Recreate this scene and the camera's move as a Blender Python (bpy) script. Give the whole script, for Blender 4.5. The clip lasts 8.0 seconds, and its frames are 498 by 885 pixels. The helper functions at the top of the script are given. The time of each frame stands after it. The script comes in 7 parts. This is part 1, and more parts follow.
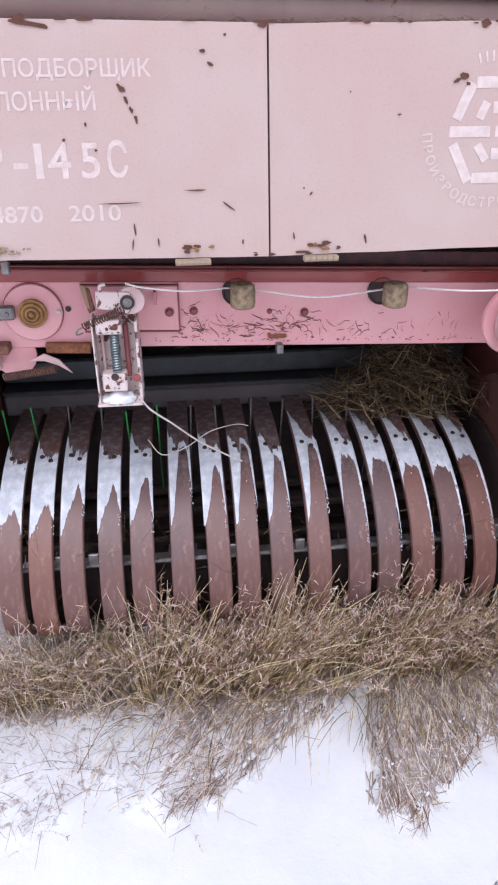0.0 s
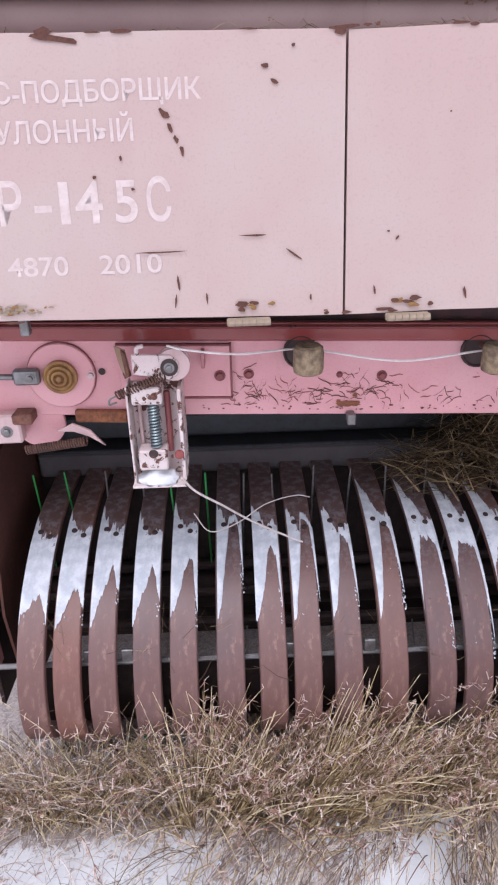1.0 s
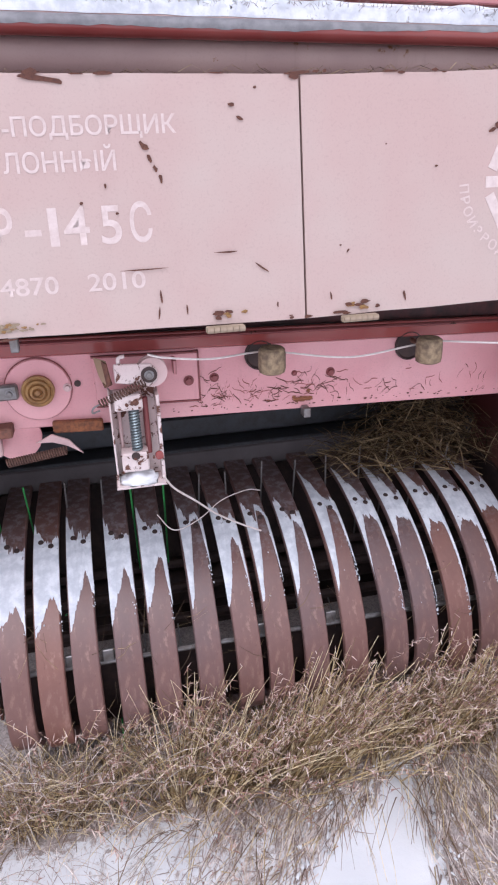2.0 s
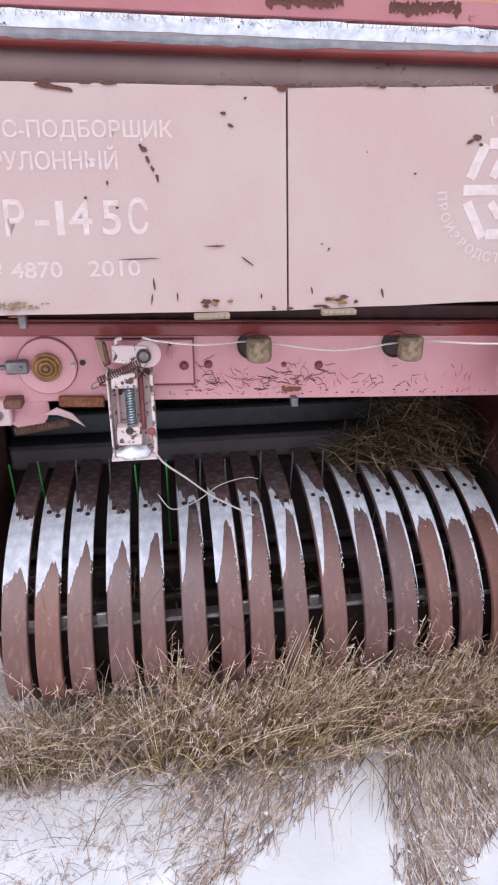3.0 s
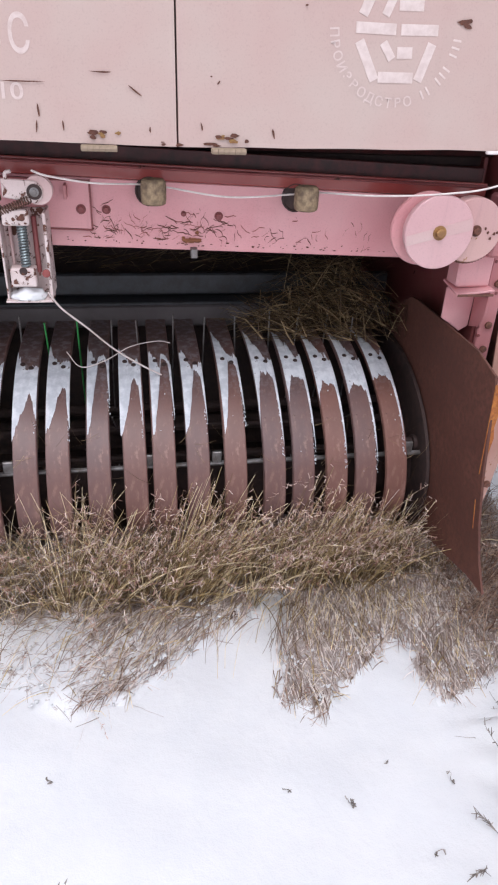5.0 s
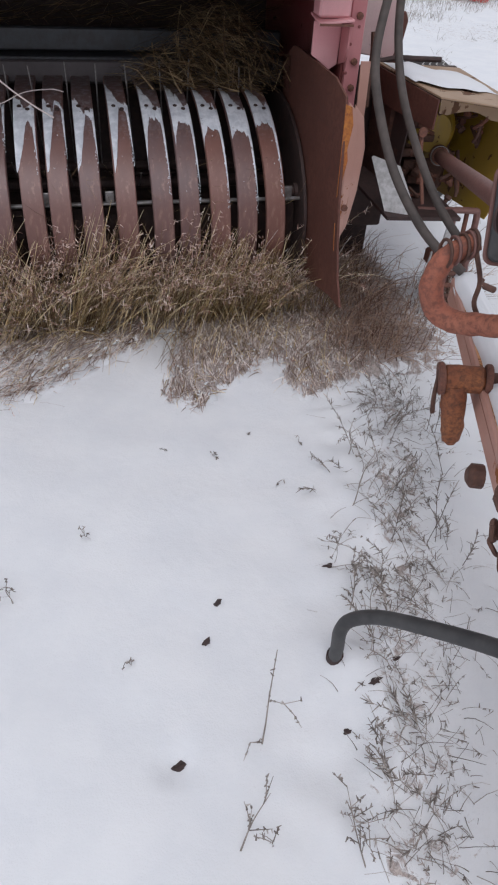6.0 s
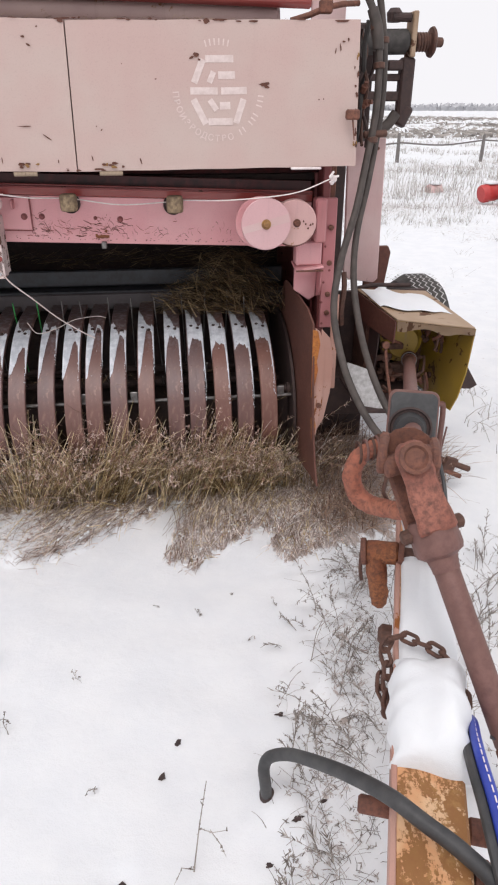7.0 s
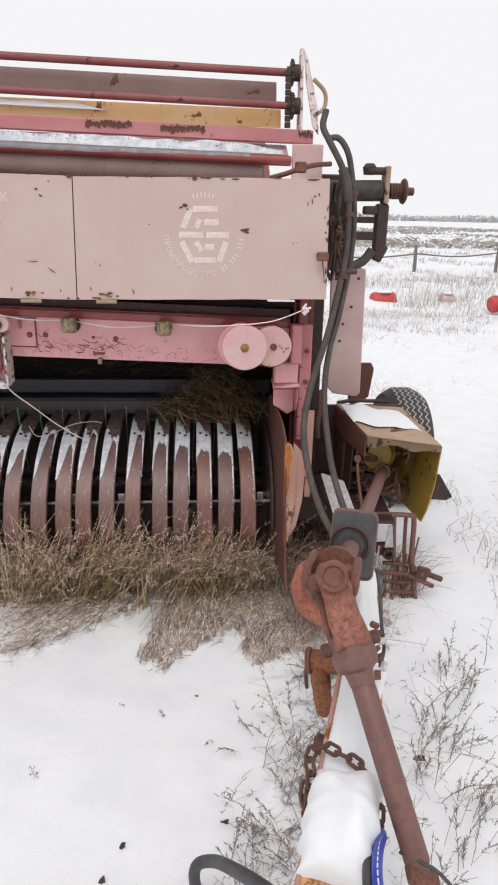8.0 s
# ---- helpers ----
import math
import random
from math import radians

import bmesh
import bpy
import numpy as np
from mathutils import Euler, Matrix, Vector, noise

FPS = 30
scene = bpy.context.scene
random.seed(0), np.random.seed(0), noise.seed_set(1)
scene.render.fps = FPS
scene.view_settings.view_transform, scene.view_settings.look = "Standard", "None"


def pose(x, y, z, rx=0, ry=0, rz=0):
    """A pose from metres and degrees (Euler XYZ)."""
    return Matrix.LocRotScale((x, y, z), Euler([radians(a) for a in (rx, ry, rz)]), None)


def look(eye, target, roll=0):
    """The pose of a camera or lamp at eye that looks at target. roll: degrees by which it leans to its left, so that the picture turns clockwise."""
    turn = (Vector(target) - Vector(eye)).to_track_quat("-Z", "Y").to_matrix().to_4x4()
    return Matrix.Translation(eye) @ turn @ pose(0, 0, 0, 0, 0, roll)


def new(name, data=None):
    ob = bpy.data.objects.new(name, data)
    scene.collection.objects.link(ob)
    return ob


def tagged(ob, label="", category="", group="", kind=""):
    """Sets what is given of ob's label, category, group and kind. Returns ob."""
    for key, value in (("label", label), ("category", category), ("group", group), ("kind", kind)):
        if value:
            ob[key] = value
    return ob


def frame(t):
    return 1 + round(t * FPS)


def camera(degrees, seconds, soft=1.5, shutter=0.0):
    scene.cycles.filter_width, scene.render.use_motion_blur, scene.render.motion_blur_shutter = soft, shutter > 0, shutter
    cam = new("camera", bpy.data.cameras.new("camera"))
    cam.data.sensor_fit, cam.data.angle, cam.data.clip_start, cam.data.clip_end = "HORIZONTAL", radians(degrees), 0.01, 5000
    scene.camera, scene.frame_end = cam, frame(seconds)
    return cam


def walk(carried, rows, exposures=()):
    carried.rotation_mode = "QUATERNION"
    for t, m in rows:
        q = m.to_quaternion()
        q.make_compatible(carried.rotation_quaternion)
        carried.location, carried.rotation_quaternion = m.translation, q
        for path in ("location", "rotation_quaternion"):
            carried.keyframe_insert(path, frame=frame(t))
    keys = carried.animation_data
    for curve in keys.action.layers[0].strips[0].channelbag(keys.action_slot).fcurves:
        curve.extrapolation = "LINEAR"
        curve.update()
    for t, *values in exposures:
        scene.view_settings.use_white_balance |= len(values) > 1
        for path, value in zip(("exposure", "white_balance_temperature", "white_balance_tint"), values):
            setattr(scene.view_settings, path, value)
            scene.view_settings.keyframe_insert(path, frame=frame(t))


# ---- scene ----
cam = camera(41.5, 8.0, soft=2.1)
PATH = [
    (0, (0.041, 0.172, 1.516), (0.239, 1.935, 0.593), -0.4),
    (0.2, (0.059, 0.254, 1.530), (0.225, 2.005, 0.578), -1.5),
    (0.5, (0.116, 0.354, 1.516), (0.193, 2.148, 0.636), -0.3),
    (0.7, (0.100, 0.410, 1.509), (0.155, 2.229, 0.677), -0.8),
    (1, (0.057, 0.463, 1.508), (0.09, 2.272, 0.656), -1.7),
    (1.2, (0.013, 0.475, 1.535), (0.149, 2.259, 0.641), -0.6),
    (1.5, (-0.092, 0.414, 1.527), (0.271, 2.21, 0.726), 0.5),
    (1.7, (-0.137, 0.387, 1.534), (0.265, 2.162, 0.706), -1.4),
    (2.8, (-0.044, 0.232, 1.525), (0.228, 2.051, 0.737), -0.5),
    (3, (-0.014, 0.203, 1.511), (0.221, 2.028, 0.729), -0.3),
    (3.5, (0.017, 0.152, 1.519), (0.212, 1.991, 0.757), -0.4),
    (4, (0.065, 0.108, 1.503), (0.263, 1.927, 0.696), 0.6),
    (4.2, (0.104, 0.102, 1.468), (0.302, 1.859, 0.534), 0.5),
    (5.3, (0.135, 0.003, 1.364), (0.488, 1.670, 0.318), 3.5),
    (5.5, (0.175, -0.065, 1.336), (0.446, 1.517, 0.144), 2.8),
    (5.7, (0.296, -0.195, 1.261), (0.508, 1.269, -0.084), -1.1),
    (6, (0.303, -0.445, 1.185), (0.686, 1.026, -0.115), 3.7),
    (6.2, (0.340, -0.563, 1.243), (0.852, 0.970, 0.064), 5.7),
    (6.5, (0.397, -0.64, 1.352), (0.972, 0.975, 0.321), 5.2),
    (6.8, (0.461, -0.695, 1.395), (0.900, 1.014, 0.452), 3.1),
    (7, (0.515, -0.745, 1.412), (0.725, 1.025, 0.504), 0.1),
    (7.2, (0.587, -0.787, 1.423), (0.676, 0.982, 0.495), 0.6),
    (7.5, (0.708, -0.842, 1.44), (0.846, 0.95, 0.562), 0.6),
    (7.7, (0.708, -0.863, 1.467), (0.889, 0.957, 0.657), 2.3),
    (8, (0.674, -0.878, 1.528), (0.823, 1.006, 0.874), 1.2),
]
walk(cam, [(t, look(eye, target, roll)) for t, eye, target, roll in PATH],
     [(0, 0.14, 5850, 18), (1.5, 0.14, 5900, 19), (4, 0.06, 5950, 17), (5.5, 0.0, 6200, 14), (6, -0.58, 6100, 13), (6.5, -0.29, 6200, 12), (7, -0.16, 6500, 13), (8, -0.18, 6550, 11)])

# ---- sky, sun ----
world = bpy.data.worlds.new("overcast")
scene.world = world
world.use_nodes = True
wn, wl = world.node_tree.nodes, world.node_tree.links
sky = wn.new("ShaderNodeTexSky")
sky.sky_type = "NISHITA"
sky.sun_disc = False
sky.sun_elevation = radians(62)
sky.sun_rotation = radians(198)
sky.dust_density = 4.0
veil = wn.new("ShaderNodeHueSaturation")
veil.inputs["Saturation"].default_value = 0.12
wl.new(sky.outputs[0], veil.inputs["Color"])
cloud = wn.new("ShaderNodeMixRGB")
cloud.blend_type = "LIGHTEN"
cloud.inputs[0].default_value = 1.0
cloud.inputs[2].default_value = (6.85, 6.88, 7.0, 1.0)
wl.new(veil.outputs[0], cloud.inputs[1])
wl.new(cloud.outputs[0], wn["Background"].inputs["Color"])
wn["Background"].inputs["Strength"].default_value = 0.15
sun_data = bpy.data.lights.new("sun", "SUN")
sun_data.energy = 0.5
sun_data.angle = radians(25)
sun_data.color = (1.0, 0.97, 0.94)
sun_lamp = new("sun", sun_data)
sun_lamp.matrix_world = look((-1.0, -3.0, 9.0), (0.3, 1.0, 0.6))


# ---- materials ----
def rgb(c):
    return (c[0], c[1], c[2], 1.0)


class Nodes:
    """Small helper round a material's node tree."""

    def __init__(self, name):
        self.m = bpy.data.materials.new(name)
        self.m.use_nodes = True
        self.t = self.m.node_tree
        self.b = self.t.nodes["Principled BSDF"]
        self.co = self.t.nodes.new("ShaderNodeTexCoord").outputs["Object"]

    def add(self, kind, **inputs):
        n = self.t.nodes.new(kind)
        for key, value in inputs.items():
            self.put(n, key, value)
        return n

    def put(self, n, key, value):
        key = key.replace("_", " ")
        sock = n.inputs[int(key[1:])] if key[0] == "i" and key[1:].isdigit() else n.inputs[key]
        if isinstance(value, bpy.types.NodeSocket):
            self.t.links.new(value, sock)
        else:
            sock.default_value = value

    def stretch(self, sx, sy, sz):
        n = self.add("ShaderNodeMapping", Vector=self.co)
        n.inputs["Scale"].default_value = (sx, sy, sz)
        return n.outputs[0]

    def noise(self, scale, detail=4.0, rough=0.6, co=None, warp=0.0):
        n = self.add("ShaderNodeTexNoise", Vector=co or self.co, Scale=scale, Detail=detail, Roughness=rough, Distortion=warp)
        return n.outputs[0]

    def step(self, value, lo, hi):
        n = self.add("ShaderNodeMapRange", i0=value, i1=lo, i2=hi)
        n.interpolation_type = "SMOOTHSTEP"
        return n.outputs[0]

    def math(self, op, a, b=0.0):
        n = self.t.nodes.new("ShaderNodeMath")
        n.operation = op
        self.put(n, "i0", a)
        self.put(n, "i1", b)
        return n.outputs[0]

    def mix(self, fac, a, b):
        n = self.t.nodes.new("ShaderNodeMixRGB")
        self.put(n, "i0", fac)
        self.put(n, "i1", a if isinstance(a, bpy.types.NodeSocket) else rgb(a))
        self.put(n, "i2", b if isinstance(b, bpy.types.NodeSocket) else rgb(b))
        return n.outputs[0]

    def up(self):
        g = self.t.nodes.new("ShaderNodeNewGeometry")
        s = self.add("ShaderNodeSeparateXYZ", Vector=g.outputs["Normal"])
        return s.outputs["Z"]

    def island(self):
        return self.t.nodes.new("ShaderNodeNewGeometry").outputs["Random Per Island"]

    def piece(self):
        return self.t.nodes.new("ShaderNodeObjectInfo").outputs["Random"]

    def finish(self, color, rough=0.6, metal=0.0, bump=None, strength=0.3, dist=0.002):
        self.put(self.b, "Base Color", color if isinstance(color, bpy.types.NodeSocket) else rgb(color))
        self.put(self.b, "Roughness", rough)
        self.put(self.b, "Metallic", metal)
        if bump is not None:
            n = self.add("ShaderNodeBump", Height=bump, Strength=strength, Distance=dist)
            self.t.links.new(n.outputs[0], self.b.inputs["Normal"])
        return self.m


def paint(name, col, faded, rust, wear=0.62, scale=9.0, rough=0.5, grime=(0.2, 0.13, 0.11), grime_amount=0.35):
    """Old paint: two tones, chips down to rust, thin streaks of dirt running down."""
    k = Nodes(name)
    tone = k.mix(k.step(k.noise(3.0, 3), 0.35, 0.7), col, faded)
    speck = k.mix(k.math("MULTIPLY", k.step(k.noise(240.0, 2), 0.5, 0.75), 0.12), tone, grime)
    streak = k.step(k.noise(14.0, 5, 0.7, k.stretch(1.0, 1.0, 0.12)), 0.55, 0.85)
    dirty = k.mix(k.math("MULTIPLY", streak, grime_amount), speck, grime)
    chips = k.step(k.noise(scale, 8, 0.68, warp=0.6), wear, wear + 0.03)
    fine = k.noise(90.0, 4)
    rusty = k.mix(fine, rust, tuple(v * 0.45 for v in rust))
    color = k.mix(chips, dirty, rusty)
    relief = k.math("SUBTRACT", k.math("MULTIPLY", fine, 0.25), chips)
    return k.finish(color, k.math("ADD", k.math("MULTIPLY", chips, 0.35), rough), 0.0, relief, 0.35, 0.001)


def rust_steel(name, a, b, c, rough=0.75, scale=16.0, metal=0.15, strength=0.5):
    k = Nodes(name)
    big = k.step(k.noise(scale * 0.35, 4), 0.35, 0.65)
    small = k.step(k.noise(scale * 4, 6, 0.7), 0.35, 0.7)
    color = k.mix(small, k.mix(big, a, b), c)
    return k.finish(color, rough, metal, k.noise(scale * 9, 5, 0.7), strength, 0.0015)


def plain(name, col, var, rough=0.6, metal=0.0, scale=40.0, strength=0.2):
    k = Nodes(name)
    color = k.mix(k.step(k.noise(scale, 5), 0.3, 0.7), col, var)
    return k.finish(color, rough, metal, k.noise(scale * 5, 3), strength, 0.001)


def snow_material(name):
    k = Nodes(name)
    soft = k.noise(6.0, 4)
    color = k.mix(k.step(soft, 0.3, 0.7), (0.715, 0.73, 0.755), (0.765, 0.775, 0.79))
    relief = k.math("ADD", k.math("MULTIPLY", k.noise(30.0, 5), 1.0), k.math("MULTIPLY", k.noise(400.0, 2), 0.25))
    k.put(k.b, "Subsurface Weight", 0.0)
    return k.finish(color, 0.75, 0.0, relief, 0.25, 0.01)


def thin_snow_material(name):
    """Old frozen snow, grey and white, worn through in spots."""
    k = Nodes(name)
    color = k.mix(k.step(k.noise(30.0, 5), 0.35, 0.65), (0.52, 0.545, 0.59), (0.72, 0.74, 0.78))
    k.finish(color, 0.7, 0.0, k.noise(220.0, 3), 0.4, 0.001)
    holes = k.step(k.noise(26.0, 9, 0.78), 0.615, 0.655)
    bare = k.add("ShaderNodeBsdfTransparent")
    both = k.add("ShaderNodeMixShader", Fac=holes)
    k.t.links.new(k.b.outputs[0], both.inputs[1])
    k.t.links.new(bare.outputs[0], both.inputs[2])
    k.t.links.new(both.outputs[0], k.t.nodes["Material Output"].inputs[0])
    return k.m


def field_material(name):
    """Snow over a stubble of dead grass: bare where the snow is thin."""
    k = Nodes(name)
    soft = k.noise(6.0, 4)
    white = k.mix(k.step(soft, 0.3, 0.7), (0.715, 0.73, 0.755), (0.765, 0.775, 0.79))
    at = k.add("ShaderNodeAttribute")
    at.attribute_name = "thin"
    thin = at.outputs["Fac"]
    bare = k.math("ADD", k.math("MULTIPLY", k.noise(26.0, 8, 0.75, warp=0.8), 1.0), k.math("SUBTRACT", k.math("MULTIPLY", thin, 0.5), 0.72))
    mask = k.step(bare, -0.03, 0.06)
    litter = k.mix(k.step(k.noise(90.0, 6, 0.75, warp=1.2), 0.35, 0.65), (0.50, 0.41, 0.365), (0.17, 0.125, 0.108))
    color = k.mix(k.math("MULTIPLY", mask, 0.86), white, litter)
    relief = k.math("ADD", k.math("MULTIPLY", k.noise(22.0, 6), 1.0), k.math("MULTIPLY", k.noise(300.0, 2), 0.2))
    return k.finish(color, 0.8, 0.0, relief, 0.3, 0.012)


def straw_material(name, a, b, c):
    k = Nodes(name)
    r = k.island()
    color = k.mix(k.step(r, 0.60, 0.72), k.mix(k.step(r, 0.34, 0.40), b, a), c)
    lock = k.step(k.noise(34.0, 3, 0.6, warp=0.4), 0.44, 0.58)
    color = k.mix(k.math("MULTIPLY", lock, 0.55), color, b)
    thin = k.add("ShaderNodeBsdfTranslucent", Color=color)
    k.finish(color, 0.7)
    both = k.add("ShaderNodeMixShader", Fac=0.3)
    k.t.links.new(k.b.outputs[0], both.inputs[1])
    k.t.links.new(thin.outputs[0], both.inputs[2])
    k.t.links.new(both.outputs[0], k.t.nodes["Material Output"].inputs[0])
    return k.m


def strip_material(name):
    """Brown painted sheet, worn; where it lies flat, frosted and darkened for the beam's shade."""
    k = Nodes(name)
    r = k.piece()
    tone = k.mix(r, (0.215, 0.098, 0.075), (0.145, 0.092, 0.090))
    scuff = k.step(k.noise(22.0, 7, 0.7, k.stretch(1.0, 0.35, 0.35)), 0.45, 0.75)
    worn = k.mix(k.math("MULTIPLY", scuff, 0.45), tone, (0.29, 0.15, 0.12))
    spot = k.step(k.noise(60.0, 6, 0.7), 0.62, 0.7)
    worn = k.mix(k.math("MULTIPLY", spot, 0.7), worn, (0.07, 0.035, 0.027))
    pale = k.step(k.noise(70.0, 6, 0.75, k.stretch(1.0, 0.4, 0.4)), 0.53, 0.66)
    worn = k.mix(k.math("MULTIPLY", pale, 0.5), worn, (0.40, 0.25, 0.20))
    stain = k.step(k.noise(7.0, 4), 0.45, 0.7)
    worn = k.mix(k.math("MULTIPLY", stain, 0.45), worn, (0.13, 0.055, 0.042))
    flat = k.step(k.up(), 0.8, 0.97)
    frost_and_sheen = k.math("MULTIPLY", flat, k.step(k.noise(48.0, 6, 0.7), 0.46, 0.62))
    # Flat tops mix in a darker brown for shade under the beam.
    color = k.mix(k.math("MULTIPLY", frost_and_sheen, 0.28), k.mix(k.math("MULTIPLY", flat, 0.45), worn, (0.065, 0.042, 0.040)), (0.42, 0.43, 0.47))
    return k.finish(color, 0.42, 0.0, k.noise(120.0, 4), 0.15, 0.001)


def peeled_material(name):
    """Orange paint coming off a rusty beam in flakes."""
    k = Nodes(name)
    flake = k.step(k.math("ADD", k.math("MULTIPLY", k.noise(20.0, 10, 0.72, k.stretch(1.0, 0.45, 1.0), 0.3), 0.72), k.math("MULTIPLY", k.noise(130.0, 6, 0.7), 0.28)), 0.475, 0.51)
    orange = k.mix(k.step(k.noise(9.0, 3), 0.4, 0.6), (0.60, 0.30, 0.14), (0.68, 0.44, 0.26))
    brown = k.mix(k.noise(70.0, 5), (0.23, 0.085, 0.03), (0.30, 0.15, 0.045))
    olive = k.mix(k.step(k.noise(30.0, 5), 0.52, 0.65), brown, (0.35, 0.18, 0.06))
    return k.finish(k.mix(flake, orange, olive), 0.7, 0.0, k.math("SUBTRACT", k.math("MULTIPLY", k.noise(150.0, 3), 0.3), flake), 0.5, 0.0015)


DOOR = paint("faded_pink_enamel", (0.505, 0.355, 0.322), (0.515, 0.402, 0.362), (0.14, 0.055, 0.04), wear=0.80, scale=6.0, rough=0.42, grime_amount=0.10)
PINK = paint("red_pink_enamel", (0.68, 0.31, 0.325), (0.72, 0.38, 0.39), (0.16, 0.05, 0.04), wear=0.70, scale=11.0, rough=0.42, grime_amount=0.25)
PALE = paint("pale_pink_enamel", (0.58, 0.37, 0.36), (0.64, 0.48, 0.46), (0.17, 0.07, 0.045), wear=0.66, scale=16.0, rough=0.5, grime_amount=0.4)
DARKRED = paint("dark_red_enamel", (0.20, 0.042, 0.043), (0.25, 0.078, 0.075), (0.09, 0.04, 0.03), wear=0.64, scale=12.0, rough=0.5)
BROWN = rust_steel("brown_rust", (0.115, 0.042, 0.030), (0.155, 0.060, 0.042), (0.095, 0.038, 0.028), 0.7)
RUST = rust_steel("orange_rust", (0.25, 0.085, 0.04), (0.34, 0.125, 0.05), (0.12, 0.05, 0.03), 0.85, 26.0, 0.0, 0.8)
DEEPRUST = rust_steel("deep_rust", (0.17, 0.075, 0.05), (0.24, 0.10, 0.065), (0.11, 0.05, 0.04), 0.8, 24.0)
SHAFT = rust_steel("shaft_brown", (0.17, 0.085, 0.07), (0.20, 0.10, 0.085), (0.145, 0.07, 0.06), 0.55, 12.0)
# Near-black steel; also carries the shade in the throat and strip gaps.
DARK = rust_steel("dark_steel_and_shade", (0.034, 0.022, 0.021), (0.050, 0.031, 0.029), (0.066, 0.038, 0.033), 0.7, 10.0)
DUSTED = rust_steel("dusted_steel", (0.070, 0.058, 0.060), (0.13, 0.115, 0.118), (0.10, 0.085, 0.087), 0.5, 9.0)
SLATE = rust_steel("slate_steel", (0.036, 0.040, 0.047), (0.050, 0.053, 0.060), (0.030, 0.027, 0.028), 0.42, 8.0)
# Red-black that carries the shade of the gap under the doors.
GAPSHADE = rust_steel("gap_shade_red", (0.060, 0.014, 0.014), (0.10, 0.024, 0.024), (0.035, 0.014, 0.013), 0.5, 7.0)
STEEL = plain("dull_steel", (0.30, 0.29, 0.29), (0.18, 0.16, 0.15), 0.45, 0.7)
CHAIN = plain("chain_rust", (0.085, 0.045, 0.035), (0.14, 0.07, 0.05), 0.7, 0.3, 60.0, 0.5)
BRASS = plain("dirty_brass", (0.42, 0.24, 0.09), (0.25, 0.13, 0.06), 0.5, 0.5, 30.0)
SPOOL = plain("grimy_spool", (0.33, 0.24, 0.145), (0.13, 0.088, 0.058), 0.8, 0.0, 70.0, 0.8)
RUBBER = plain("black_rubber", (0.030, 0.030, 0.032), (0.058, 0.056, 0.056), 0.55, 0.0, 25.0)
HOSE = plain("dusty_hose", (0.042, 0.033, 0.029), (0.078, 0.061, 0.053), 0.65, 0.0, 18.0, 0.4)
BLUE = plain("blue_hose", (0.02, 0.04, 0.30), (0.03, 0.06, 0.38), 0.4, 0.0, 20.0)
TYRE = plain("tyre_rubber", (0.035, 0.032, 0.03), (0.07, 0.062, 0.058), 0.8, 0.0, 30.0, 0.5)
YELLOW = paint("dirty_yellow_enamel", (0.40, 0.265, 0.025), (0.27, 0.17, 0.03), (0.12, 0.06, 0.025), wear=0.60, scale=9.0, rough=0.5, grime_amount=0.9)
TAN = paint("bleached_tan_enamel", (0.30, 0.195, 0.115), (0.40, 0.285, 0.195), (0.16, 0.075, 0.04), wear=0.56, scale=8.0, rough=0.6, grime_amount=0.9)
OCHRE = paint("ochre_enamel", (0.66, 0.39, 0.16), (0.70, 0.47, 0.25), (0.28, 0.10, 0.05), wear=0.62, scale=10.0, rough=0.55, grime_amount=0.7)
PURPLE = paint("dull_mauve_sheet", (0.36, 0.24, 0.225), (0.44, 0.31, 0.28), (0.34, 0.17, 0.085), wear=0.64, scale=7.0, rough=0.5, grime_amount=0.5)
FLANGE = paint("flaking_orange_enamel", (0.42, 0.215, 0.165), (0.50, 0.30, 0.245), (0.36, 0.12, 0.03), wear=0.60, scale=9.0, rough=0.6, grime_amount=0.6)
HOOK = rust_steel("orange_hook", (0.33, 0.10, 0.06), (0.42, 0.155, 0.095), (0.17, 0.065, 0.045), 0.75, 18.0, 0.0, 0.8)
PEELED = peeled_material("peeling_orange_beam")
STRIP = strip_material("worn_brown_sheet")
WHITE = plain("stencil_white", (0.80, 0.74, 0.73), (0.70, 0.60, 0.59), 0.6)
STENCIL = plain("worn_stencil_white", (0.68, 0.565, 0.535), (0.56, 0.435, 0.405), 0.6, 0.0, 45.0, 0.05)
EMBLEM = plain("emblem_white", (0.70, 0.59, 0.56), (0.59, 0.475, 0.445), 0.6, 0.0, 45.0, 0.05)
SCRATCH = rust_steel("scraped_rust", (0.36, 0.12, 0.10), (0.28, 0.085, 0.07), (0.22, 0.07, 0.055), 0.85, 60.0, 0.0, 0.04)
CHIP = rust_steel("bare_rust", (0.12, 0.045, 0.032), (0.19, 0.075, 0.045), (0.07, 0.03, 0.024), 0.85, 60.0, 0.0, 0.06)
LICHEN = rust_steel("yellow_rust", (0.36, 0.24, 0.07), (0.30, 0.13, 0.05), (0.20, 0.10, 0.05), 0.85, 60.0, 0.0, 0.08)
MOSS = plain("grimy_moss", (0.26, 0.20, 0.13), (0.36, 0.27, 0.20), 0.9, 0.0, 60.0)
TWINE = plain("white_twine", (0.80, 0.72, 0.69), (0.66, 0.57, 0.54), 0.7)
GREEN = plain("green_sleeve", (0.035, 0.26, 0.06), (0.05, 0.34, 0.09), 0.4)
SPRING = plain("zinc_spring", (0.25, 0.30, 0.31), (0.17, 0.20, 0.21), 0.4, 0.7)
SNOW = snow_material("snow")
FROST = thin_snow_material("frozen_snow")
FIELD = field_material("snow_field")
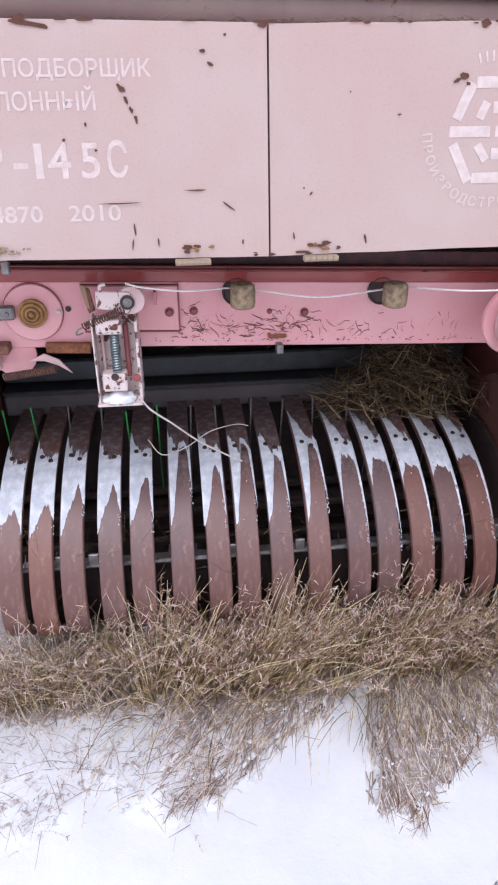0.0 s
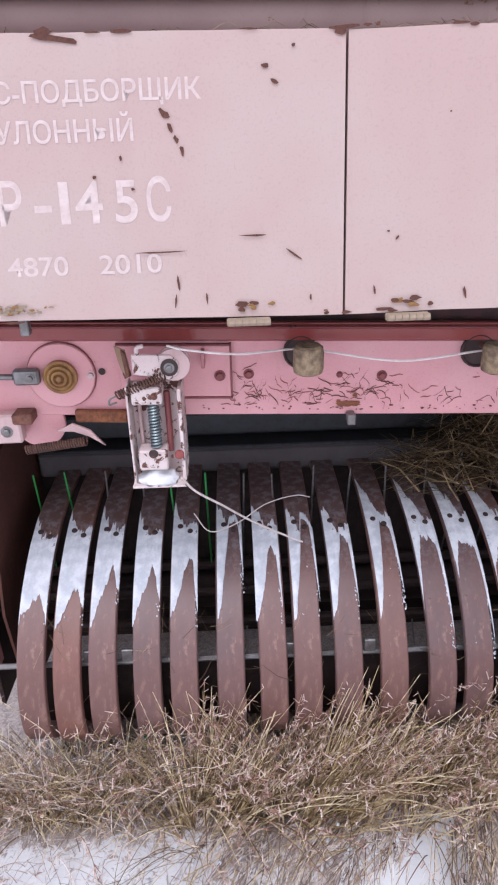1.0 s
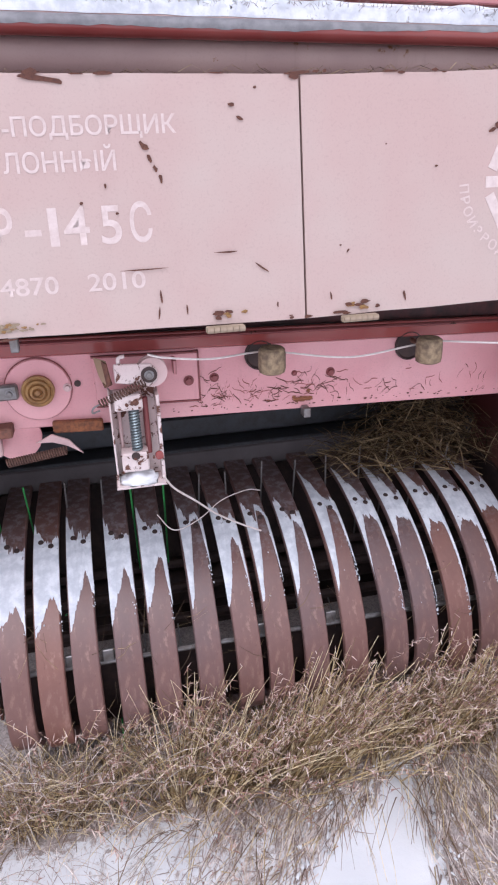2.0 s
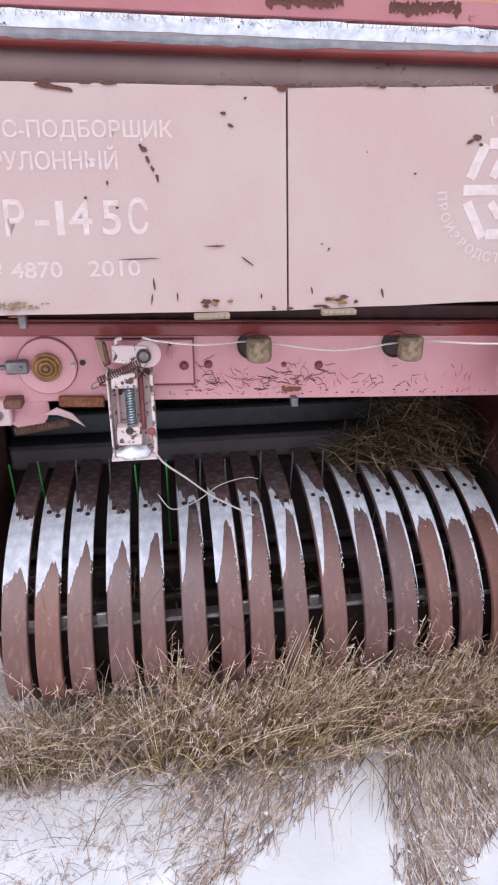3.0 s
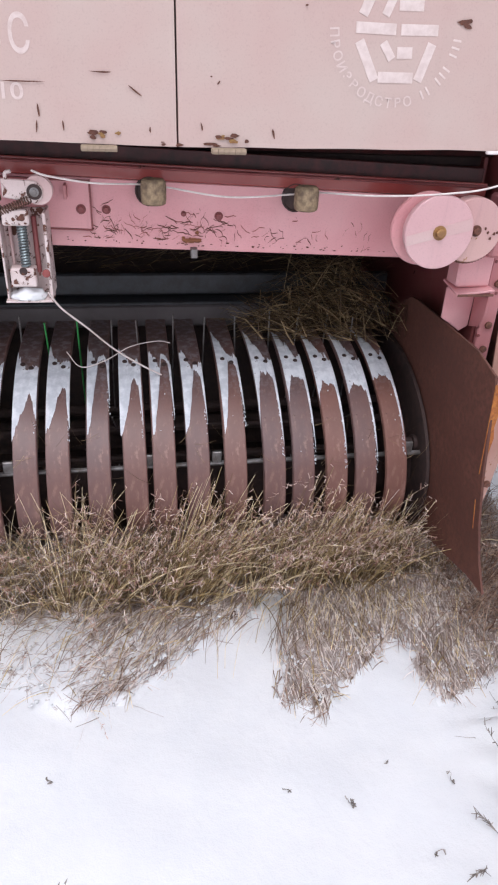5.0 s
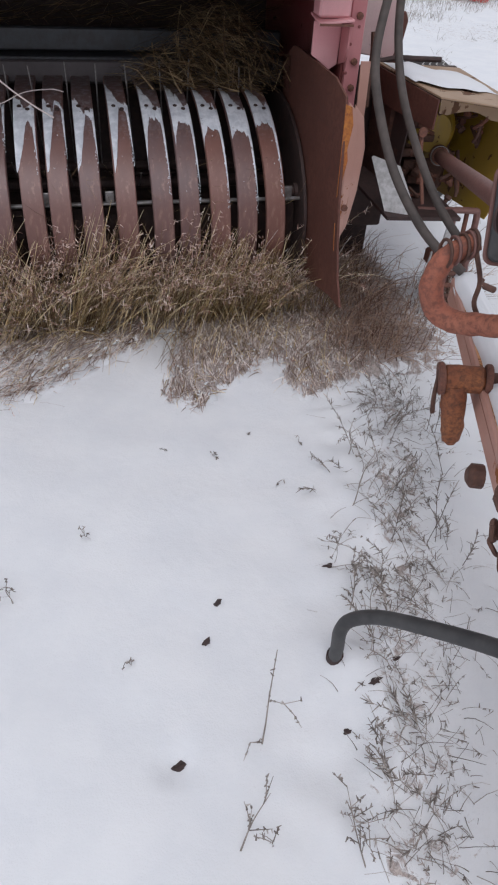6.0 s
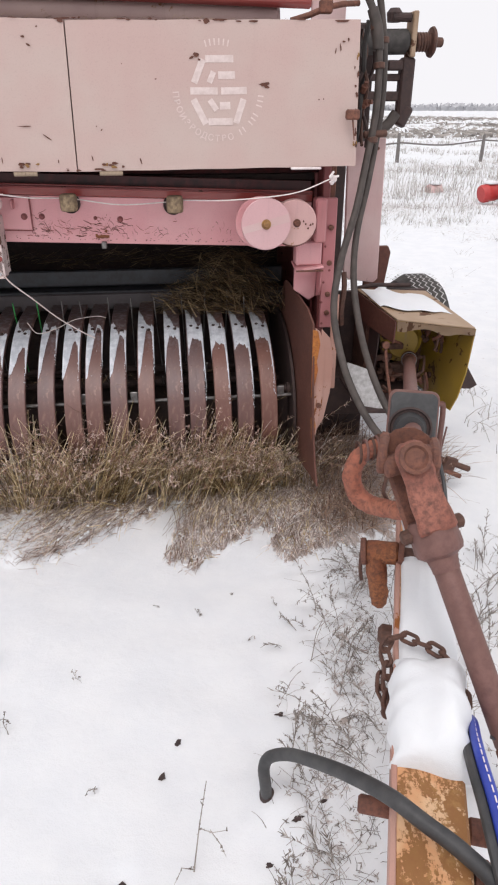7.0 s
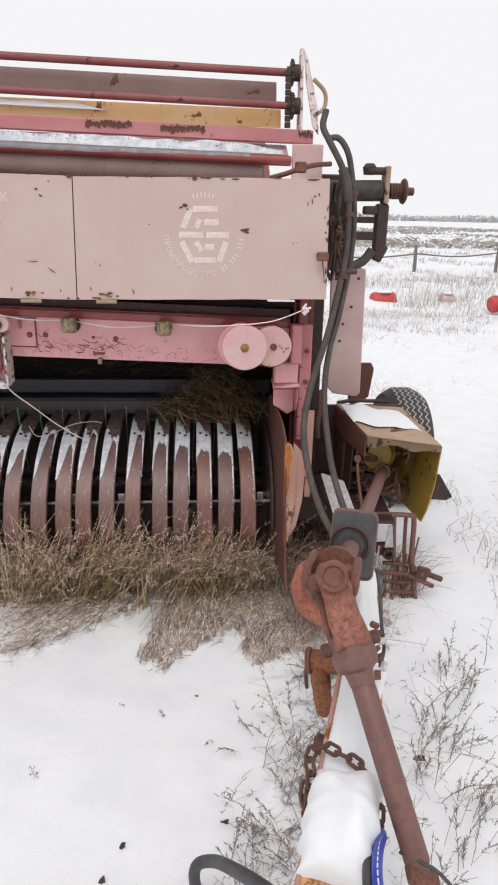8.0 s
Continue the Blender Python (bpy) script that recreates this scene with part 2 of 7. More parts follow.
STRAW = straw_material("dry_straw", (0.60, 0.46, 0.23), (0.19, 0.125, 0.07), (0.92, 0.78, 0.52))
PALESTRAW = straw_material("bleached_straw", (0.76, 0.66, 0.605), (0.33, 0.255, 0.222), (0.94, 0.88, 0.84))
HAY = straw_material("old_hay", (0.30, 0.205, 0.11), (0.10, 0.065, 0.038), (0.52, 0.385, 0.22))
HEADS = straw_material("seed_heads", (0.72, 0.55, 0.48), (0.36, 0.20, 0.16), (0.88, 0.75, 0.68))
CHALKY = paint("chalky_pink_enamel", (0.60, 0.46, 0.44), (0.70, 0.61, 0.59), (0.17, 0.07, 0.05), wear=0.545, scale=30.0, rough=0.6, grime_amount=0.5)
TWIG = straw_material("weed_stems", (0.34, 0.30, 0.27), (0.17, 0.145, 0.13), (0.46, 0.42, 0.39))
ORANGE = rust_steel("orange_scale", (0.50, 0.20, 0.04), (0.42, 0.13, 0.03), (0.25, 0.08, 0.03), 0.85, 30.0, 0.0, 0.3)
DISC = paint("worn_pink_disc", (0.60, 0.35, 0.36), (0.64, 0.41, 0.415), (0.17, 0.07, 0.045), wear=0.74, scale=12.0, rough=0.4, grime_amount=0.3)
STAINED = paint("rust_stained_pink", (0.60, 0.35, 0.345), (0.62, 0.40, 0.36), (0.46, 0.22, 0.07), wear=0.60, scale=13.0, rough=0.5, grime_amount=0.4)
DULLPINK = paint("dull_red_pink_enamel", (0.46, 0.165, 0.175), (0.52, 0.22, 0.225), (0.16, 0.05, 0.04), wear=0.68, scale=10.0, rough=0.45, grime_amount=0.4)
# Grey that stands for the sky reflected in the red rod.
SKYSHEEN = plain("grey_sky_sheen", (0.15, 0.148, 0.16), (0.24, 0.235, 0.245), 0.55, 0.0, 30.0, 0.2)
TREAD = plain("packed_snow_grey", (0.36, 0.35, 0.34), (0.55, 0.54, 0.54), 0.8, 0.0, 60.0)
YOKE = rust_steel("yoke_rust", (0.24, 0.085, 0.06), (0.34, 0.13, 0.09), (0.12, 0.05, 0.038), 0.7, 22.0, 0.1, 0.6)
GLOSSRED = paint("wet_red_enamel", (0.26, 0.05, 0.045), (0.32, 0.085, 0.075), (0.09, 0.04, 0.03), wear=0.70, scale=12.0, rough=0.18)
RANK = straw_material("rank_grass", (0.42, 0.29, 0.21), (0.16, 0.09, 0.065), (0.58, 0.43, 0.33))
FARGRASS = straw_material("field_grass", (0.36, 0.33, 0.30), (0.44, 0.40, 0.37), (0.26, 0.24, 0.22))
RED = plain("red_plastic", (0.52, 0.055, 0.05), (0.44, 0.045, 0.045), 0.5, 0.0, 6.0)
BLUEP = plain("blue_plastic", (0.02, 0.14, 0.45), (0.03, 0.11, 0.36), 0.5, 0.0, 6.0)
# Green boards lightened to carry the haze of distance.
SHED = plain("hazed_green_boards", (0.58, 0.63, 0.59), (0.50, 0.56, 0.53), 0.8, 0.0, 0.5)
POST = plain("grey_wood", (0.13, 0.12, 0.115), (0.20, 0.18, 0.17), 0.85)
WOODS = plain("bare_woods", (0.42, 0.42, 0.44), (0.50, 0.50, 0.52), 1.0, 0.0, 0.05)


# ---- mesh helpers ----
ORIGIN = {}


def put(bm, name, material, parent=None, label="", smooth=True, extra=()):
    """Links a bmesh as one mesh object, its origin at its middle, under parent."""
    bmesh.ops.recalc_face_normals(bm, faces=bm.faces)
    vs = [v.co for v in bm.verts]
    lo = Vector([min(v[i] for v in vs) for i in range(3)])
    hi = Vector([max(v[i] for v in vs) for i in range(3)])
    mid = (lo + hi) / 2
    bmesh.ops.translate(bm, verts=bm.verts, vec=-mid)
    me = bpy.data.meshes.new(name)
    bm.to_mesh(me)
    bm.free()
    return link(me, name, mid, material, parent, label, smooth, extra)


def link(me, name, mid, material, parent=None, label="", smooth=True, extra=()):
    if material is not None and not me.materials:
        me.materials.append(material)
        for m in extra:
            me.materials.append(m)
    if smooth:
        me.shade_smooth()
        if material is not SNOW:
            me.set_sharp_from_angle(angle=radians(35))
    ob = new(name, me)
    ORIGIN[ob] = Vector(mid)
    ob.location = ORIGIN[ob] - (ORIGIN[parent] if parent else Vector())
    ob.parent = parent
    if label:
        ob["label"] = label
    return ob


def part(name, bm, material, parent, label="", extra=()):
    return put(bm, name, material, parent, label, extra=extra)


def thing(name, at, label, category, group="", kind=""):
    ob = new(name)
    ob.empty_display_size = 0.1
    ob.location = at
    ORIGIN[ob] = Vector(at)
    return tagged(ob, label, category, group, kind)


def bevel(bm, width, segments=1):
    if width > 0:
        bmesh.ops.bevel(bm, geom=bm.edges[:], offset=width, segments=segments, affect="EDGES", clamp_overlap=True)
    return bm


def join(bm, other):
    me = bpy.data.meshes.new("tmp")
    other.to_mesh(me)
    other.free()
    bm.from_mesh(me)
    bpy.data.meshes.remove(me)
    return bm


def worn(bm, amount=0.002, scale=55.0, cuts=2):
    """Pitted, slightly lumpy metal: finer mesh, each point pushed along its normal."""
    bmesh.ops.subdivide_edges(bm, edges=bm.edges[:], cuts=cuts, use_grid_fill=True)
    bm.normal_update()
    moves = [(v, v.normal * amount * (noise.noise(v.co * scale) + 0.5 * noise.noise(v.co * scale * 2.7))) for v in bm.verts]
    for v, d in moves:
        v.co += d
    return bm


def box(lo, hi, width=0.002, slope=0.0, turn=None):
    """A bevelled box from corner to corner; slope: rise of z along x."""
    bm = bmesh.new()
    bmesh.ops.create_cube(bm, size=1.0)
    lo, hi = Vector(lo), Vector(hi)
    for v in bm.verts:
        v.co = Vector([(lo[i] + hi[i]) / 2 + v.co[i] * (hi[i] - lo[i]) for i in range(3)])
    bevel(bm, width)
    mid = (lo + hi) / 2
    for v in bm.verts:
        v.co.z += slope * (v.co.x - mid.x)
    if turn is not None:
        bmesh.ops.rotate(bm, cent=mid, matrix=Euler([radians(a) for a in turn]).to_matrix(), verts=bm.verts)
    return bm


def slab(points, vec, width=0.001):
    """A polygon in space, thickened along vec."""
    bm = bmesh.new()
    f = bm.faces.new([bm.verts.new(p) for p in points])
    ext = bmesh.ops.extrude_face_region(bm, geom=[f])
    bmesh.ops.translate(bm, verts=[v for v in ext["geom"] if isinstance(v, bmesh.types.BMVert)], vec=vec)
    return bevel(bm, width)


def lathe(base, axis, rings, seg=20):
    """A turned shape: rings of (distance along axis, radius)."""
    axis = Vector(axis).normalized()
    side = axis.orthogonal().normalized()
    other = axis.cross(side)
    bm = bmesh.new()
    loops = []
    for d, r in rings:
        c = Vector(base) + axis * d
        loops.append([bm.verts.new(c + (side * math.cos(2 * math.pi * i / seg) + other * math.sin(2 * math.pi * i / seg)) * max(r, 0.0004)) for i in range(seg)])
    for a, b in zip(loops, loops[1:]):
        for i in range(seg):
            bm.faces.new((a[i], a[(i + 1) % seg], b[(i + 1) % seg], b[i]))
    bm.faces.new(loops[0][::-1])
    bm.faces.new(loops[-1])
    return bm


def rod(a, b, r, seg=14, round_end=0.0):
    a, b = Vector(a), Vector(b)
    n = (b - a).length
    e = min(r * 0.25, n * 0.2)
    return lathe(a, b - a, [(0, r - e), (e, r), (n - e, r), (n, r - e)], seg)


def smooth_path(points, steps=6):
    """Catmull-Rom through the points."""
    p = [Vector(q) for q in points]
    p = [p[0] * 2 - p[1]] + p + [p[-1] * 2 - p[-2]]
    out = []
    for i in range(1, len(p) - 2):
        for s in range(steps):
            t = s / steps
            out.append(0.5 * (2 * p[i] + (p[i + 1] - p[i - 1]) * t + (2 * p[i - 1] - 5 * p[i] + 4 * p[i + 1] - p[i + 2]) * t * t + (3 * p[i] - p[i - 1] - 3 * p[i + 1] + p[i + 2]) * t ** 3))
    out.append(p[-2])
    return out


def tube(points, r, seg=10, steps=6, radii=None):
    path = smooth_path(points, steps) if steps else [Vector(q) for q in points]
    bm = bmesh.new()
    loops, side = [], None
    for i, c in enumerate(path):
        d = (path[min(i + 1, len(path) - 1)] - path[max(i - 1, 0)]).normalized()
        side = d.orthogonal().normalized() if side is None else (side - d * side.dot(d)).normalized()
        o = d.cross(side)
        q = r if radii is None else radii(i / (len(path) - 1)) * r
        loops.append([bm.verts.new(c + (side * math.cos(2 * math.pi * k / seg) + o * math.sin(2 * math.pi * k / seg)) * q) for k in range(seg)])
    for a, b in zip(loops, loops[1:]):
        for i in range(seg):
            bm.faces.new((a[i], a[(i + 1) % seg], b[(i + 1) % seg], b[i]))
    bm.faces.new(loops[0][::-1])
    bm.faces.new(loops[-1])
    return bm


def coil(a, b, r, wire, turns, per=10, seg=5):
    a, b = Vector(a), Vector(b)
    axis = (b - a).normalized()
    s = axis.orthogonal().normalized()
    o = axis.cross(s)
    n = int(turns * per)
    return tube([a + (b - a) * (i / n) + (s * math.cos(2 * math.pi * i / per) + o * math.sin(2 * math.pi * i / per)) * r for i in range(n + 1)], wire, seg, 0)


def bolt(at, axis, r, name, parent, material=None, label=""):
    """A hexagon head on a washer."""
    bm = lathe(at, axis, [(0, r * 1.5), (r * 0.2, r * 1.5)], 16)
    join(bm, lathe(Vector(at) + Vector(axis).normalized() * r * 0.2, axis, [(0, r), (r * 0.7, r), (r * 0.85, r * 0.8)], 6))
    return put(bm, name, material or STEEL, parent, label)


def flake(centre, u, v, n, size, seed, points=9, rough=0.45):
    """One ragged flat chip lying in the plane of u and v, a hair proud along n."""
    rng = random.Random(seed)
    bm = bmesh.new()
    c = Vector(centre)
    ring = []
    for i in range(points):
        a = 2 * math.pi * i / points
        k = 1 - rough * rng.random()
        ring.append(bm.verts.new(c + Vector(u) * math.cos(a) * size[0] * k + Vector(v) * math.sin(a) * size[1] * k))
    f = bm.faces.new(ring)
    ext = bmesh.ops.extrude_face_region(bm, geom=[f])
    bmesh.ops.translate(bm, verts=[q for q in ext["geom"] if isinstance(q, bmesh.types.BMVert)], vec=Vector(n) * 0.0006)
    return bm


# ---- ground ----
EDGE = [(-1.6, 1.30), (-0.56, 1.10), (-0.40, 1.13), (-0.284, 1.17), (-0.238, 1.26), (-0.16, 1.20), (-0.037, 1.145), (0.068, 1.173), (0.177, 1.287), (0.222, 1.325), (0.331, 1.40), (0.345, 1.52), (0.39, 1.49), (0.467, 1.54), (0.479, 1.12), (0.589, 1.06), (0.637, 1.15), (0.72, 1.20), (0.766, 1.27), (0.805, 1.30), (0.832, 1.17), (0.90, 1.05), (0.995, 1.10), (1.121, 1.14), (1.5, 1.2)]


def inset(x, y):
    """How far a place lies behind the slanting, ragged front edge of the fallen grass."""
    s = x - 0.35 * (y - 1.2)
    edge = 1.3
    for (a, b), (c, d) in zip(EDGE, EDGE[1:]):
        if a <= s <= c:
            edge = b + (d - b) * (s - a) / (c - a)
            break
    return y - edge + 0.022 * noise.noise(Vector((x * 16, y * 16, 3.0))) + 0.014 * noise.noise(Vector((x * 45, y * 45, 6.0)))


def ground_z(x, y):
    far = min(1.0, max(0.0, (math.hypot(x - 0.5, y - 0.5) - 3.0) / 12.0))
    z = 0.018 * noise.noise(Vector((x * 1.7, y * 1.7, 0.3))) + 0.008 * noise.noise(Vector((x * 6.0, y * 6.0, 4.0)))
    z += far * (0.10 * noise.noise(Vector((x * 0.22, y * 0.22, 1.0))) + 0.07 * noise.noise(Vector((x * 0.9, y * 0.9, 2.0))))
    if -1.2 < x < 1.4 and y > 1.0:
        z += (0.030 if x > -0.1 else 0.012) * min(1.0, max(0.0, inset(x, y) / 0.035))
    for hx, hy, hr, hd in HOLES:
        z -= hd * math.exp(-((x - hx) ** 2 + (y - hy) ** 2) / (hr * hr))
    # trodden, lumpy snow between the open patch and the drawbar
    band = math.exp(-((x - (0.72 + 0.34 * (y - 0.1))) / 0.13) ** 2) * (1.0 if -0.6 < y < 1.0 else 0.0)
    z += band * (0.02 + 0.03 * noise.noise(Vector((x * 13.0, y * 13.0, 7.0))))
    return z


HOLES = [(1.11, 0.10, 0.06, -0.10), (1.10, 0.02, 0.06, -0.07), (0.339, 0.067, 0.030, 0.02), (0.70, 0.17, 0.10, -0.05), (0.62, 0.02, 0.05, 0.012), (0.72, -0.02, 0.06, -0.03), (0.66, -0.12, 0.07, -0.02)]


def ramp(lo, hi, v):
    t = min(1.0, max(0.0, (v - lo) / (hi - lo)))
    return t * t * (3 - 2 * t)


def axis_steps(lo, hi, fine, growth, reach):
    inner = list(np.arange(lo, hi + fine / 2, fine))
    out, s, v = [], fine, hi
    while v < reach:
        s *= growth
        v += s
        out.append(v)
    back, s, v = [], fine, lo
    while v > -reach:
        s *= growth
        v -= s
        back.append(v)
    return back[::-1] + inner + out


def make_ground():
    xs = axis_steps(-0.9, 1.9, 0.016, 1.055, 1500.0)
    ys = axis_steps(-0.7, 1.9, 0.016, 1.055, 1500.0)
    verts = [(x, y, ground_z(x, y)) for y in ys for x in xs]
    n = len(xs)
    faces = [(j * n + i, j * n + i + 1, (j + 1) * n + i + 1, (j + 1) * n + i) for j in range(len(ys) - 1) for i in range(n - 1)]
    me = bpy.data.meshes.new("ground")
    me.from_pydata(verts, [], faces)
    thin = me.attributes.new("thin", "FLOAT", "POINT")
    values = []
    for x, y, z in verts:
        v = 0.0
        if -1.8 < x < 1.7 and 0.8 < y < 4.0:
            deep = inset(x, y)
            side = ramp(-1.3, -0.9, x) * (1.0 - ramp(1.1, 1.3, x)) * (1.0 - ramp(2.3, 3.2, y))
            dense = 0.35 * ramp(-0.10, 0.05, x) + 0.65 * max(ramp(0.40, 0.47, x - 0.35 * (y - 1.2)), ramp(1.36, 1.46, y) * ramp(-0.10, 0.0, x))
            v = side * (ramp(0.0, 0.012, deep) * (0.31 + 0.31 * dense) + ramp(1.42, 1.54, y) * (0.45 - 0.1 * dense))
            patch = math.exp(-((x - 1.20) / 0.24) ** 2) * ramp(0.98, 1.35, y) * (1.0 - ramp(2.0, 2.8, y))
            v = max(v, 1.0 * patch)
        side = math.exp(-((x - (0.80 + 0.34 * (y - 0.1))) / 0.12) ** 2) if -0.8 < y < 1.2 else 0.0
        v = max(v, 0.34 * side)
        open_field = max(ramp(1.7, 2.6, x), ramp(2.6, 4.2, y))
        if open_field > 0:
            v = max(v, open_field * (0.23 + 0.36 * noise.noise(Vector((x * 0.45, y * 0.45, 9.0)))))
        values.append(v)
    thin.data.foreach_set("value", values)
    ob = link(me, "ground", (0, 0, 0), FIELD)
    return tagged(ob, "thin white snow over flattened dead grass, open field", "ground", kind="structure")


make_ground()


# ---- strands: grass, straw, twigs ----
def strand_mesh(name, strands):
    """One mesh of tapering ribbons; a strand is (points, width, width at the tip)."""
    verts, faces = [], []
    for pts, w, tip in strands:
        base = len(verts)
        d = (pts[-1] - pts[0])
        side = Vector((d.y, -d.x, 0.0))
        side = side.normalized() if side.length > 1e-5 else Vector((1, 0, 0))
        a = random.uniform(-0.9, 0.9)
        side = (side * math.cos(a) + Vector((0, 0, 1)) * math.sin(a) * 0.6 + Vector((1, 0, 0)) * 0.3).normalized()
        n = len(pts)
        for i, p in enumerate(pts):
            k = (w + (tip - w) * i / (n - 1)) / 2
            verts += [tuple(p - side * k), tuple(p + side * k)]
        for i in range(n - 1):
            q = base + 2 * i
            faces.append((q, q + 1, q + 3, q + 2))
    me = bpy.data.meshes.new(name)
    me.from_pydata(verts, [], faces)
    return me


def blade(x, y, z, height, lean, droop, bits=5):
    """A stalk: up to a height, carried off along lean, its end bowing by droop."""
    pts = []
    wob = Vector((random.gauss(0, 0.012), random.gauss(0, 0.012), 0))
    for i in range(bits):
        t = i / (bits - 1)
        pts.append(Vector((x + lean[0] * t ** 1.5, y + lean[1] * t ** 1.5, z + height * t - droop * t ** 3)) + wob * math.sin(t * 4.0))
    return pts


def spikelets(pts, out, count=6, size=0.010):
    n = len(pts)
    for _ in range(count):
        t = random.uniform(0.62, 1.0) * (n - 1)
        i = min(int(t), n - 2)
        p = pts[i].lerp(pts[i + 1], t - i)
        d = Vector((random.gauss(0, 1), random.gauss(0, 1), random.gauss(-0.2, 0.8))).normalized() * size * random.uniform(0.6, 1.5)
        out.append(([p, p + d * 0.5, p + d], 0.0030, 0.0010))


def arch(x, y, length, heading, e0, e1, bits=7, wild=0.05):
    """A stem that leaves the ground at elevation e0 and bows over to e1, in degrees."""
    rng = random
    p = Vector((x, y, ground_z(x, y) - 0.008))
    pts, step = [p.copy()], length / (bits - 1)
    a = heading
    for i in range(bits - 1):
        t = (i + 0.5) / (bits - 1)
        e = radians(e0 + (e1 - e0) * t ** 1.3)
        a += rng.gauss(0, wild)
        p = p + Vector((math.cos(e) * math.cos(a), math.cos(e) * math.sin(a), math.sin(e))) * step
        p.z = max(p.z, ground_z(p.x, p.y) + 0.003)
        pts.append(p.copy())
    return pts


def make_grass():
    rng = random
    stalks, pale, heads, dark = [], [], [], []
    # golden tussocks standing before the pickup: long straight stems, all leaning one way, seed heads bowed at the top
    for _ in range(84):
        cx = rng.uniform(-0.11, 0.84)
        cy = rng.uniform(1.455, 1.545) + 0.02 * ramp(0.40, 0.60, cx)
        tall = rng.uniform(0.8, 1.12) * (1.0 - 0.30 * ramp(0.50, 0.80, cx))
        head = radians(rng.gauss(6, 30) if rng.random() < 0.8 else rng.uniform(0, 360))
        lean = rng.gauss(68, 6)
        for _ in range(rng.randint(10, 16)):
            x, y = rng.gauss(cx, 0.014), rng.gauss(cy, 0.012)
            bowed = rng.random() < 0.35
            pts = arch(x, y, rng.uniform(0.24, 0.40) * tall, head + rng.gauss(0, 0.30), lean + rng.gauss(0, 7), rng.uniform(-10, 35) if bowed else lean - 8 + rng.gauss(0, 8), 7, 0.02)
            for p in pts:
                p.y = min(p.y, 1.555 + 0.10 * max(0.0, p.z - 0.33))
            stalks.append((pts, rng.uniform(0.0030, 0.0054), 0.0012))
            if rng.random() < 0.42:
                spikelets(pts, heads, 13, 0.013)
    # stems of the same root thrown forward over the mat
    for _ in range(260):
        x, y = rng.uniform(-0.08, 0.92), rng.uniform(1.40, 1.54)
        pts = arch(x, y, rng.uniform(0.14, 0.32), radians(rng.gauss(-128 if x < 0.42 else -105, 26)), rng.gauss(45, 14), rng.uniform(-40, 0))
        (stalks if rng.random() < 0.6 else pale).append((pts, rng.uniform(0.0017, 0.0034), 0.001))
    # thinner, browner tufts on the open side and by the shield
    for _ in range(290):
        cx, cy = (rng.uniform(-0.95, -0.06) if rng.random() < 0.82 else rng.uniform(0.80, 1.02)), rng.uniform(1.515, 1.575)
        head = radians(rng.uniform(0, 360))
        for _ in range(rng.randint(5, 10)):
            x, y = rng.gauss(cx, 0.035), rng.gauss(cy, 0.018)
            pts = arch(x, y, rng.uniform(0.12, 0.34), head + rng.gauss(0, 0.7), rng.gauss(74, 11), rng.uniform(-10, 66))
            for p in pts:
                p.y = min(p.y, 1.565)
            (pale if rng.random() < 0.35 else stalks).append((pts, rng.uniform(0.0024, 0.0046), 0.001))
            if rng.random() < 0.16:
                spikelets(pts, heads, 8, 0.011)
    # low dark growth right under the drum
    for _ in range(190):
        cx, cy = rng.uniform(-0.95, 1.0), rng.uniform(1.57, 1.74)
        for _ in range(rng.randint(6, 10)):
            x, y = rng.gauss(cx, 0.03), rng.gauss(cy, 0.02)
            pts = arch(x, y, rng.uniform(0.06, 0.15), rng.uniform(0, 6.28), rng.gauss(66, 16), rng.uniform(-10, 60), 5, 0.1)
            (stalks if rng.random() < 0.7 else pale).append((pts, rng.uniform(0.0022, 0.0042), 0.001))
    # the matted, fallen grass in front: locks combed one way, tips on the snow
    locks = 0
    while locks < 330:
        x, y = rng.uniform(-0.08, 1.08), rng.uniform(1.03, 1.50)
        d = inset(x, y)
        if d < 0.0 or (x < 0.43 and y < 1.40 and rng.random() < 0.5):
            continue
        locks += 1
        a = radians(rng.gauss(-128, 11) if x < 0.43 else rng.gauss(-104, 13))
        for _ in range(rng.randint(7, 12)):
            reach = rng.uniform(0.05, 0.15)
            px, py = x - reach * math.cos(a) + rng.gauss(0, 0.016), y - reach * math.sin(a) + rng.gauss(0, 0.016)
            pts = arch(px, py, reach * rng.uniform(0.7, 1.1), a + rng.gauss(0, 0.20), rng.uniform(2, 30), rng.uniform(-40, -5), 5, 0.10)
            (pale if rng.random() < 0.87 else stalks).append((pts, rng.uniform(0.0026, 0.0056), 0.0012))
            if rng.random() < 0.06:
                spikelets(pts, heads, 6, 0.010)
    # broken bits over the mat in every direction
    bits = 0
    while bits < 1500:
        x, y = rng.uniform(-0.06, 1.10), rng.uniform(1.03, 1.52)
        if inset(x, y) < 0.004:
            continue
        bits += 1
        pts = arch(x, y, rng.uniform(0.015, 0.06), rng.uniform(0, 6.28), rng.uniform(2, 45), rng.uniform(-40, 20), 4, 0.25)
        (pale if rng.random() < 0.75 else stalks).append((pts, rng.uniform(0.0018, 0.0038), 0.001))
    # dark ragged tips along the front edge, lying out on the snow
    tips = 0
    while tips < 300:
        x, y = rng.uniform(-0.05, 1.05), rng.uniform(1.03, 1.50)
        if not 0.0 < inset(x, y) < 0.035:
            continue
        tips += 1
        a = radians(rng.gauss(-130, 16) if x < 0.43 else rng.gauss(-102, 20))
        reach = rng.uniform(0.04, 0.10)
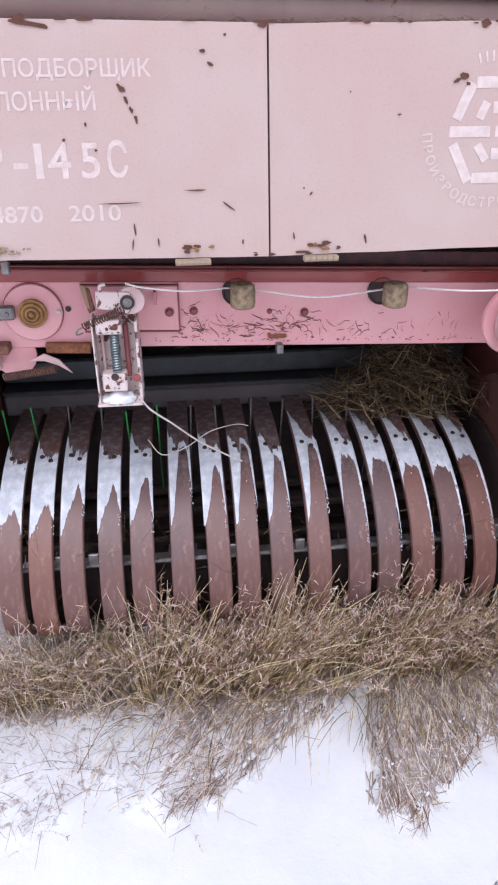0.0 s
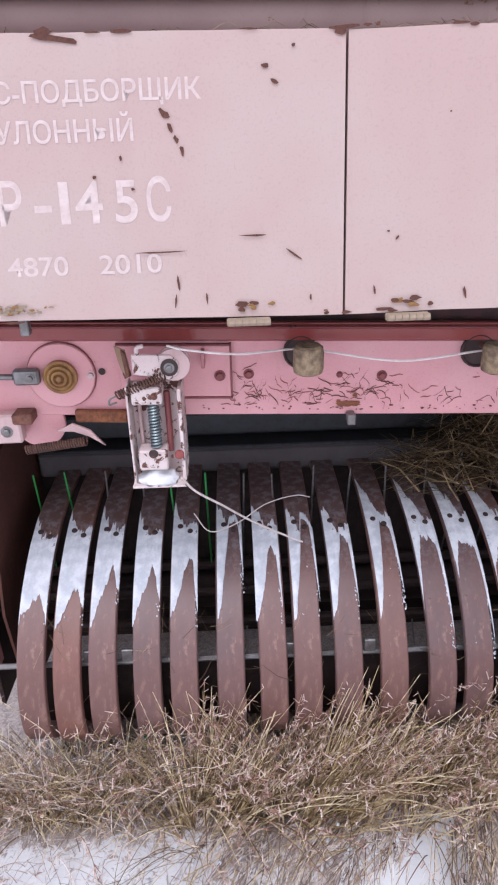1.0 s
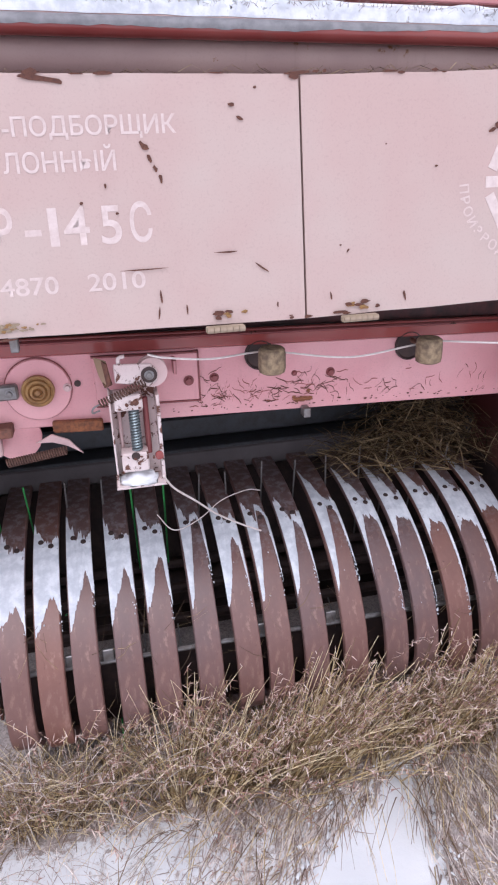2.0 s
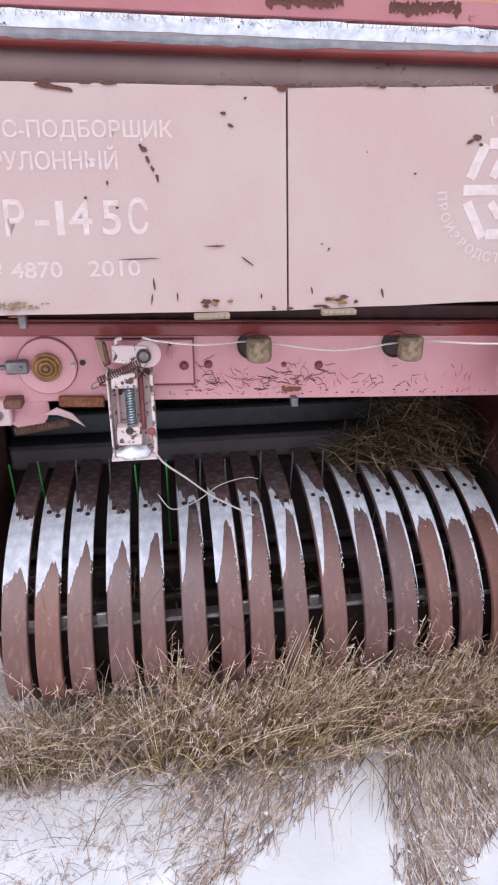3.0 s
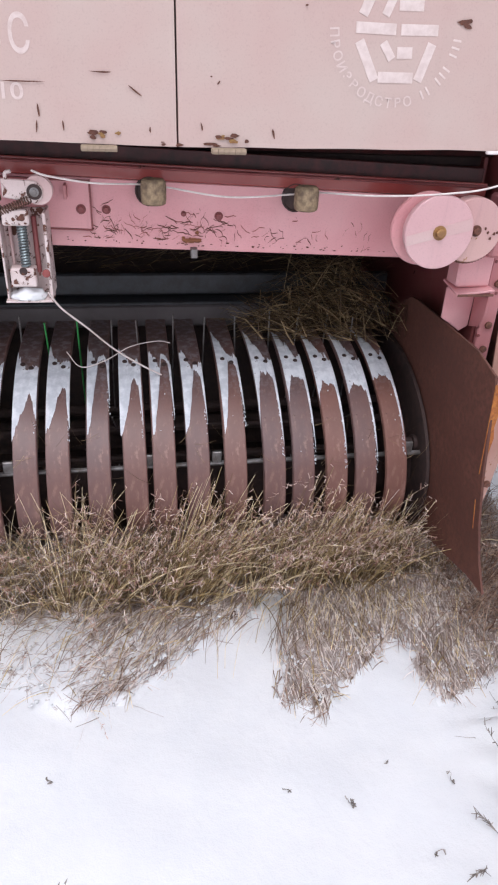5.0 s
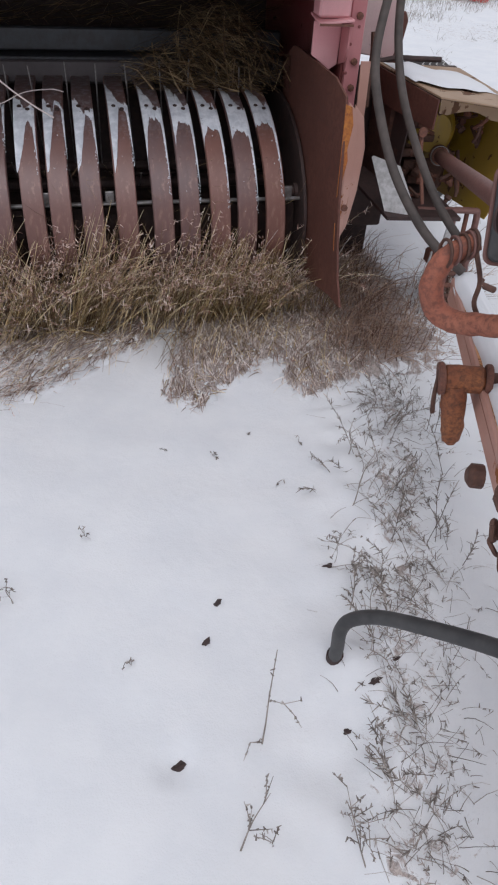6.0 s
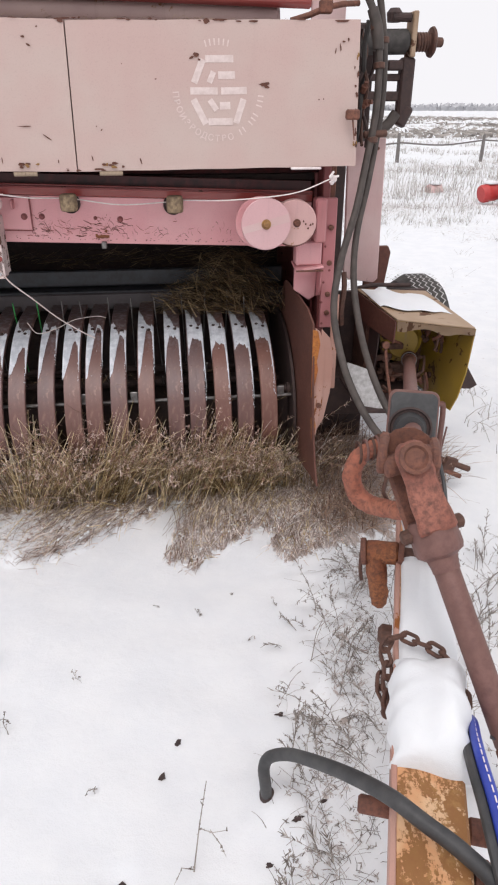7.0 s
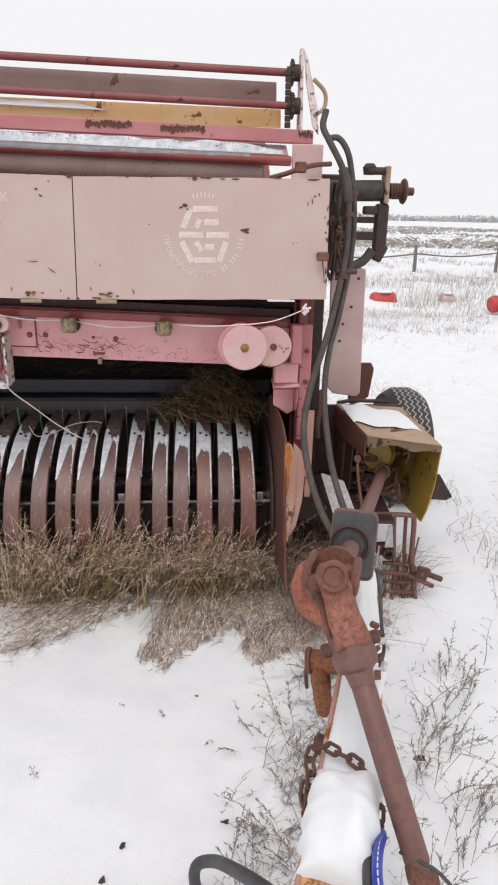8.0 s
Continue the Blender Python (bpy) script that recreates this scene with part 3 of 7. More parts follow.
        pts = arch(x - 0.6 * reach * math.cos(a), y - 0.6 * reach * math.sin(a), reach, a, rng.uniform(10, 35), rng.uniform(-35, -5), 5, 0.12)
        (dark if rng.random() < 0.45 else pale).append((pts, rng.uniform(0.0024, 0.0046), 0.001))
    # stiff single stalks leaning out over the edge of the mat
    for _ in range(90):
        x, y = rng.uniform(-0.3, 1.0), rng.uniform(1.12, 1.5)
        if inset(x, y) < -0.02:
            continue
        pts = arch(x, y, rng.uniform(0.08, 0.24), radians(rng.choice((-125, -100, 60, 30)) + rng.gauss(0, 15)), rng.uniform(15, 60), rng.uniform(-10, 30), 5, 0.03)
        stalks.append((pts, rng.uniform(0.0018, 0.0030), 0.001))
    # long arching stems with open, drooping panicles before the strips
    for _ in range(85):
        x, y = rng.uniform(-0.40, 0.95), rng.uniform(1.42, 1.55)
        pts = arch(x, y, rng.uniform(0.30, 0.52), radians(rng.choice((15, 160, -40, 40)) + rng.gauss(0, 18)), rng.uniform(66, 86), rng.uniform(-45, 30), 9)
        for p in pts:
            p.y = min(p.y, 1.552 + 0.3 * max(0.0, p.z - 0.36))
        stalks.append((pts, 0.0021, 0.001))
        spikelets(pts, heads, 22, 0.014)
    # thin tangled straw and twigs over the snow on the open side
    for _ in range(1200):
        x, y = rng.uniform(-1.0, 0.10), rng.uniform(1.05, 1.60)
        if inset(x, y) < rng.uniform(-0.03, 0.05):
            continue
        pts = arch(x, y, rng.uniform(0.03, 0.16), radians(rng.gauss(-115, 60)), rng.uniform(5, 75), rng.uniform(-40, 30), 6, 0.14)
        pale.append((pts, rng.uniform(0.0013, 0.0025), 0.0008))
        if rng.random() < 0.10:
            spikelets(pts, heads, 5, 0.008)
    for name, rows, m, label in (("dry_grass", stalks, STRAW, "dry golden grass leaning over before the pickup"), ("dry_grass", pale, PALESTRAW, "bleached fallen straw matted on the snow"), ("dry_grass", dark, RANK, "dark ragged grass tips along the snow's edge"), ("seed_heads", heads, HEADS, "pale pinkish seed heads of the dry grass")):
        tagged(link(strand_mesh(name, rows), name, (0, 0, 0), m, smooth=False), label, "grass", kind="stuff")
    # crumbs and smears of snow caught in the fallen straw
    bm = bmesh.new()
    crumbs = 0
    while crumbs < 230:
        x, y = rng.uniform(-0.4, 1.1), rng.uniform(1.03, 1.50)
        d = inset(x, y)
        if d < -0.01 or d > 0.26 * rng.random() + 0.02:
            continue
        crumbs += 1
        r = rng.uniform(0.0014, 0.0046 if x < 0.43 else 0.0030)
        made = bmesh.ops.create_icosphere(bm, subdivisions=2, radius=1.0)["verts"]
        c = Vector((x, y, ground_z(x, y) + 0.008 + 0.03 * rng.random() ** 2))
        k = Vector((rng.uniform(0.8, 2.8), rng.uniform(0.7, 1.2), rng.uniform(0.4, 0.8))) * r
        turn = Matrix.Rotation(radians(rng.gauss(58, 14) if x < 0.42 else rng.gauss(80, 20)), 3, "Z")
        off = Vector((rng.random(), rng.random(), rng.random())) * 9
        for v in made:
            f = 1 + 1.1 * noise.noise(v.co * 1.9 + off)
            v.co = c + turn @ Vector((v.co.x * k.x, v.co.y * k.y, v.co.z * k.z)) * f
    tagged(put(bm, "snow_crumbs", SNOW), "crumbs of snow caught in the fallen straw", "snow", kind="stuff")


make_grass()


def stub(x, y, w, h, seed):
    """A dark dead leaf or clod just breaking the snow."""
    rng = random.Random(seed)
    z = ground_z(x, y)
    bm = bmesh.new()
    bmesh.ops.create_icosphere(bm, subdivisions=2, radius=1.0)
    off = Vector((seed, 0.0, 1.0))
    for v in bm.verts:
        f = 1 + 1.0 * noise.noise(v.co * 1.2 + off)
        v.co = Vector((x + v.co.x * w * f * 1.2, y + v.co.y * w * 0.6 * f, z + 0.001 + v.co.z * h * f + 0.4 * v.co.x * h))
    return tagged(put(bm, "dead_leaf", DARK), "dark dead leaf breaking through the snow", "leaf")


for i, (sx, sy, sw, shh) in enumerate([(0.471, 0.384, 0.011, 0.026), (0.432, 0.296, 0.011, 0.022), (0.345, 0.067, 0.017, 0.012), (0.655, 0.06, 0.010, 0.006), (1.32, 0.62, 0.02, 0.015), (1.30, 0.16, 0.012, 0.02), (1.22, -0.10, 0.02, 0.015), (1.12, -0.22, 0.03, 0.025), (0.723, 0.122, 0.014, 0.008), (0.791, 0.175, 0.012, 0.008), (0.735, 0.435, 0.012, 0.012), (1.197, 0.027, 0.026, 0.02), (1.215, -0.03, 0.022, 0.02)]):
    stub(sx, sy, sw * 0.7, shh * 0.7, 10 + i)


def side_grass():
    """Rank dead grass between the side shield and the drawbar."""
    rng = random.Random(12)
    rows = []
    for _ in range(1700):
        x, y = rng.gauss(1.17, 0.11), rng.uniform(1.18, 1.95)
        if x < 1.0:
            continue
        h = rng.uniform(0.06, 0.22)
        rows.append((blade(x, y, ground_z(x, y) - 0.01, h, (rng.gauss(0, 0.08), rng.gauss(-0.05, 0.07)), 0.3 * h), rng.uniform(0.002, 0.004), 0.001))
    for _ in range(260):
        x, y = rng.gauss(1.545, 0.035), rng.uniform(1.50, 1.72)
        h = rng.uniform(0.10, 0.30)
        rows.append((blade(x, y, ground_z(x, y) - 0.01, h, (rng.gauss(0.02, 0.08), rng.gauss(-0.05, 0.07)), 0.3 * h), rng.uniform(0.002, 0.004), 0.001))
    tagged(link(strand_mesh("dry_grass", rows), "dry_grass", (0, 0, 0), RANK, smooth=False), "dark dead grass beside the pickup shield", "grass", kind="stuff")


side_grass()


def weed(x, y, h, arms, label, seed, lean=(0.0, 0.0)):
    """A dead weed: a stem, side twigs and small dark buds."""
    rng = random.Random(seed)
    z = ground_z(x, y)
    strands = []
    stem = [Vector((x + lean[0] * t * t + 0.004 * math.sin(7 * t), y + lean[1] * t * t, z - 0.01 + h * t)) for t in [i / 6 for i in range(7)]]
    strands.append((stem, 0.0032, 0.0014))
    for i in range(arms):
        t = rng.uniform(0.3, 1.0) * 6
        k = min(int(t), 5)
        p = stem[k].lerp(stem[k + 1], t - k)
        a = rng.uniform(0, 6.28)
        q = rng.uniform(0.15, 0.4) * h
        e = p + Vector((q * math.cos(a), q * math.sin(a), q * rng.uniform(-0.3, 0.7)))
        strands.append(([p, p.lerp(e, 0.5) + Vector((0, 0, 0.004)), e], 0.0019, 0.0010))
        for _ in range(2):
            b = p.lerp(e, rng.uniform(0.5, 1.0))
            d = Vector((rng.gauss(0, 1), rng.gauss(0, 1), rng.gauss(0, 1))).normalized() * 0.005
            strands.append(([b - d, b, b + d], 0.0035, 0.0012))
    ob = link(strand_mesh("dead_weed", strands), "dead_weed", (0, 0, 0), TWIG, smooth=False)
    return tagged(ob, label, "weed")


WEEDS = [(-0.06, 0.70, 0.10, 12), (-0.12, 0.73, 0.06, 10), (-0.09, 0.985, 0.03, 3), (0.793, 0.858, 0.03, 3), (0.693, 0.725, 0.025, 3),  (0.212, 0.606, 0.045, 4), (0.277, 0.271, 0.05, 4), (0.044, 0.461, 0.07, 7), (0.548, 0.851, 0.03, 6), (0.416, 0.899, 0.025, 2),
         (0.475, -0.092, 0.07, 4), (0.62, -0.121, 0.10, 5), (0.753, 0.444, 0.13, 11), (0.778, 0.286, 0.10, 9), (0.66, 0.93, 0.02, 3), (0.85, 0.60, 0.16, 10), (0.90, 0.78, 0.17, 10), (1.00, 0.92, 0.15, 9), (0.70, 0.05, 0.09, 8), (0.76, 0.15, 0.11, 9), (0.66, -0.2, 0.08, 6),
         (1.26, 0.55, 0.30, 14), (1.36, 0.75, 0.26, 12), (1.22, 0.35, 0.22, 12), (1.55, 0.9, 0.2, 10), (1.40, 0.25, 0.30, 10), (1.7, 1.05, 0.18, 9), (1.25, 0.12, 0.18, 9), (1.9, 1.4, 0.15, 8), (1.50, 0.45, 0.22, 9), (2.1, 1.9, 0.35, 12), (2.25, 1.6, 0.45, 14), (1.85, 0.8, 0.12, 8)]
for i, (wx, wy, wh, wa) in enumerate(WEEDS):
    weed(wx, wy, wh, wa, "dead grey-brown weed with dark buds poking through the snow", 100 + i, (random.gauss(0, 0.3) * wh, random.gauss(-0.1, 0.3) * wh))


def zigzag_weed():
    """A taller dead weed, bent at its joints, with a few buds."""
    rng = random.Random(9)
    base = ground_z(0.50, 0.075)
    stem = [Vector((0.497, 0.070, base - 0.01)), Vector((0.506, 0.088, 0.045)), Vector((0.514, 0.110, 0.085)), Vector((0.523, 0.130, 0.125)), Vector((0.534, 0.154, 0.170))]
    twig = [stem[2], Vector((0.540, 0.100, 0.080)), Vector((0.572, 0.098, 0.086))]
    low = [Vector((0.498, 0.072, 0.01)), Vector((0.475, 0.070, 0.022)), Vector((0.458, 0.045, 0.012))]
    fork = [twig[1], Vector((0.555, 0.085, 0.065)), Vector((0.566, 0.066, 0.05))]
    strands = [(stem, 0.0034, 0.0018), (twig, 0.0024, 0.0012), (low, 0.0028, 0.0014), (fork, 0.0022, 0.0012)]
    for path in (stem, twig, low, fork):
        for _ in range(7):
            i = rng.randint(0, len(path) - 2)
            p = path[i].lerp(path[i + 1], rng.random())
            d = Vector((rng.gauss(0, 1), rng.gauss(0, 1), rng.gauss(0, 1))).normalized() * rng.uniform(0.003, 0.008)
            strands.append(([p - d * 0.3, p + d * 0.3, p + d], 0.0042, 0.0014))
    tagged(link(strand_mesh("dead_weed", strands), "dead_weed", (0, 0, 0), TWIG, smooth=False), "tall dead weed bent at its joints in the snow", "weed")


zigzag_weed()


def lying_weed(points, label, seed, twigs=14):
    """A fallen dead weed: a bent stem along the snow with a comb of seeding side twigs."""
    rng = random.Random(seed)
    path = smooth_path(points, 5)
    strands = [(path, 0.0036, 0.0014)]
    n = len(path)
    for _ in range(twigs):
        i = rng.randint(n // 3, n - 2)
        p = path[i].lerp(path[i + 1], rng.random())
        d = ((path[i + 1] - path[i]).normalized() * 0.7 + Vector((rng.gauss(0, 0.6), rng.gauss(0, 0.6), abs(rng.gauss(0, 0.35))))).normalized()
        e = p + d * rng.uniform(0.015, 0.045)
        strands.append(([p, p.lerp(e, 0.5), e], 0.0020, 0.0010))
        for _ in range(5):
            b = p.lerp(e, rng.uniform(0.3, 1.0))
            q = Vector((rng.gauss(0, 1), rng.gauss(0, 1), rng.gauss(0, 0.8))).normalized() * rng.uniform(0.004, 0.009)
            strands.append(([b, b + q * 0.5, b + q], 0.0042, 0.0014))
    ob = link(strand_mesh("dead_weed", strands), "dead_weed", (0, 0, 0), TWIG, smooth=False)
    return tagged(ob, label, "weed")


lying_weed([(-0.10, 0.325, 0.015), (-0.038, 0.40, 0.04), (0.0, 0.455, 0.07), (0.016, 0.495, 0.09)], "dead seeding weed bent over low above the snow", 301, 24)
lying_weed([(-0.20, 0.73, 0.012), (-0.13, 0.715, 0.03), (-0.08, 0.69, 0.03), (-0.055, 0.685, 0.015)], "fallen dead weed lying flat on the snow", 302, 18)
lying_weed([(0.745, 0.43, 0.01), (0.77, 0.40, 0.05), (0.80, 0.375, 0.06), (0.835, 0.35, 0.05)], "dark tangled weed at the edge of the trodden snow", 303, 30)
lying_weed([(0.74, 0.30, 0.01), (0.755, 0.33, 0.05), (0.765, 0.37, 0.085)], "small upright dead weed beside the drawbar", 304, 12)
lying_weed([(0.425, -0.09, 0.005), (0.45, -0.06, 0.03), (0.486, -0.03, 0.05)], "thin dead weed poking through the snow", 305, 6)
lying_weed([(0.615, -0.17, 0.005), (0.605, -0.12, 0.05), (0.60, -0.06, 0.10)], "thin dead weed poking through the snow", 306, 8)


def drawbar_tangle():
    """Thin dead stems lying in the snow along the drawbar, and seeding weeds standing in them."""
    rng = random.Random(5)
    strands = []
    for _ in range(1500):
        y = rng.uniform(-0.75, 1.15)
        x = 0.82 + 0.34 * (y - 0.1) + rng.gauss(0.0, 0.07)
        if rng.random() < 0.18:
            x += rng.uniform(0.28, 0.42)
        pts = arch(x, y, rng.uniform(0.015, 0.085), rng.uniform(0, 6.28), rng.uniform(5, 70), rng.uniform(-40, 40), 5, 0.15)
        strands.append((pts, rng.uniform(0.0011, 0.0022), 0.0008))
        if rng.random() < 0.3:
            spikelets(pts, strands, 4, 0.008)
    # seeding stems in small families, leaning alike
    for _ in range(40):
        near = rng.random() < 0.52
        cy = -0.6 + 1.65 * rng.random() ** 0.6
        cx = 0.82 + 0.34 * (cy - 0.1) + (rng.gauss(0.0, 0.06) if near else rng.uniform(0.30, 0.48))
        if near and cy < 0.05 and rng.random() < 0.6:
            continue
        head = radians(rng.gauss(100, 45) if near else rng.gauss(50, 25))
        for _ in range(rng.randint(2, 6)):
            x, y = rng.gauss(cx, 0.02), rng.gauss(cy, 0.03)
            pts = arch(x, y, rng.uniform(0.06, 0.19), head + rng.gauss(0, 0.35), rng.gauss(58, 12), rng.uniform(-10, 45), 7, 0.12)
            strands.append((pts, 0.0020, 0.0011))
            n = len(pts)
            for _ in range(24):
                t = rng.uniform(0.3, 1.0) * (n - 1)
                i = min(int(t), n - 2)
                p = pts[i].lerp(pts[i + 1], t - i)
                d = ((pts[i + 1] - pts[i]).normalized() + Vector((rng.gauss(0, 0.6), rng.gauss(0, 0.6), rng.gauss(0, 0.4)))).normalized() * rng.uniform(0.006, 0.020)
                strands.append(([p, p + d * 0.5, p + d], 0.0032, 0.0012))
    ob = link(strand_mesh("dry_grass", strands), "dry_grass", (0, 0, 0), TWIG, smooth=False)
    tagged(ob, "thin grey-brown stems tangled in snow beside the drawbar", "grass", kind="stuff")


drawbar_tangle()


def field_tufts():
    """Grass tips standing out of the snow across the open field, in drifts."""
    rng = random.Random(8)
    strands = []
    n = 0
    while n < 6400:
        d = 2.5 * (110.0 / 2.5) ** rng.random()
        a = rng.uniform(-0.15, 1.25)
        x, y = 0.6 + d * math.sin(a), -0.4 + d * math.cos(a)
        if x < 2.0 and y < 3.4:
            continue
        if x < 1.9 and y < 8 or (d < 9.0 and rng.random() < 0.74):
            continue
        if noise.noise(Vector((x * 0.28, y * 0.28, 3.0))) + 0.5 * noise.noise(Vector((x * 1.3, y * 1.3, 5.0))) + (0.25 if 13 < d < 40 else 0.0) < 0.12 + 0.25 * rng.random():
            continue
        n += 1
        big = 1.0 + 0.6 * (d > 12)
        for _ in range(rng.randint(3, 7)):
            px, py = x + rng.gauss(0, 0.06 * big), y + rng.gauss(0, 0.06 * big)
            h = rng.uniform(0.03, 0.16) * big
            pts = blade(px, py, ground_z(px, py) - 0.01, h, (rng.gauss(0, 0.5) * h, rng.gauss(0, 0.5) * h), 0.3 * h, 4)
            strands.append((pts, 0.004 * max(1.0, d / 7.0), 0.002 * max(1.0, d / 9.0)))
    for _ in range(150):
        x, y = rng.uniform(4.6, 9.5), rng.uniform(10.9, 15.5)
        for _ in range(rng.randint(4, 9)):
            px, py = x + rng.gauss(0, 0.12), y + rng.gauss(0, 0.12)
            h = rng.uniform(0.12, 0.5)
            strands.append((blade(px, py, ground_z(px, py) - 0.01, h, (rng.gauss(0, 0.3) * h, rng.gauss(0, 0.3) * h), 0.2 * h, 4), 0.008, 0.004))
    ob = link(strand_mesh("field_grass", strands), "field_grass", (0, 0, 0), FARGRASS, smooth=False)
    tagged(ob, "grey tufts of dead grass standing out of field snow", "grass", kind="stuff")


field_tufts()


def field_weeds():
    """Small dark weeds scattered over the snow beside and behind the machine."""
    rng = random.Random(21)
    strands = []
    for _ in range(260):
        x, y = rng.uniform(1.75, 7.5), rng.uniform(0.6, 12.0)
        if noise.noise(Vector((x * 0.8, y * 0.8, 12.0))) < -0.1 or (x - 2.9) ** 2 + (y - 3.2) ** 2 < 0.5:
            continue
        head = rng.uniform(0, 6.28)
        big = rng.uniform(0.5, 1.3)
        for _ in range(rng.randint(3, 9)):
            px, py = rng.gauss(x, 0.05 * big), rng.gauss(y, 0.05 * big)
            pts = arch(px, py, rng.uniform(0.04, 0.20) * big, head + rng.gauss(0, 0.9), rng.uniform(15, 80), rng.uniform(-30, 50), 5, 0.2)
            strands.append((pts, rng.uniform(0.002, 0.004), 0.0012))
            spikelets(pts, strands, 4, 0.012)
    ob = link(strand_mesh("field_weeds", strands), "field_weeds", (0, 0, 0), TWIG, smooth=False)
    tagged(ob, "small dark dead weeds scattered over the snow", "weeds", kind="stuff")


field_weeds()


# ---- far things ----
def post_and_rail():
    fence = thing("wire_fence", (10.0, 19.9, 0.0), "old fence of grey wooden posts with one sagging rail", "fence")
    spots = [(3.9, 17.3), (6.97, 18.6), (10.05, 20.0), (13.6, 21.5), (17.5, 23.2)]
    for i, (x, y) in enumerate(spots):
        bm = lathe((x, y, -0.2), (0.03 * (i % 3 - 1), 0.02, 1), [(0, 0.06), (0.5, 0.055), (0.88 + 0.08 * (i % 2), 0.045), (0.92 + 0.08 * (i % 2), 0.03)], 8)
        part("post", bm, POST, fence)
    for (a, b), (c, d) in zip(spots, spots[1:]):
        mid = ((a + c) / 2, (b + d) / 2, 0.46)
        part("rail", tube([(a, b, 0.56), mid, (c, d, 0.55)], 0.022, 6, 5), POST, fence)


post_and_rail()


def barrel(x, y, z, r, h, tilt, material, label):
    keg = thing("barrel", (x, y, z), label, "barrel")
    axis = Vector((math.sin(radians(tilt)), 0.1 * math.sin(radians(tilt)), math.cos(radians(tilt)))).normalized()
    base = Vector((x, y, z + (r if tilt > 45 else 0.0)))
    part("body", lathe(base, axis, [(0, r * 0.9), (0.03, r), (h * 0.3, r), (h * 0.32, r * 1.04), (h * 0.36, r), (h * 0.64, r), (h * 0.67, r * 1.04), (h * 0.7, r), (h - 0.03, r), (h, r * 0.9)], 20), material, keg)
    part("cap", lathe(base + axis * h, axis, [(0, r * 0.25), (0.03, r * 0.25), (0.035, r * 0.2)], 10), material, keg)
    top = base + (axis * h if tilt < 45 else axis * h * 0.5 + Vector((0, 0, r)))
    bm = lathe(top + Vector((0, 0, -0.01)), (0, 0, 1), [(0, r * 0.85), (0.03, r * 0.8), (0.05, r * 0.4)], 12)
    s = put(bm, "snow_cap", SNOW)
    tagged(s, "small cap of snow on a barrel", "snow")


barrel(5.78, 10.5, -0.03, 0.145, 0.34, 80, RED, "red plastic barrel lying in the snow")
barrel(6.16, 10.25, -0.03, 0.15, 0.52, 4, RED, "red plastic barrel standing in snow")
barrel(6.62, 10.5, -0.03, 0.14, 0.20, 70, DARKRED, "dark red canister half buried in snow")
barrel(7.35, 10.3, -0.02, 0.14, 0.28, 65, BLUEP, "blue plastic canister lying in snow")
barrel(6.95, 10.45, -0.02, 0.15, 0.36, 80, SNOW, "white plastic canister lying in snow")
barrel(4.08, 12.1, -0.26, 0.20, 0.45, 88, RED, "red plastic barrel half covered with snow")
barrel(5.5, 12.2, -0.17, 0.14, 0.26, 85, PALE, "small faded pink canister half buried in snow")
barrel(6.9, 12.0, -0.06, 0.16, 0.30, 80, DARKRED, "dull red canister lying among weeds")
bm = lathe((7.6, 11.8, 0.0), (0, 0, 1), [(0, 0.36), (0.05, 0.43), (0.2, 0.43), (0.26, 0.36), (0.25, 0.2), (0.02, 0.2)], 24)
tagged(put(bm, "old_tyre", TYRE), "worn black tyre lying flat in the field", "tyre")
bm = lathe((7.6, 11.8, 0.24), (0, 0, 1), [(0, 0.40), (0.03, 0.36), (0.05, 0.25)], 20)
tagged(put(bm, "snow_cap", SNOW), "round cap of snow on an old tyre", "snow")


def standing_tyre():
    c, axis, r, w = Vector((3.23, 2.50, 0.36)), Vector((0.60, 0.78, 0.0)), 0.385, 0.20
    t = thing("tractor_tyre", (c.x, c.y, 0.0), "big black lugged tyre standing upright in snow", "tyre")
    part("carcass", lathe(c - axis * w / 2, axis, [(0.02, 0.2), (0.0, 0.24), (0.0, 0.33), (0.03, r - 0.015), (w - 0.03, r - 0.015), (w, 0.33), (w, 0.24), (w - 0.02, 0.2)], 40), TYRE, t)
    side = axis.orthogonal().normalized()
    other = axis.cross(side)
    lug = None
    for i in range(26):
        a = 2 * math.pi * i / 26
        d = side * math.cos(a) + other * math.sin(a)
        s = d.cross(axis)
        p = c + d * (r - 0.005)
        q = [p - axis * w * 0.5 + s * 0.016, p - axis * w * 0.5 - s * 0.016, p + axis * w * 0.5 - s * 0.036, p + axis * w * 0.5 + s * -0.004]
        part("lug", slab(q, d * 0.013, 0.0), TYRE, t)
    return t


standing_tyre()


def far_shed():
    x, y = 70.0, 128.0
    s = thing("shed", (x, y, 0.0), "long low green farm shed, haze in its pale colour, with snowy roof", "shed")
    part("wall", box((x - 4.5, y - 3, -0.5), (x + 5.8, y + 3, 1.9), 0.02), SHED, s)
    part("roof", slab([(x - 4.8, y - 3.4, 1.8), (x + 6.1, y - 3.4, 1.8), (x + 6.1, y, 2.4), (x - 4.8, y, 2.4)], (0, 0, 0.2), 0.0), POST, s)
    part("roof", slab([(x - 4.8, y + 3.4, 1.8), (x - 4.8, y, 2.4), (x + 6.1, y, 2.4), (x + 6.1, y + 3.4, 1.8)], (0, 0, 0.2), 0.0), POST, s)


far_shed()


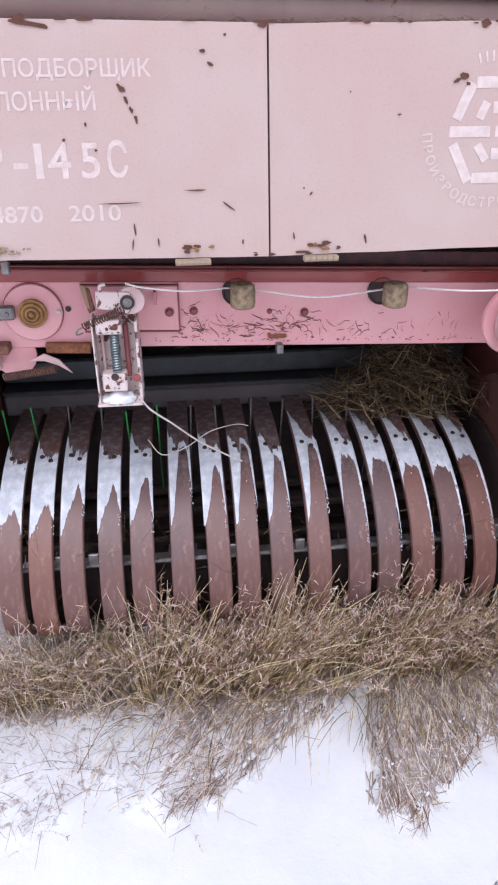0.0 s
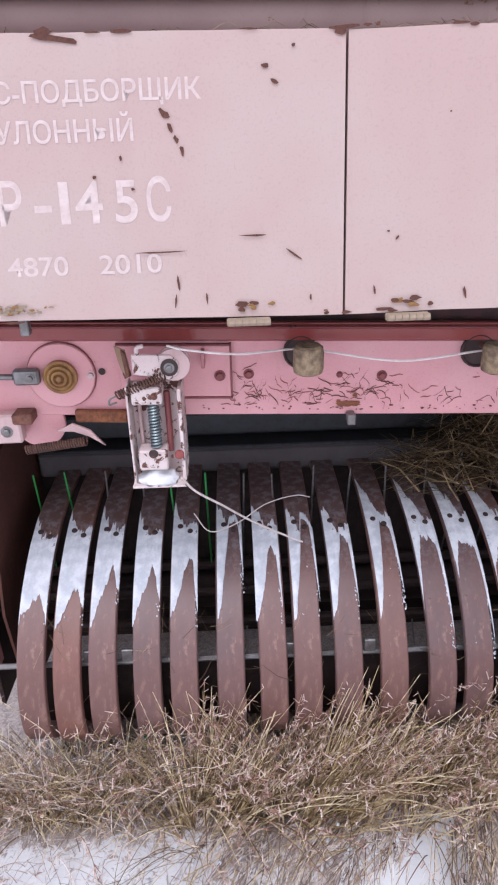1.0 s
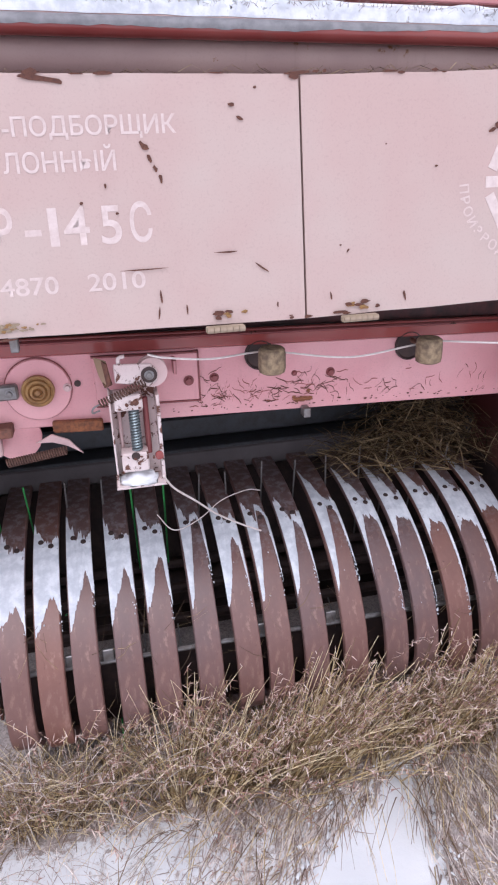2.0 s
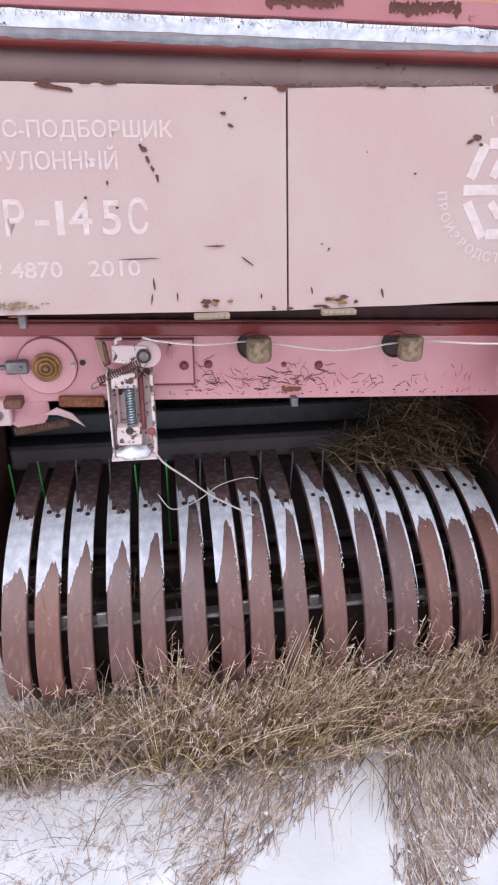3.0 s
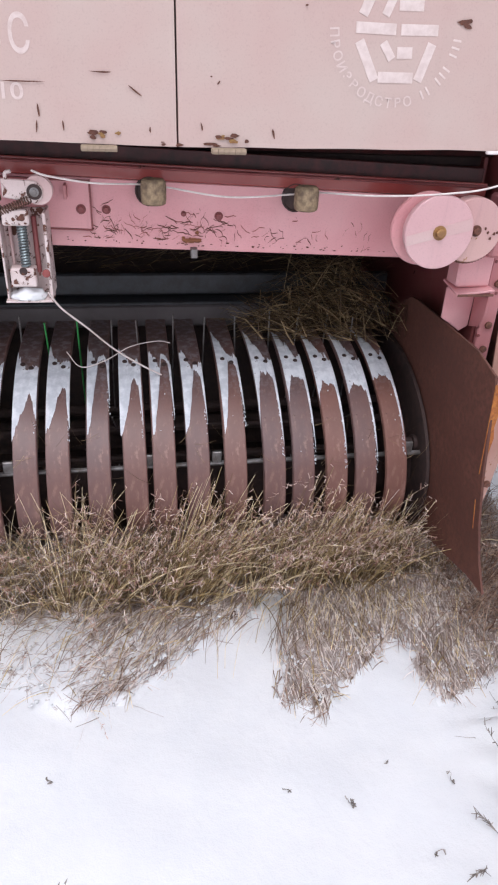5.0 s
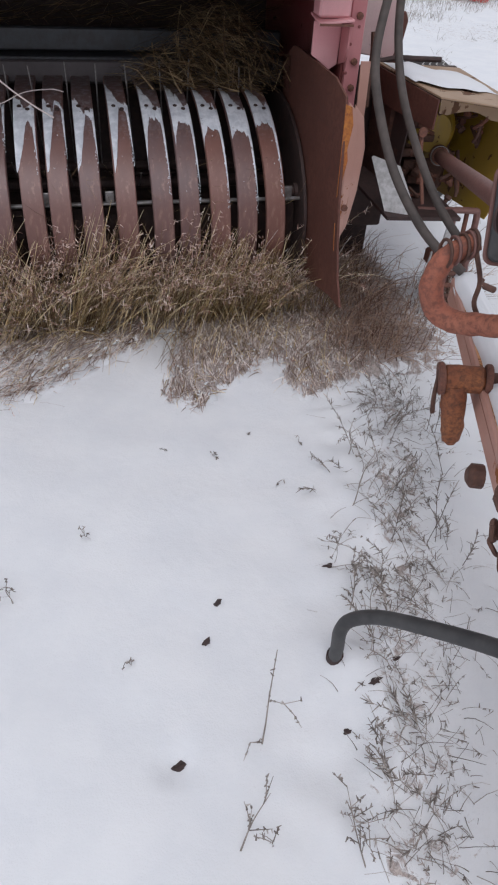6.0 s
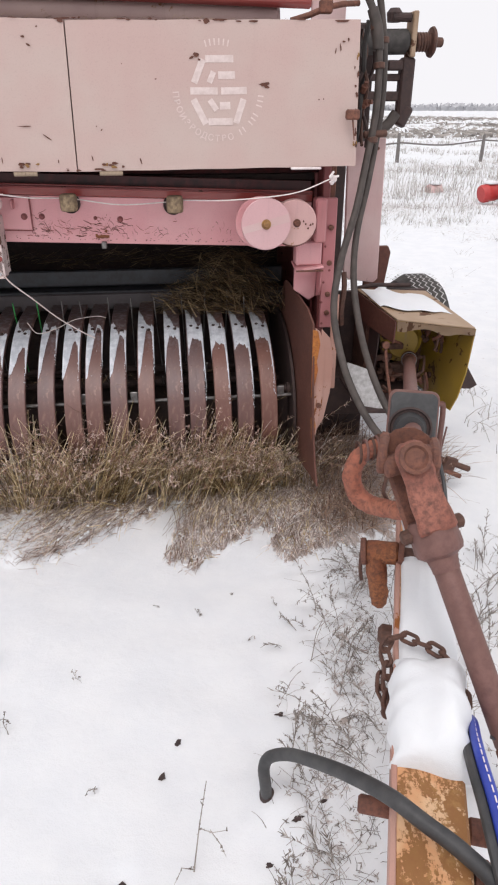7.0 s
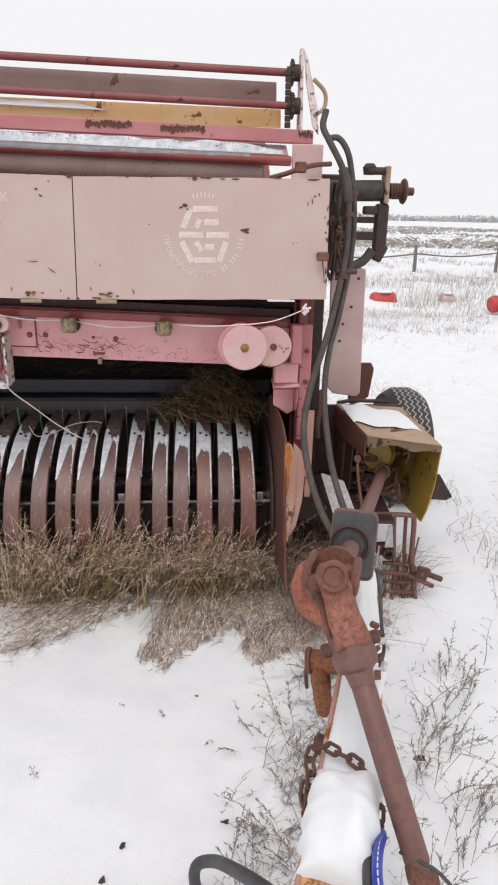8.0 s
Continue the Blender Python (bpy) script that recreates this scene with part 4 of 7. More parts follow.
def far_woods():
    """A low grey belt of bare trees on the skyline."""
    rng = random.Random(3)
    strands = []
    for i in range(5200):
        a = rng.uniform(-0.9, 1.4)
        d = rng.uniform(420, 520)
        x, y = d * math.sin(a), d * math.cos(a)
        h = 3.2 + 1.6 * noise.noise(Vector((a * 14, 0, 0))) + rng.uniform(-0.8, 0.8)
        strands.append(([Vector((x, y, -2)), Vector((x + rng.gauss(0, 0.6), y, h * 0.6)), Vector((x + rng.gauss(0, 1.2), y, max(h, 1.0)))], rng.uniform(2.0, 5.0), 1.2))
    ob = link(strand_mesh("far_woods", strands), "far_woods", (0, 0, 0), WOODS, smooth=False)
    tagged(ob, "low grey belt of bare trees on the skyline", "trees", kind="stuff")
    strands = []
    for i in range(6500):
        a = rng.uniform(0.1, 0.85)
        d = rng.uniform(34, 130)
        x, y = d * math.sin(a), d * math.cos(a)
        if noise.noise(Vector((x * 0.06, y * 0.06, 2.0))) < 0.05:
            continue
        h = rng.uniform(0.08, 0.32)
        strands.append(([Vector((x, y, -0.1)), Vector((x + rng.gauss(0, 0.2), y, h * 0.6)), Vector((x + rng.gauss(0, 0.4), y, h))], rng.uniform(0.2, 0.5), 0.12))
    ob = link(strand_mesh("far_scrub", strands), "far_scrub", (0, 0, 0), FARGRASS, smooth=False)
    tagged(ob, "grey-brown scrub scattered over the far field", "scrub", kind="stuff")


far_woods()


# ---- the baler ----
MID = 0.24          # middle of the machine across
FRONT = Vector((0, -1, 0))
baler = thing("round_baler", (MID, 2.6, 0.0), "old red-pink round hay baler, rusty, standing in snow", "farm machine")


def beam_z(x):
    """The cross beam hangs a little lower to one side."""
    return -0.035 * (x - 0.19)


def door_y(z):
    return 1.537 + 0.054 * (z - 1.231) / 0.413


# doors
def door(x0, x1, z00, z01, z10, z11, label):
    """A sheet door with folded rims; z at its lower and upper corners, first end then second."""
    n = 24
    bm = bmesh.new()
    rng = random.Random(int(x0 * 100))
    rows = []
    for j in range(9):
        row = []
        for i in range(n + 1):
            s, t = i / n, j / 8
            x = x0 + (x1 - x0) * s
            lo, hi = z00 + (z10 - z00) * s, z01 + (z11 - z01) * s
            z = lo + (hi - lo) * t
            dent = 0.0010 * noise.noise(Vector((x * 5, z * 5, 1.0))) * (1 if 0 < i < n and 0 < j < 8 else 0)
            wave = 0.0018 * noise.noise(Vector((x * 9, 3.0, 2.0))) * (1 if j in (0, 8) else 0)
            row.append(bm.verts.new((x, door_y(z) + dent, z + wave)))
        rows.append(row)
    for a, b in zip(rows, rows[1:]):
        for i in range(n):
            bm.faces.new((a[i], a[i + 1], b[i + 1], b[i]))
    rim = [e for e in bm.edges if e.is_boundary]
    ext = bmesh.ops.extrude_edge_only(bm, edges=rim)
    bmesh.ops.translate(bm, verts=[v for v in ext["geom"] if isinstance(v, bmesh.types.BMVert)], vec=(0, 0.028, 0))
    bm.faces.ensure_lookup_table()
    bmesh.ops.solidify(bm, geom=bm.faces[:], thickness=0.002)
    return part("door", bm, DOOR, baler, label)


door_l = door(-0.665, 0.2385, 1.243, 1.652, 1.231, 1.644, "pale pink sheet-metal door with white stencilled lettering")
door_r = door(0.2425, 1.137, 1.231, 1.642, 1.242, 1.655, "pale pink sheet-metal door with a white hexagonal emblem")


def letter_mesh(body):
    cu = bpy.data.curves.new("letter", "FONT")
    cu.body = body
    cu.offset = 0.012
    ob = bpy.data.objects.new("letter", cu)
    scene.collection.objects.link(ob)
    bpy.context.view_layer.update()
    me = bpy.data.meshes.new_from_object(ob.evaluated_get(bpy.context.evaluated_depsgraph_get()))
    bpy.data.objects.remove(ob)
    return me


def span(me):
    xs = [v.co.x for v in me.vertices]
    return min(xs), max(xs)


def letter(ch, x0, x1, z, cap):
    """One stencilled white letter on the door between x0 and x1, standing on z."""
    me = letter_mesh(ch)
    lo, hi = span(me)
    mid = Vector(((x0 + x1) / 2, door_y(z), z))
    for v in me.vertices:
        px, pz = x0 + (v.co.x - lo) / (hi - lo) * (x1 - x0), z + v.co.y / 0.729 * cap
        v.co = Vector((px, door_y(pz) - 0.0007, pz)) - mid
    return link(me, "letter", mid, STENCIL, door_l, "stencilled white letter", smooth=False)


def lettering(body, x_right, z, cap, width):
    """A line of letters scaled to a width and ending at x_right."""
    lo, hi = span(letter_mesh(body))
    k = width / (hi - lo)
    for i, ch in enumerate(body):
        if ch == " ":
            continue
        a, b = span(letter_mesh(ch))
        end = span(letter_mesh(body[:i + 1]))[1]
        x1 = x_right - width + (end - lo) * k
        letter(ch, x1 - (b - a) * k, x1, z, cap)


lettering("ПРЕСС-ПОДБОРЩИК", 0.021, 1.557, 0.029, 0.417)
lettering("РУЛОННЫЙ", -0.085, 1.502, 0.031, 0.231)
for ch, x0, x1 in (("П", -0.352, -0.316), ("Р", -0.303, -0.266), ("-", -0.248, -0.221), ("1", -0.208, -0.193), ("4", -0.184, -0.141), ("5", -0.122, -0.087), ("С", -0.072, -0.034)):
    letter(ch, x0, x1, 1.386 if ch != "-" else 1.389, 0.064)
lettering("№ 4870", -0.205, 1.308, 0.030, 0.160)
lettering("2010", -0.055, 1.308, 0.030, 0.100)


def stroke(a, b, w, parent, label=""):
    """A flat bar of white paint on the door from a to b (x, z)."""
    a, b = Vector((a[0], 0, a[1])), Vector((b[0], 0, b[1]))
    d = (b - a).normalized()
    s = Vector((-d.z, 0, d.x)) * w / 2
    pts = [a - s, b - s, b + s, a + s]
    for p in pts:
        p.y = door_y(p.z) - 0.0008
    return part("emblem_bar", slab(pts, (0, 0.001, 0), 0.0), EMBLEM, parent, label)


def glyph(body, at, adv, up, cap, parent):
    """One painted letter on the door, its foot at (x, z), running along adv."""
    cu = bpy.data.curves.new("letter", "FONT")
    cu.body = body
    cu.offset = 0.016
    ob = bpy.data.objects.new("letter", cu)
    scene.collection.objects.link(ob)
    bpy.context.view_layer.update()
    me = bpy.data.meshes.new_from_object(ob.evaluated_get(bpy.context.evaluated_depsgraph_get()))
    bpy.data.objects.remove(ob)
    mid = Vector((at.x, door_y(at.y), at.y))
    wide = max(v.co.x for v in me.vertices)
    k = cap / 0.729
    for v in me.vertices:
        q = at + adv * (v.co.x - wide / 2) * k + up * v.co.y * k
        v.co = Vector((q.x, door_y(q.y) - 0.0007, q.y)) - mid
    link(me, "letter", mid, STENCIL, parent, smooth=False)


def emblem():
    c = Vector((0.692, 1.458))
    for ax, az, bx, bz, w in ((-0.039, 0.087, 0.048, 0.088, 0.020), (-0.075, 0.022, -0.046, 0.086, 0.020), (-0.028, 0.023, -0.014, 0.053, 0.017), (0.000, 0.043, 0.052, 0.044, 0.021),
                              (-0.088, 0.000, -0.003, 0.0, 0.020), (0.008, 0.000, 0.088, 0.002, 0.020), (-0.079, -0.023, -0.042, -0.092, 0.020), (-0.028, -0.024, -0.007, -0.053, 0.017),
                              (0.003, -0.041, 0.036, -0.040, 0.021), (-0.034, -0.086, 0.042, -0.085, 0.020), (0.078, -0.022, 0.053, -0.090, 0.019)):
        stroke(c + Vector((ax, az)), c + Vector((bx, bz)), w, door_r)
    for i, ch in enumerate("ПРОИЗВОДСТВО"):
        a = radians(184 + 9.2 * i)
        d = Vector((math.cos(a), math.sin(a)))
        glyph(ch, c + d * 0.142, Vector((-d.y, d.x)), -d, 0.019, door_r)
    for i in list(range(300, 366, 6)) + list(range(76, 108, 6)):
        d = Vector((math.cos(radians(i)), math.sin(radians(i))))
        if i % 24:
            stroke(c + d * 0.124, c + d * 0.142, 0.004, door_r)


emblem()


def chip(x, z, w, h, seed, parent, material=CHIP, lift=0.0024, points=9, turn=0.0):
    t = radians(turn)
    u, v = Vector((math.cos(t), 0, math.sin(t))), Vector((-math.sin(t), 0, math.cos(t)))
    part("rust_spot", flake((x, door_y(z) - lift, z), u, v, FRONT, (w, h), seed, points), material, parent)


for i, (cx, cz, w, h, t) in enumerate([(0.118, 1.598, 0.008, 0.005, 0), (0.131, 1.577, 0.008, 0.004, -20), (-0.036, 1.537, 0.012, 0.006, -50), (-0.028, 1.518, 0.010, 0.004, -60), (-0.020, 1.502, 0.008, 0.004, -65), (-0.012, 1.486, 0.010, 0.004, -80),
                                       (0.095, 1.360, 0.027, 0.0018, 0), (-0.05, 1.339, 0.053, 0.0015, 1), (0.158, 1.330, 0.018, 0.002, -35), (-0.190, 1.640, 0.045, 0.006, -8), (-0.205, 1.648, 0.015, 0.008, 0), (-0.03, 1.29, 0.002, 0.016, 5), (-0.036, 1.262, 0.002, 0.014, -6), (0.015, 1.265, 0.0022, 0.012, 0), (0.185, 1.262, 0.0022, 0.008, 0),
                                       (-0.107, 1.478, 0.003, 0.006, 0), (-0.092, 1.434, 0.004, 0.003, 0), (0.16, 1.624, 0.004, 0.003, 0), (0.23, 1.640, 0.012, 0.006, 0), (-0.15, 1.452, 0.004, 0.003, 30), (-0.30, 1.60, 0.005, 0.003, 0)]):
    chip(cx, cz, w, h, 20 + i, door_l, turn=t)
for i, (cx, cz, w, h, t) in enumerate([(0.612, 1.548, 0.010, 0.005, 20), (0.626, 1.556, 0.012, 0.008, 0), (0.635, 1.543, 0.006, 0.004, 0), (0.836, 1.478, 0.020, 0.006, 10), (0.842, 1.470, 0.014, 0.006, -15), (0.70, 1.648, 0.03, 0.004, 0), (0.66, 1.643, 0.012, 0.010, 0), (0.29, 1.27, 0.002, 0.012, 10), (0.44, 1.262, 0.003, 0.014, 15), (0.31, 1.36, 0.003, 0.002, 0), (0.325, 1.35, 0.006, 0.002, 50),
                                       (1.075, 1.58, 0.003, 0.012, 10), (1.085, 1.595, 0.006, 0.004, 0), (1.06, 1.57, 0.002, 0.01, -10), (1.10, 1.60, 0.004, 0.006, 0), (1.01, 1.435, 0.003, 0.003, 0), (1.025, 1.437, 0.002, 0.003, 0), (0.95, 1.652, 0.02, 0.003, 0), (1.08, 1.650, 0.03, 0.004, 0), (0.50, 1.49, 0.004, 0.002, 0), (0.40, 1.53, 0.002, 0.002, 0)]):
    chip(cx, cz, w, h, 60 + i, door_r, turn=t)
for i in range(26):
    x = random.uniform(-0.6, 1.12)
    top = random.random() < 0.6
    z = (1.648 if top else 1.236) - random.uniform(-0.001, 0.004) * (1 if top else -1)
    chip(x, z, random.uniform(0.004, 0.022), random.uniform(0.0015, 0.004), 200 + i, door_l if x < 0.24 else door_r)
for i in range(60):
    chip(random.gauss(-0.31, 0.035), 1.250 + abs(random.gauss(0, 0.007)), random.uniform(0.002, 0.009), random.uniform(0.0012, 0.004), 700 + i, door_l, LICHEN if i % 5 == 0 else MOSS, 0.0024 + 0.00004 * i)


def hinge(x, parent):
    z = 1.236
    h = part("hinge", box((x - 0.036, 1.524, z - 0.016), (x + 0.036, 1.536, z - 0.004), 0.002), MOSS, parent, "grimy yellowish hinge")
    for i in range(6):
        part("knuckle", lathe((x - 0.034 + i * 0.0118, 1.524, z - 0.010), (1, 0, 0), [(0, 0.006), (0.011, 0.006)], 8), MOSS, h)
    for i in range(7):
        chip(x + random.gauss(0, 0.018), z + 0.008 + random.random() * 0.012, random.uniform(0.004, 0.013), random.uniform(0.003, 0.006), 320 + i + int(x * 50), parent, LICHEN if i % 2 else CHIP, 0.0028 + 0.0003 * i)


hinge(0.082, door_l)
hinge(0.345, door_r)
for i in range(16):
    chip(1.136 - abs(random.gauss(0, 0.006)), random.uniform(1.26, 1.62), random.uniform(0.002, 0.005), random.uniform(0.003, 0.012), 1500 + i, door_r, CHIP if i % 3 else LICHEN, 0.0024 + 0.00005 * i)
latch = part("latch", box((1.092, 1.510, 1.378), (1.134, 1.540, 1.408), 0.005), DEEPRUST, door_r, "rusty latch")
part("hasp", slab([(1.108, 1.514, 1.385), (1.114, 1.514, 1.385), (1.122, 1.514, 1.32), (1.119, 1.514, 1.32)], (0, 0.003, 0), 0.001), DEEPRUST, latch)
part("strip", box((0.92, 1.522, 1.233), (1.02, 1.534, 1.240), 0.002), WHITE, door_r, "pale bent strip under the door")
part("peg", box((-0.305, 1.56, 1.205), (-0.29, 1.58, 1.243), 0.002), STEEL, door_l)

# box behind the doors, dark below: the gap's shade is in its red-black colour
part("housing", box((-0.66, 1.62, 1.26), (1.10, 1.95, 1.64), 0.004), GAPSHADE, baler, "dark space behind the doors")
part("sill", box((-0.80, 1.74, 1.205), (1.08, 1.90, 1.258), 0.018), GAPSHADE, baler, "dark red sill under the doors, gap shade in its colour")

# cross beam
beam = part("cross_beam", box((-0.95, 1.700, 0.990), (1.03, 1.710, 1.146), 0.002, -0.035), PINK, baler, "red-pink painted steel cross beam with scratches")
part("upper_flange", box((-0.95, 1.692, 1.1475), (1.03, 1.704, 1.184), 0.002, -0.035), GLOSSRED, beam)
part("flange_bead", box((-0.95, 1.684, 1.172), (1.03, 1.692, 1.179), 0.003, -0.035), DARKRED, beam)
part("upper_web", box((-0.95, 1.722, 1.18), (1.03, 1.732, 1.215), 0.002, -0.035), GAPSHADE, beam)
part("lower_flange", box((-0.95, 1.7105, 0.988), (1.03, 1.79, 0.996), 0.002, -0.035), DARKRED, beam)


def scratches():
    """Rust showing through where the paint has been scraped along the beam's foot."""
    rng = random.Random(11)
    k = 0
    for _ in range(150):
        x = rng.gauss(0.29, 0.09) if rng.random() < 0.62 else rng.uniform(0.05, 0.75)
        if rng.random() < 0.15:
            x = rng.gauss(0.075, 0.03)
        z = 0.998 + abs(rng.gauss(0.0, 0.024)) + beam_z(x) + 0.008
        if abs(x - 0.30) < 0.06:
            z += abs(rng.gauss(0, 0.02))
        n = rng.randint(2, 5)
        a = rng.choice([0.2, 0.5, 2.4, 2.8, 1.0]) + rng.gauss(0, 0.4)
        pts = [(x, z)]
        for _ in range(n):
            a += rng.gauss(0, 0.5)
            pts.append((pts[-1][0] + 0.007 * math.cos(a), min(1.12, max(0.996 + beam_z(x), pts[-1][1] + 0.006 * math.sin(a)))))
        bm = bmesh.new()
        w = rng.uniform(0.0004, 0.0009)
        vs = []
        for i, (px, pz) in enumerate(pts):
            q = w * (0.4 + math.sin(math.pi * (i + 0.5) / (n + 1)))
            vs.append((bm.verts.new((px, 1.6990 - k * 0.000005, pz - q)), bm.verts.new((px + 0.0006, 1.6990 - k * 0.000005, pz + q))))
        for (p, q), (r, s) in zip(vs, vs[1:]):
            bm.faces.new((p, q, s, r))
        ext = bmesh.ops.extrude_face_region(bm, geom=bm.faces[:])
        bmesh.ops.translate(bm, verts=[g for g in ext["geom"] if isinstance(g, bmesh.types.BMVert)], vec=(0, 0.0004, 0))
        put(bm, "scratch", CHIP if k % 3 else SCRATCH, beam, smooth=False)
        k += 1
    for i in range(16):
        x = rng.gauss(0.28, 0.012)
        part("rust_patch", flake((x, 1.6978 - i * 0.00008, 1.003 + beam_z(x) + abs(rng.gauss(0, 0.008))), (1, 0, 0), (0, 0, 1), FRONT, (rng.uniform(0.004, 0.011), rng.uniform(0.003, 0.007)), 400 + i), RUST, beam)


scratches()
for bx, bz, br in ((0.083, 1.076, 0.007), (0.349, 1.063, 0.007), (0.264, 1.068, 0.0045), (-0.165, 1.088, 0.004)):
    bolt((bx, 1.7, bz), FRONT, br, "bolt", beam, DARKRED)
rng = random.Random(31)
for i in range(70):
    x = rng.uniform(-0.02, 0.85)
    part("rust_speck", flake((x, 1.6990 - i * 0.00001, 0.996 + beam_z(x) + abs(rng.gauss(0, 0.006))), (1, 0, 0), (0, 0, 1), FRONT, (rng.uniform(0.001, 0.005), rng.uniform(0.0008, 0.002)), 1200 + i, 7), CHIP, beam)
part("stub", box((0.279, 1.672, 0.968), (0.296, 1.70, 0.99), 0.002), STEEL, beam)


def spool(x, z):
    """A grimy guide roller in a cup on the beam, with the opening's rolled rim behind it."""
    p = Vector((x, 1.612, z))
    cup = part("twine_guide", lathe((x - 0.006, 1.699, z - 0.012), FRONT, [(0, 0.034), (0.006, 0.034), (0.008, 0.031), (0.004, 0.028), (0.003, 0.001)], 20), DARK, baler, "dark round opening with a worn guide roller")
    part("pin", rod((x, 1.70, z), (x, 1.60, z), 0.006), DEEPRUST, cup)
    bm = lathe((x, p.y, z - 0.027), (0, 0, 1), [(0, 0.022), (0.003, 0.027), (0.012, 0.0285), (0.040, 0.0285), (0.050, 0.027), (0.054, 0.022)], 18)
    part("roller", bm, SPOOL, cup)


spool(0.191, 1.131)
spool(0.541, 1.121)


# twine tensioner on its plate
tens = part("tensioner_plate", box((-0.17, 1.690, 1.036), (0.048, 1.698, 1.142), 0.002, -0.035), PINK, baler, "twine tensioner plate, pink, scuffed, with springs")
# Dark red strips draw the shadow line round the plate.
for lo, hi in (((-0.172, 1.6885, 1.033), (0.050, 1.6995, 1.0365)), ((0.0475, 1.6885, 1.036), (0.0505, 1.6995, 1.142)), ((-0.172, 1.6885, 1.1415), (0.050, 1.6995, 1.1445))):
    part("edge_shadow", box(lo, hi, 0.0, -0.035), DARKRED, tens, "dark outline drawn as the plate's gap shadow")
bolt((0.026, 1.69, 1.078), FRONT, 0.0075, "bolt", tens, DARKRED)
part("tab", box((-0.008, 1.655, 1.105), (-0.001, 1.690, 1.135), 0.001), DULLPINK, tens)
ch = part("channel", box((-0.144, 1.640, 0.895), (-0.050, 1.645, 1.09), 0.001), CHALKY, tens, "pale pink channel with snow in its foot")
part("cheek", box((-0.146, 1.590, 0.896), (-0.142, 1.645, 1.095), 0.001), CHALKY, ch)
part("cheek", box((-0.053, 1.600, 0.896), (-0.046, 1.690, 1.085), 0.001), CHALKY, ch)
part("foot", box((-0.149, 1.580, 0.892), (-0.045, 1.646, 0.897), 0.001), CHALKY, ch)
part("head_block", box((-0.136, 1.590, 1.060), (-0.080, 1.630, 1.094), 0.003), CHALKY, ch)
part("foot_block", box((-0.133, 1.588, 0.926), (-0.078, 1.625, 0.968), 0.003), CHALKY, ch)
part("foot_notch", lathe((-0.104, 1.5875, 0.962), FRONT, [(0, 0.009), (0.001, 0.009)], 12), DARK, ch)
bolt((-0.094, 1.590, 1.077), FRONT, 0.0045, "bolt", ch, DEEPRUST)
part("compression_spring", coil((-0.099, 1.605, 0.968), (-0.099, 1.605, 1.062), 0.0095, 0.0024, 15), SPRING, ch)
part("plunger", rod((-0.099, 1.605, 0.96), (-0.099, 1.605, 1.07), 0.006), STEEL, ch)
part("guide_rod", rod((-0.074, 1.625, 0.95), (-0.074, 1.625, 1.075), 0.006), DARKRED, ch)
part("guide_rod", rod((-0.128, 1.630, 0.95), (-0.128, 1.630, 1.075), 0.004), PALE, ch)
part("red_cap", lathe((-0.056, 1.598, 0.955), FRONT, [(0, 0.009), (0.006, 0.009), (0.008, 0.006)], 14), GLOSSRED, ch)
for i in range(9):
    part("rust_spot", flake((-0.134 + 0.009 * i + random.gauss(0, 0.004), 1.5868 - 0.0002 * i, random.choice((0.935, 0.945, 0.958, 1.07, 1.085)) + random.gauss(0, 0.004)), (1, 0, 0), (0, 0, 1), FRONT, (random.uniform(0.002, 0.006), random.uniform(0.002, 0.005)), 900 + i), CHIP, ch)
lev = part("lever", slab([(-0.129, 1.596, 1.118), (-0.078, 1.596, 1.108), (-0.060, 1.596, 1.106), (-0.046, 1.596, 1.116), (-0.044, 1.596, 1.138), (-0.058, 1.596, 1.152), (-0.129, 1.596, 1.156)], (0, 0.006, 0), 0.002), CHALKY, tens)
part("pulley", lathe((-0.055, 1.626, 1.132), FRONT, [(0, 0.030), (0.006, 0.030), (0.009, 0.023), (0.016, 0.023), (0.019, 0.030), (0.024, 0.030), (0.025, 0.027)], 28), PALE, lev, "pale worn pulley wheel")
part("washer", lathe((-0.062, 1.596, 1.130), FRONT, [(0, 0.016), (0.003, 0.016), (0.004, 0.012)], 20), DARK, lev)
bolt((-0.062, 1.592, 1.130), FRONT, 0.0065, "pulley_bolt", lev)
part("folded_tab", slab([(-0.166, 1.640, 1.160), (-0.142, 1.615, 1.158), (-0.134, 1.612, 1.110), (-0.150, 1.630, 1.098), (-0.160, 1.640, 1.125)], (0, 0.004, 0.001), 0.001), TAN, tens, "crumpled rusty tab")
part("folded_tab", slab([(-0.152, 1.622, 1.158), (-0.143, 1.606, 1.156), (-0.138, 1.606, 1.112), (-0.146, 1.622, 1.105)], (0.003, 0.003, 0), 0.001), DEEPRUST, tens)
part("return_spring", coil((-0.162, 1.598, 1.078), (-0.072, 1.590, 1.116), 0.0075, 0.0018, 17), CHAIN, tens)
part("end_loop", tube([(-0.162, 1.598, 1.078), (-0.176, 1.60, 1.070), (-0.178, 1.60, 1.060), (-0.164, 1.60, 1.064)], 0.002, 6), STEEL, tens)
part("hook_pin", tube([(-0.118, 1.60, 1.150), (-0.118, 1.60, 1.166), (-0.106, 1.60, 1.170)], 0.004, 8), CHALKY, tens)
bm = bmesh.new()
bmesh.ops.create_icosphere(bm, subdivisions=3, radius=1.0)
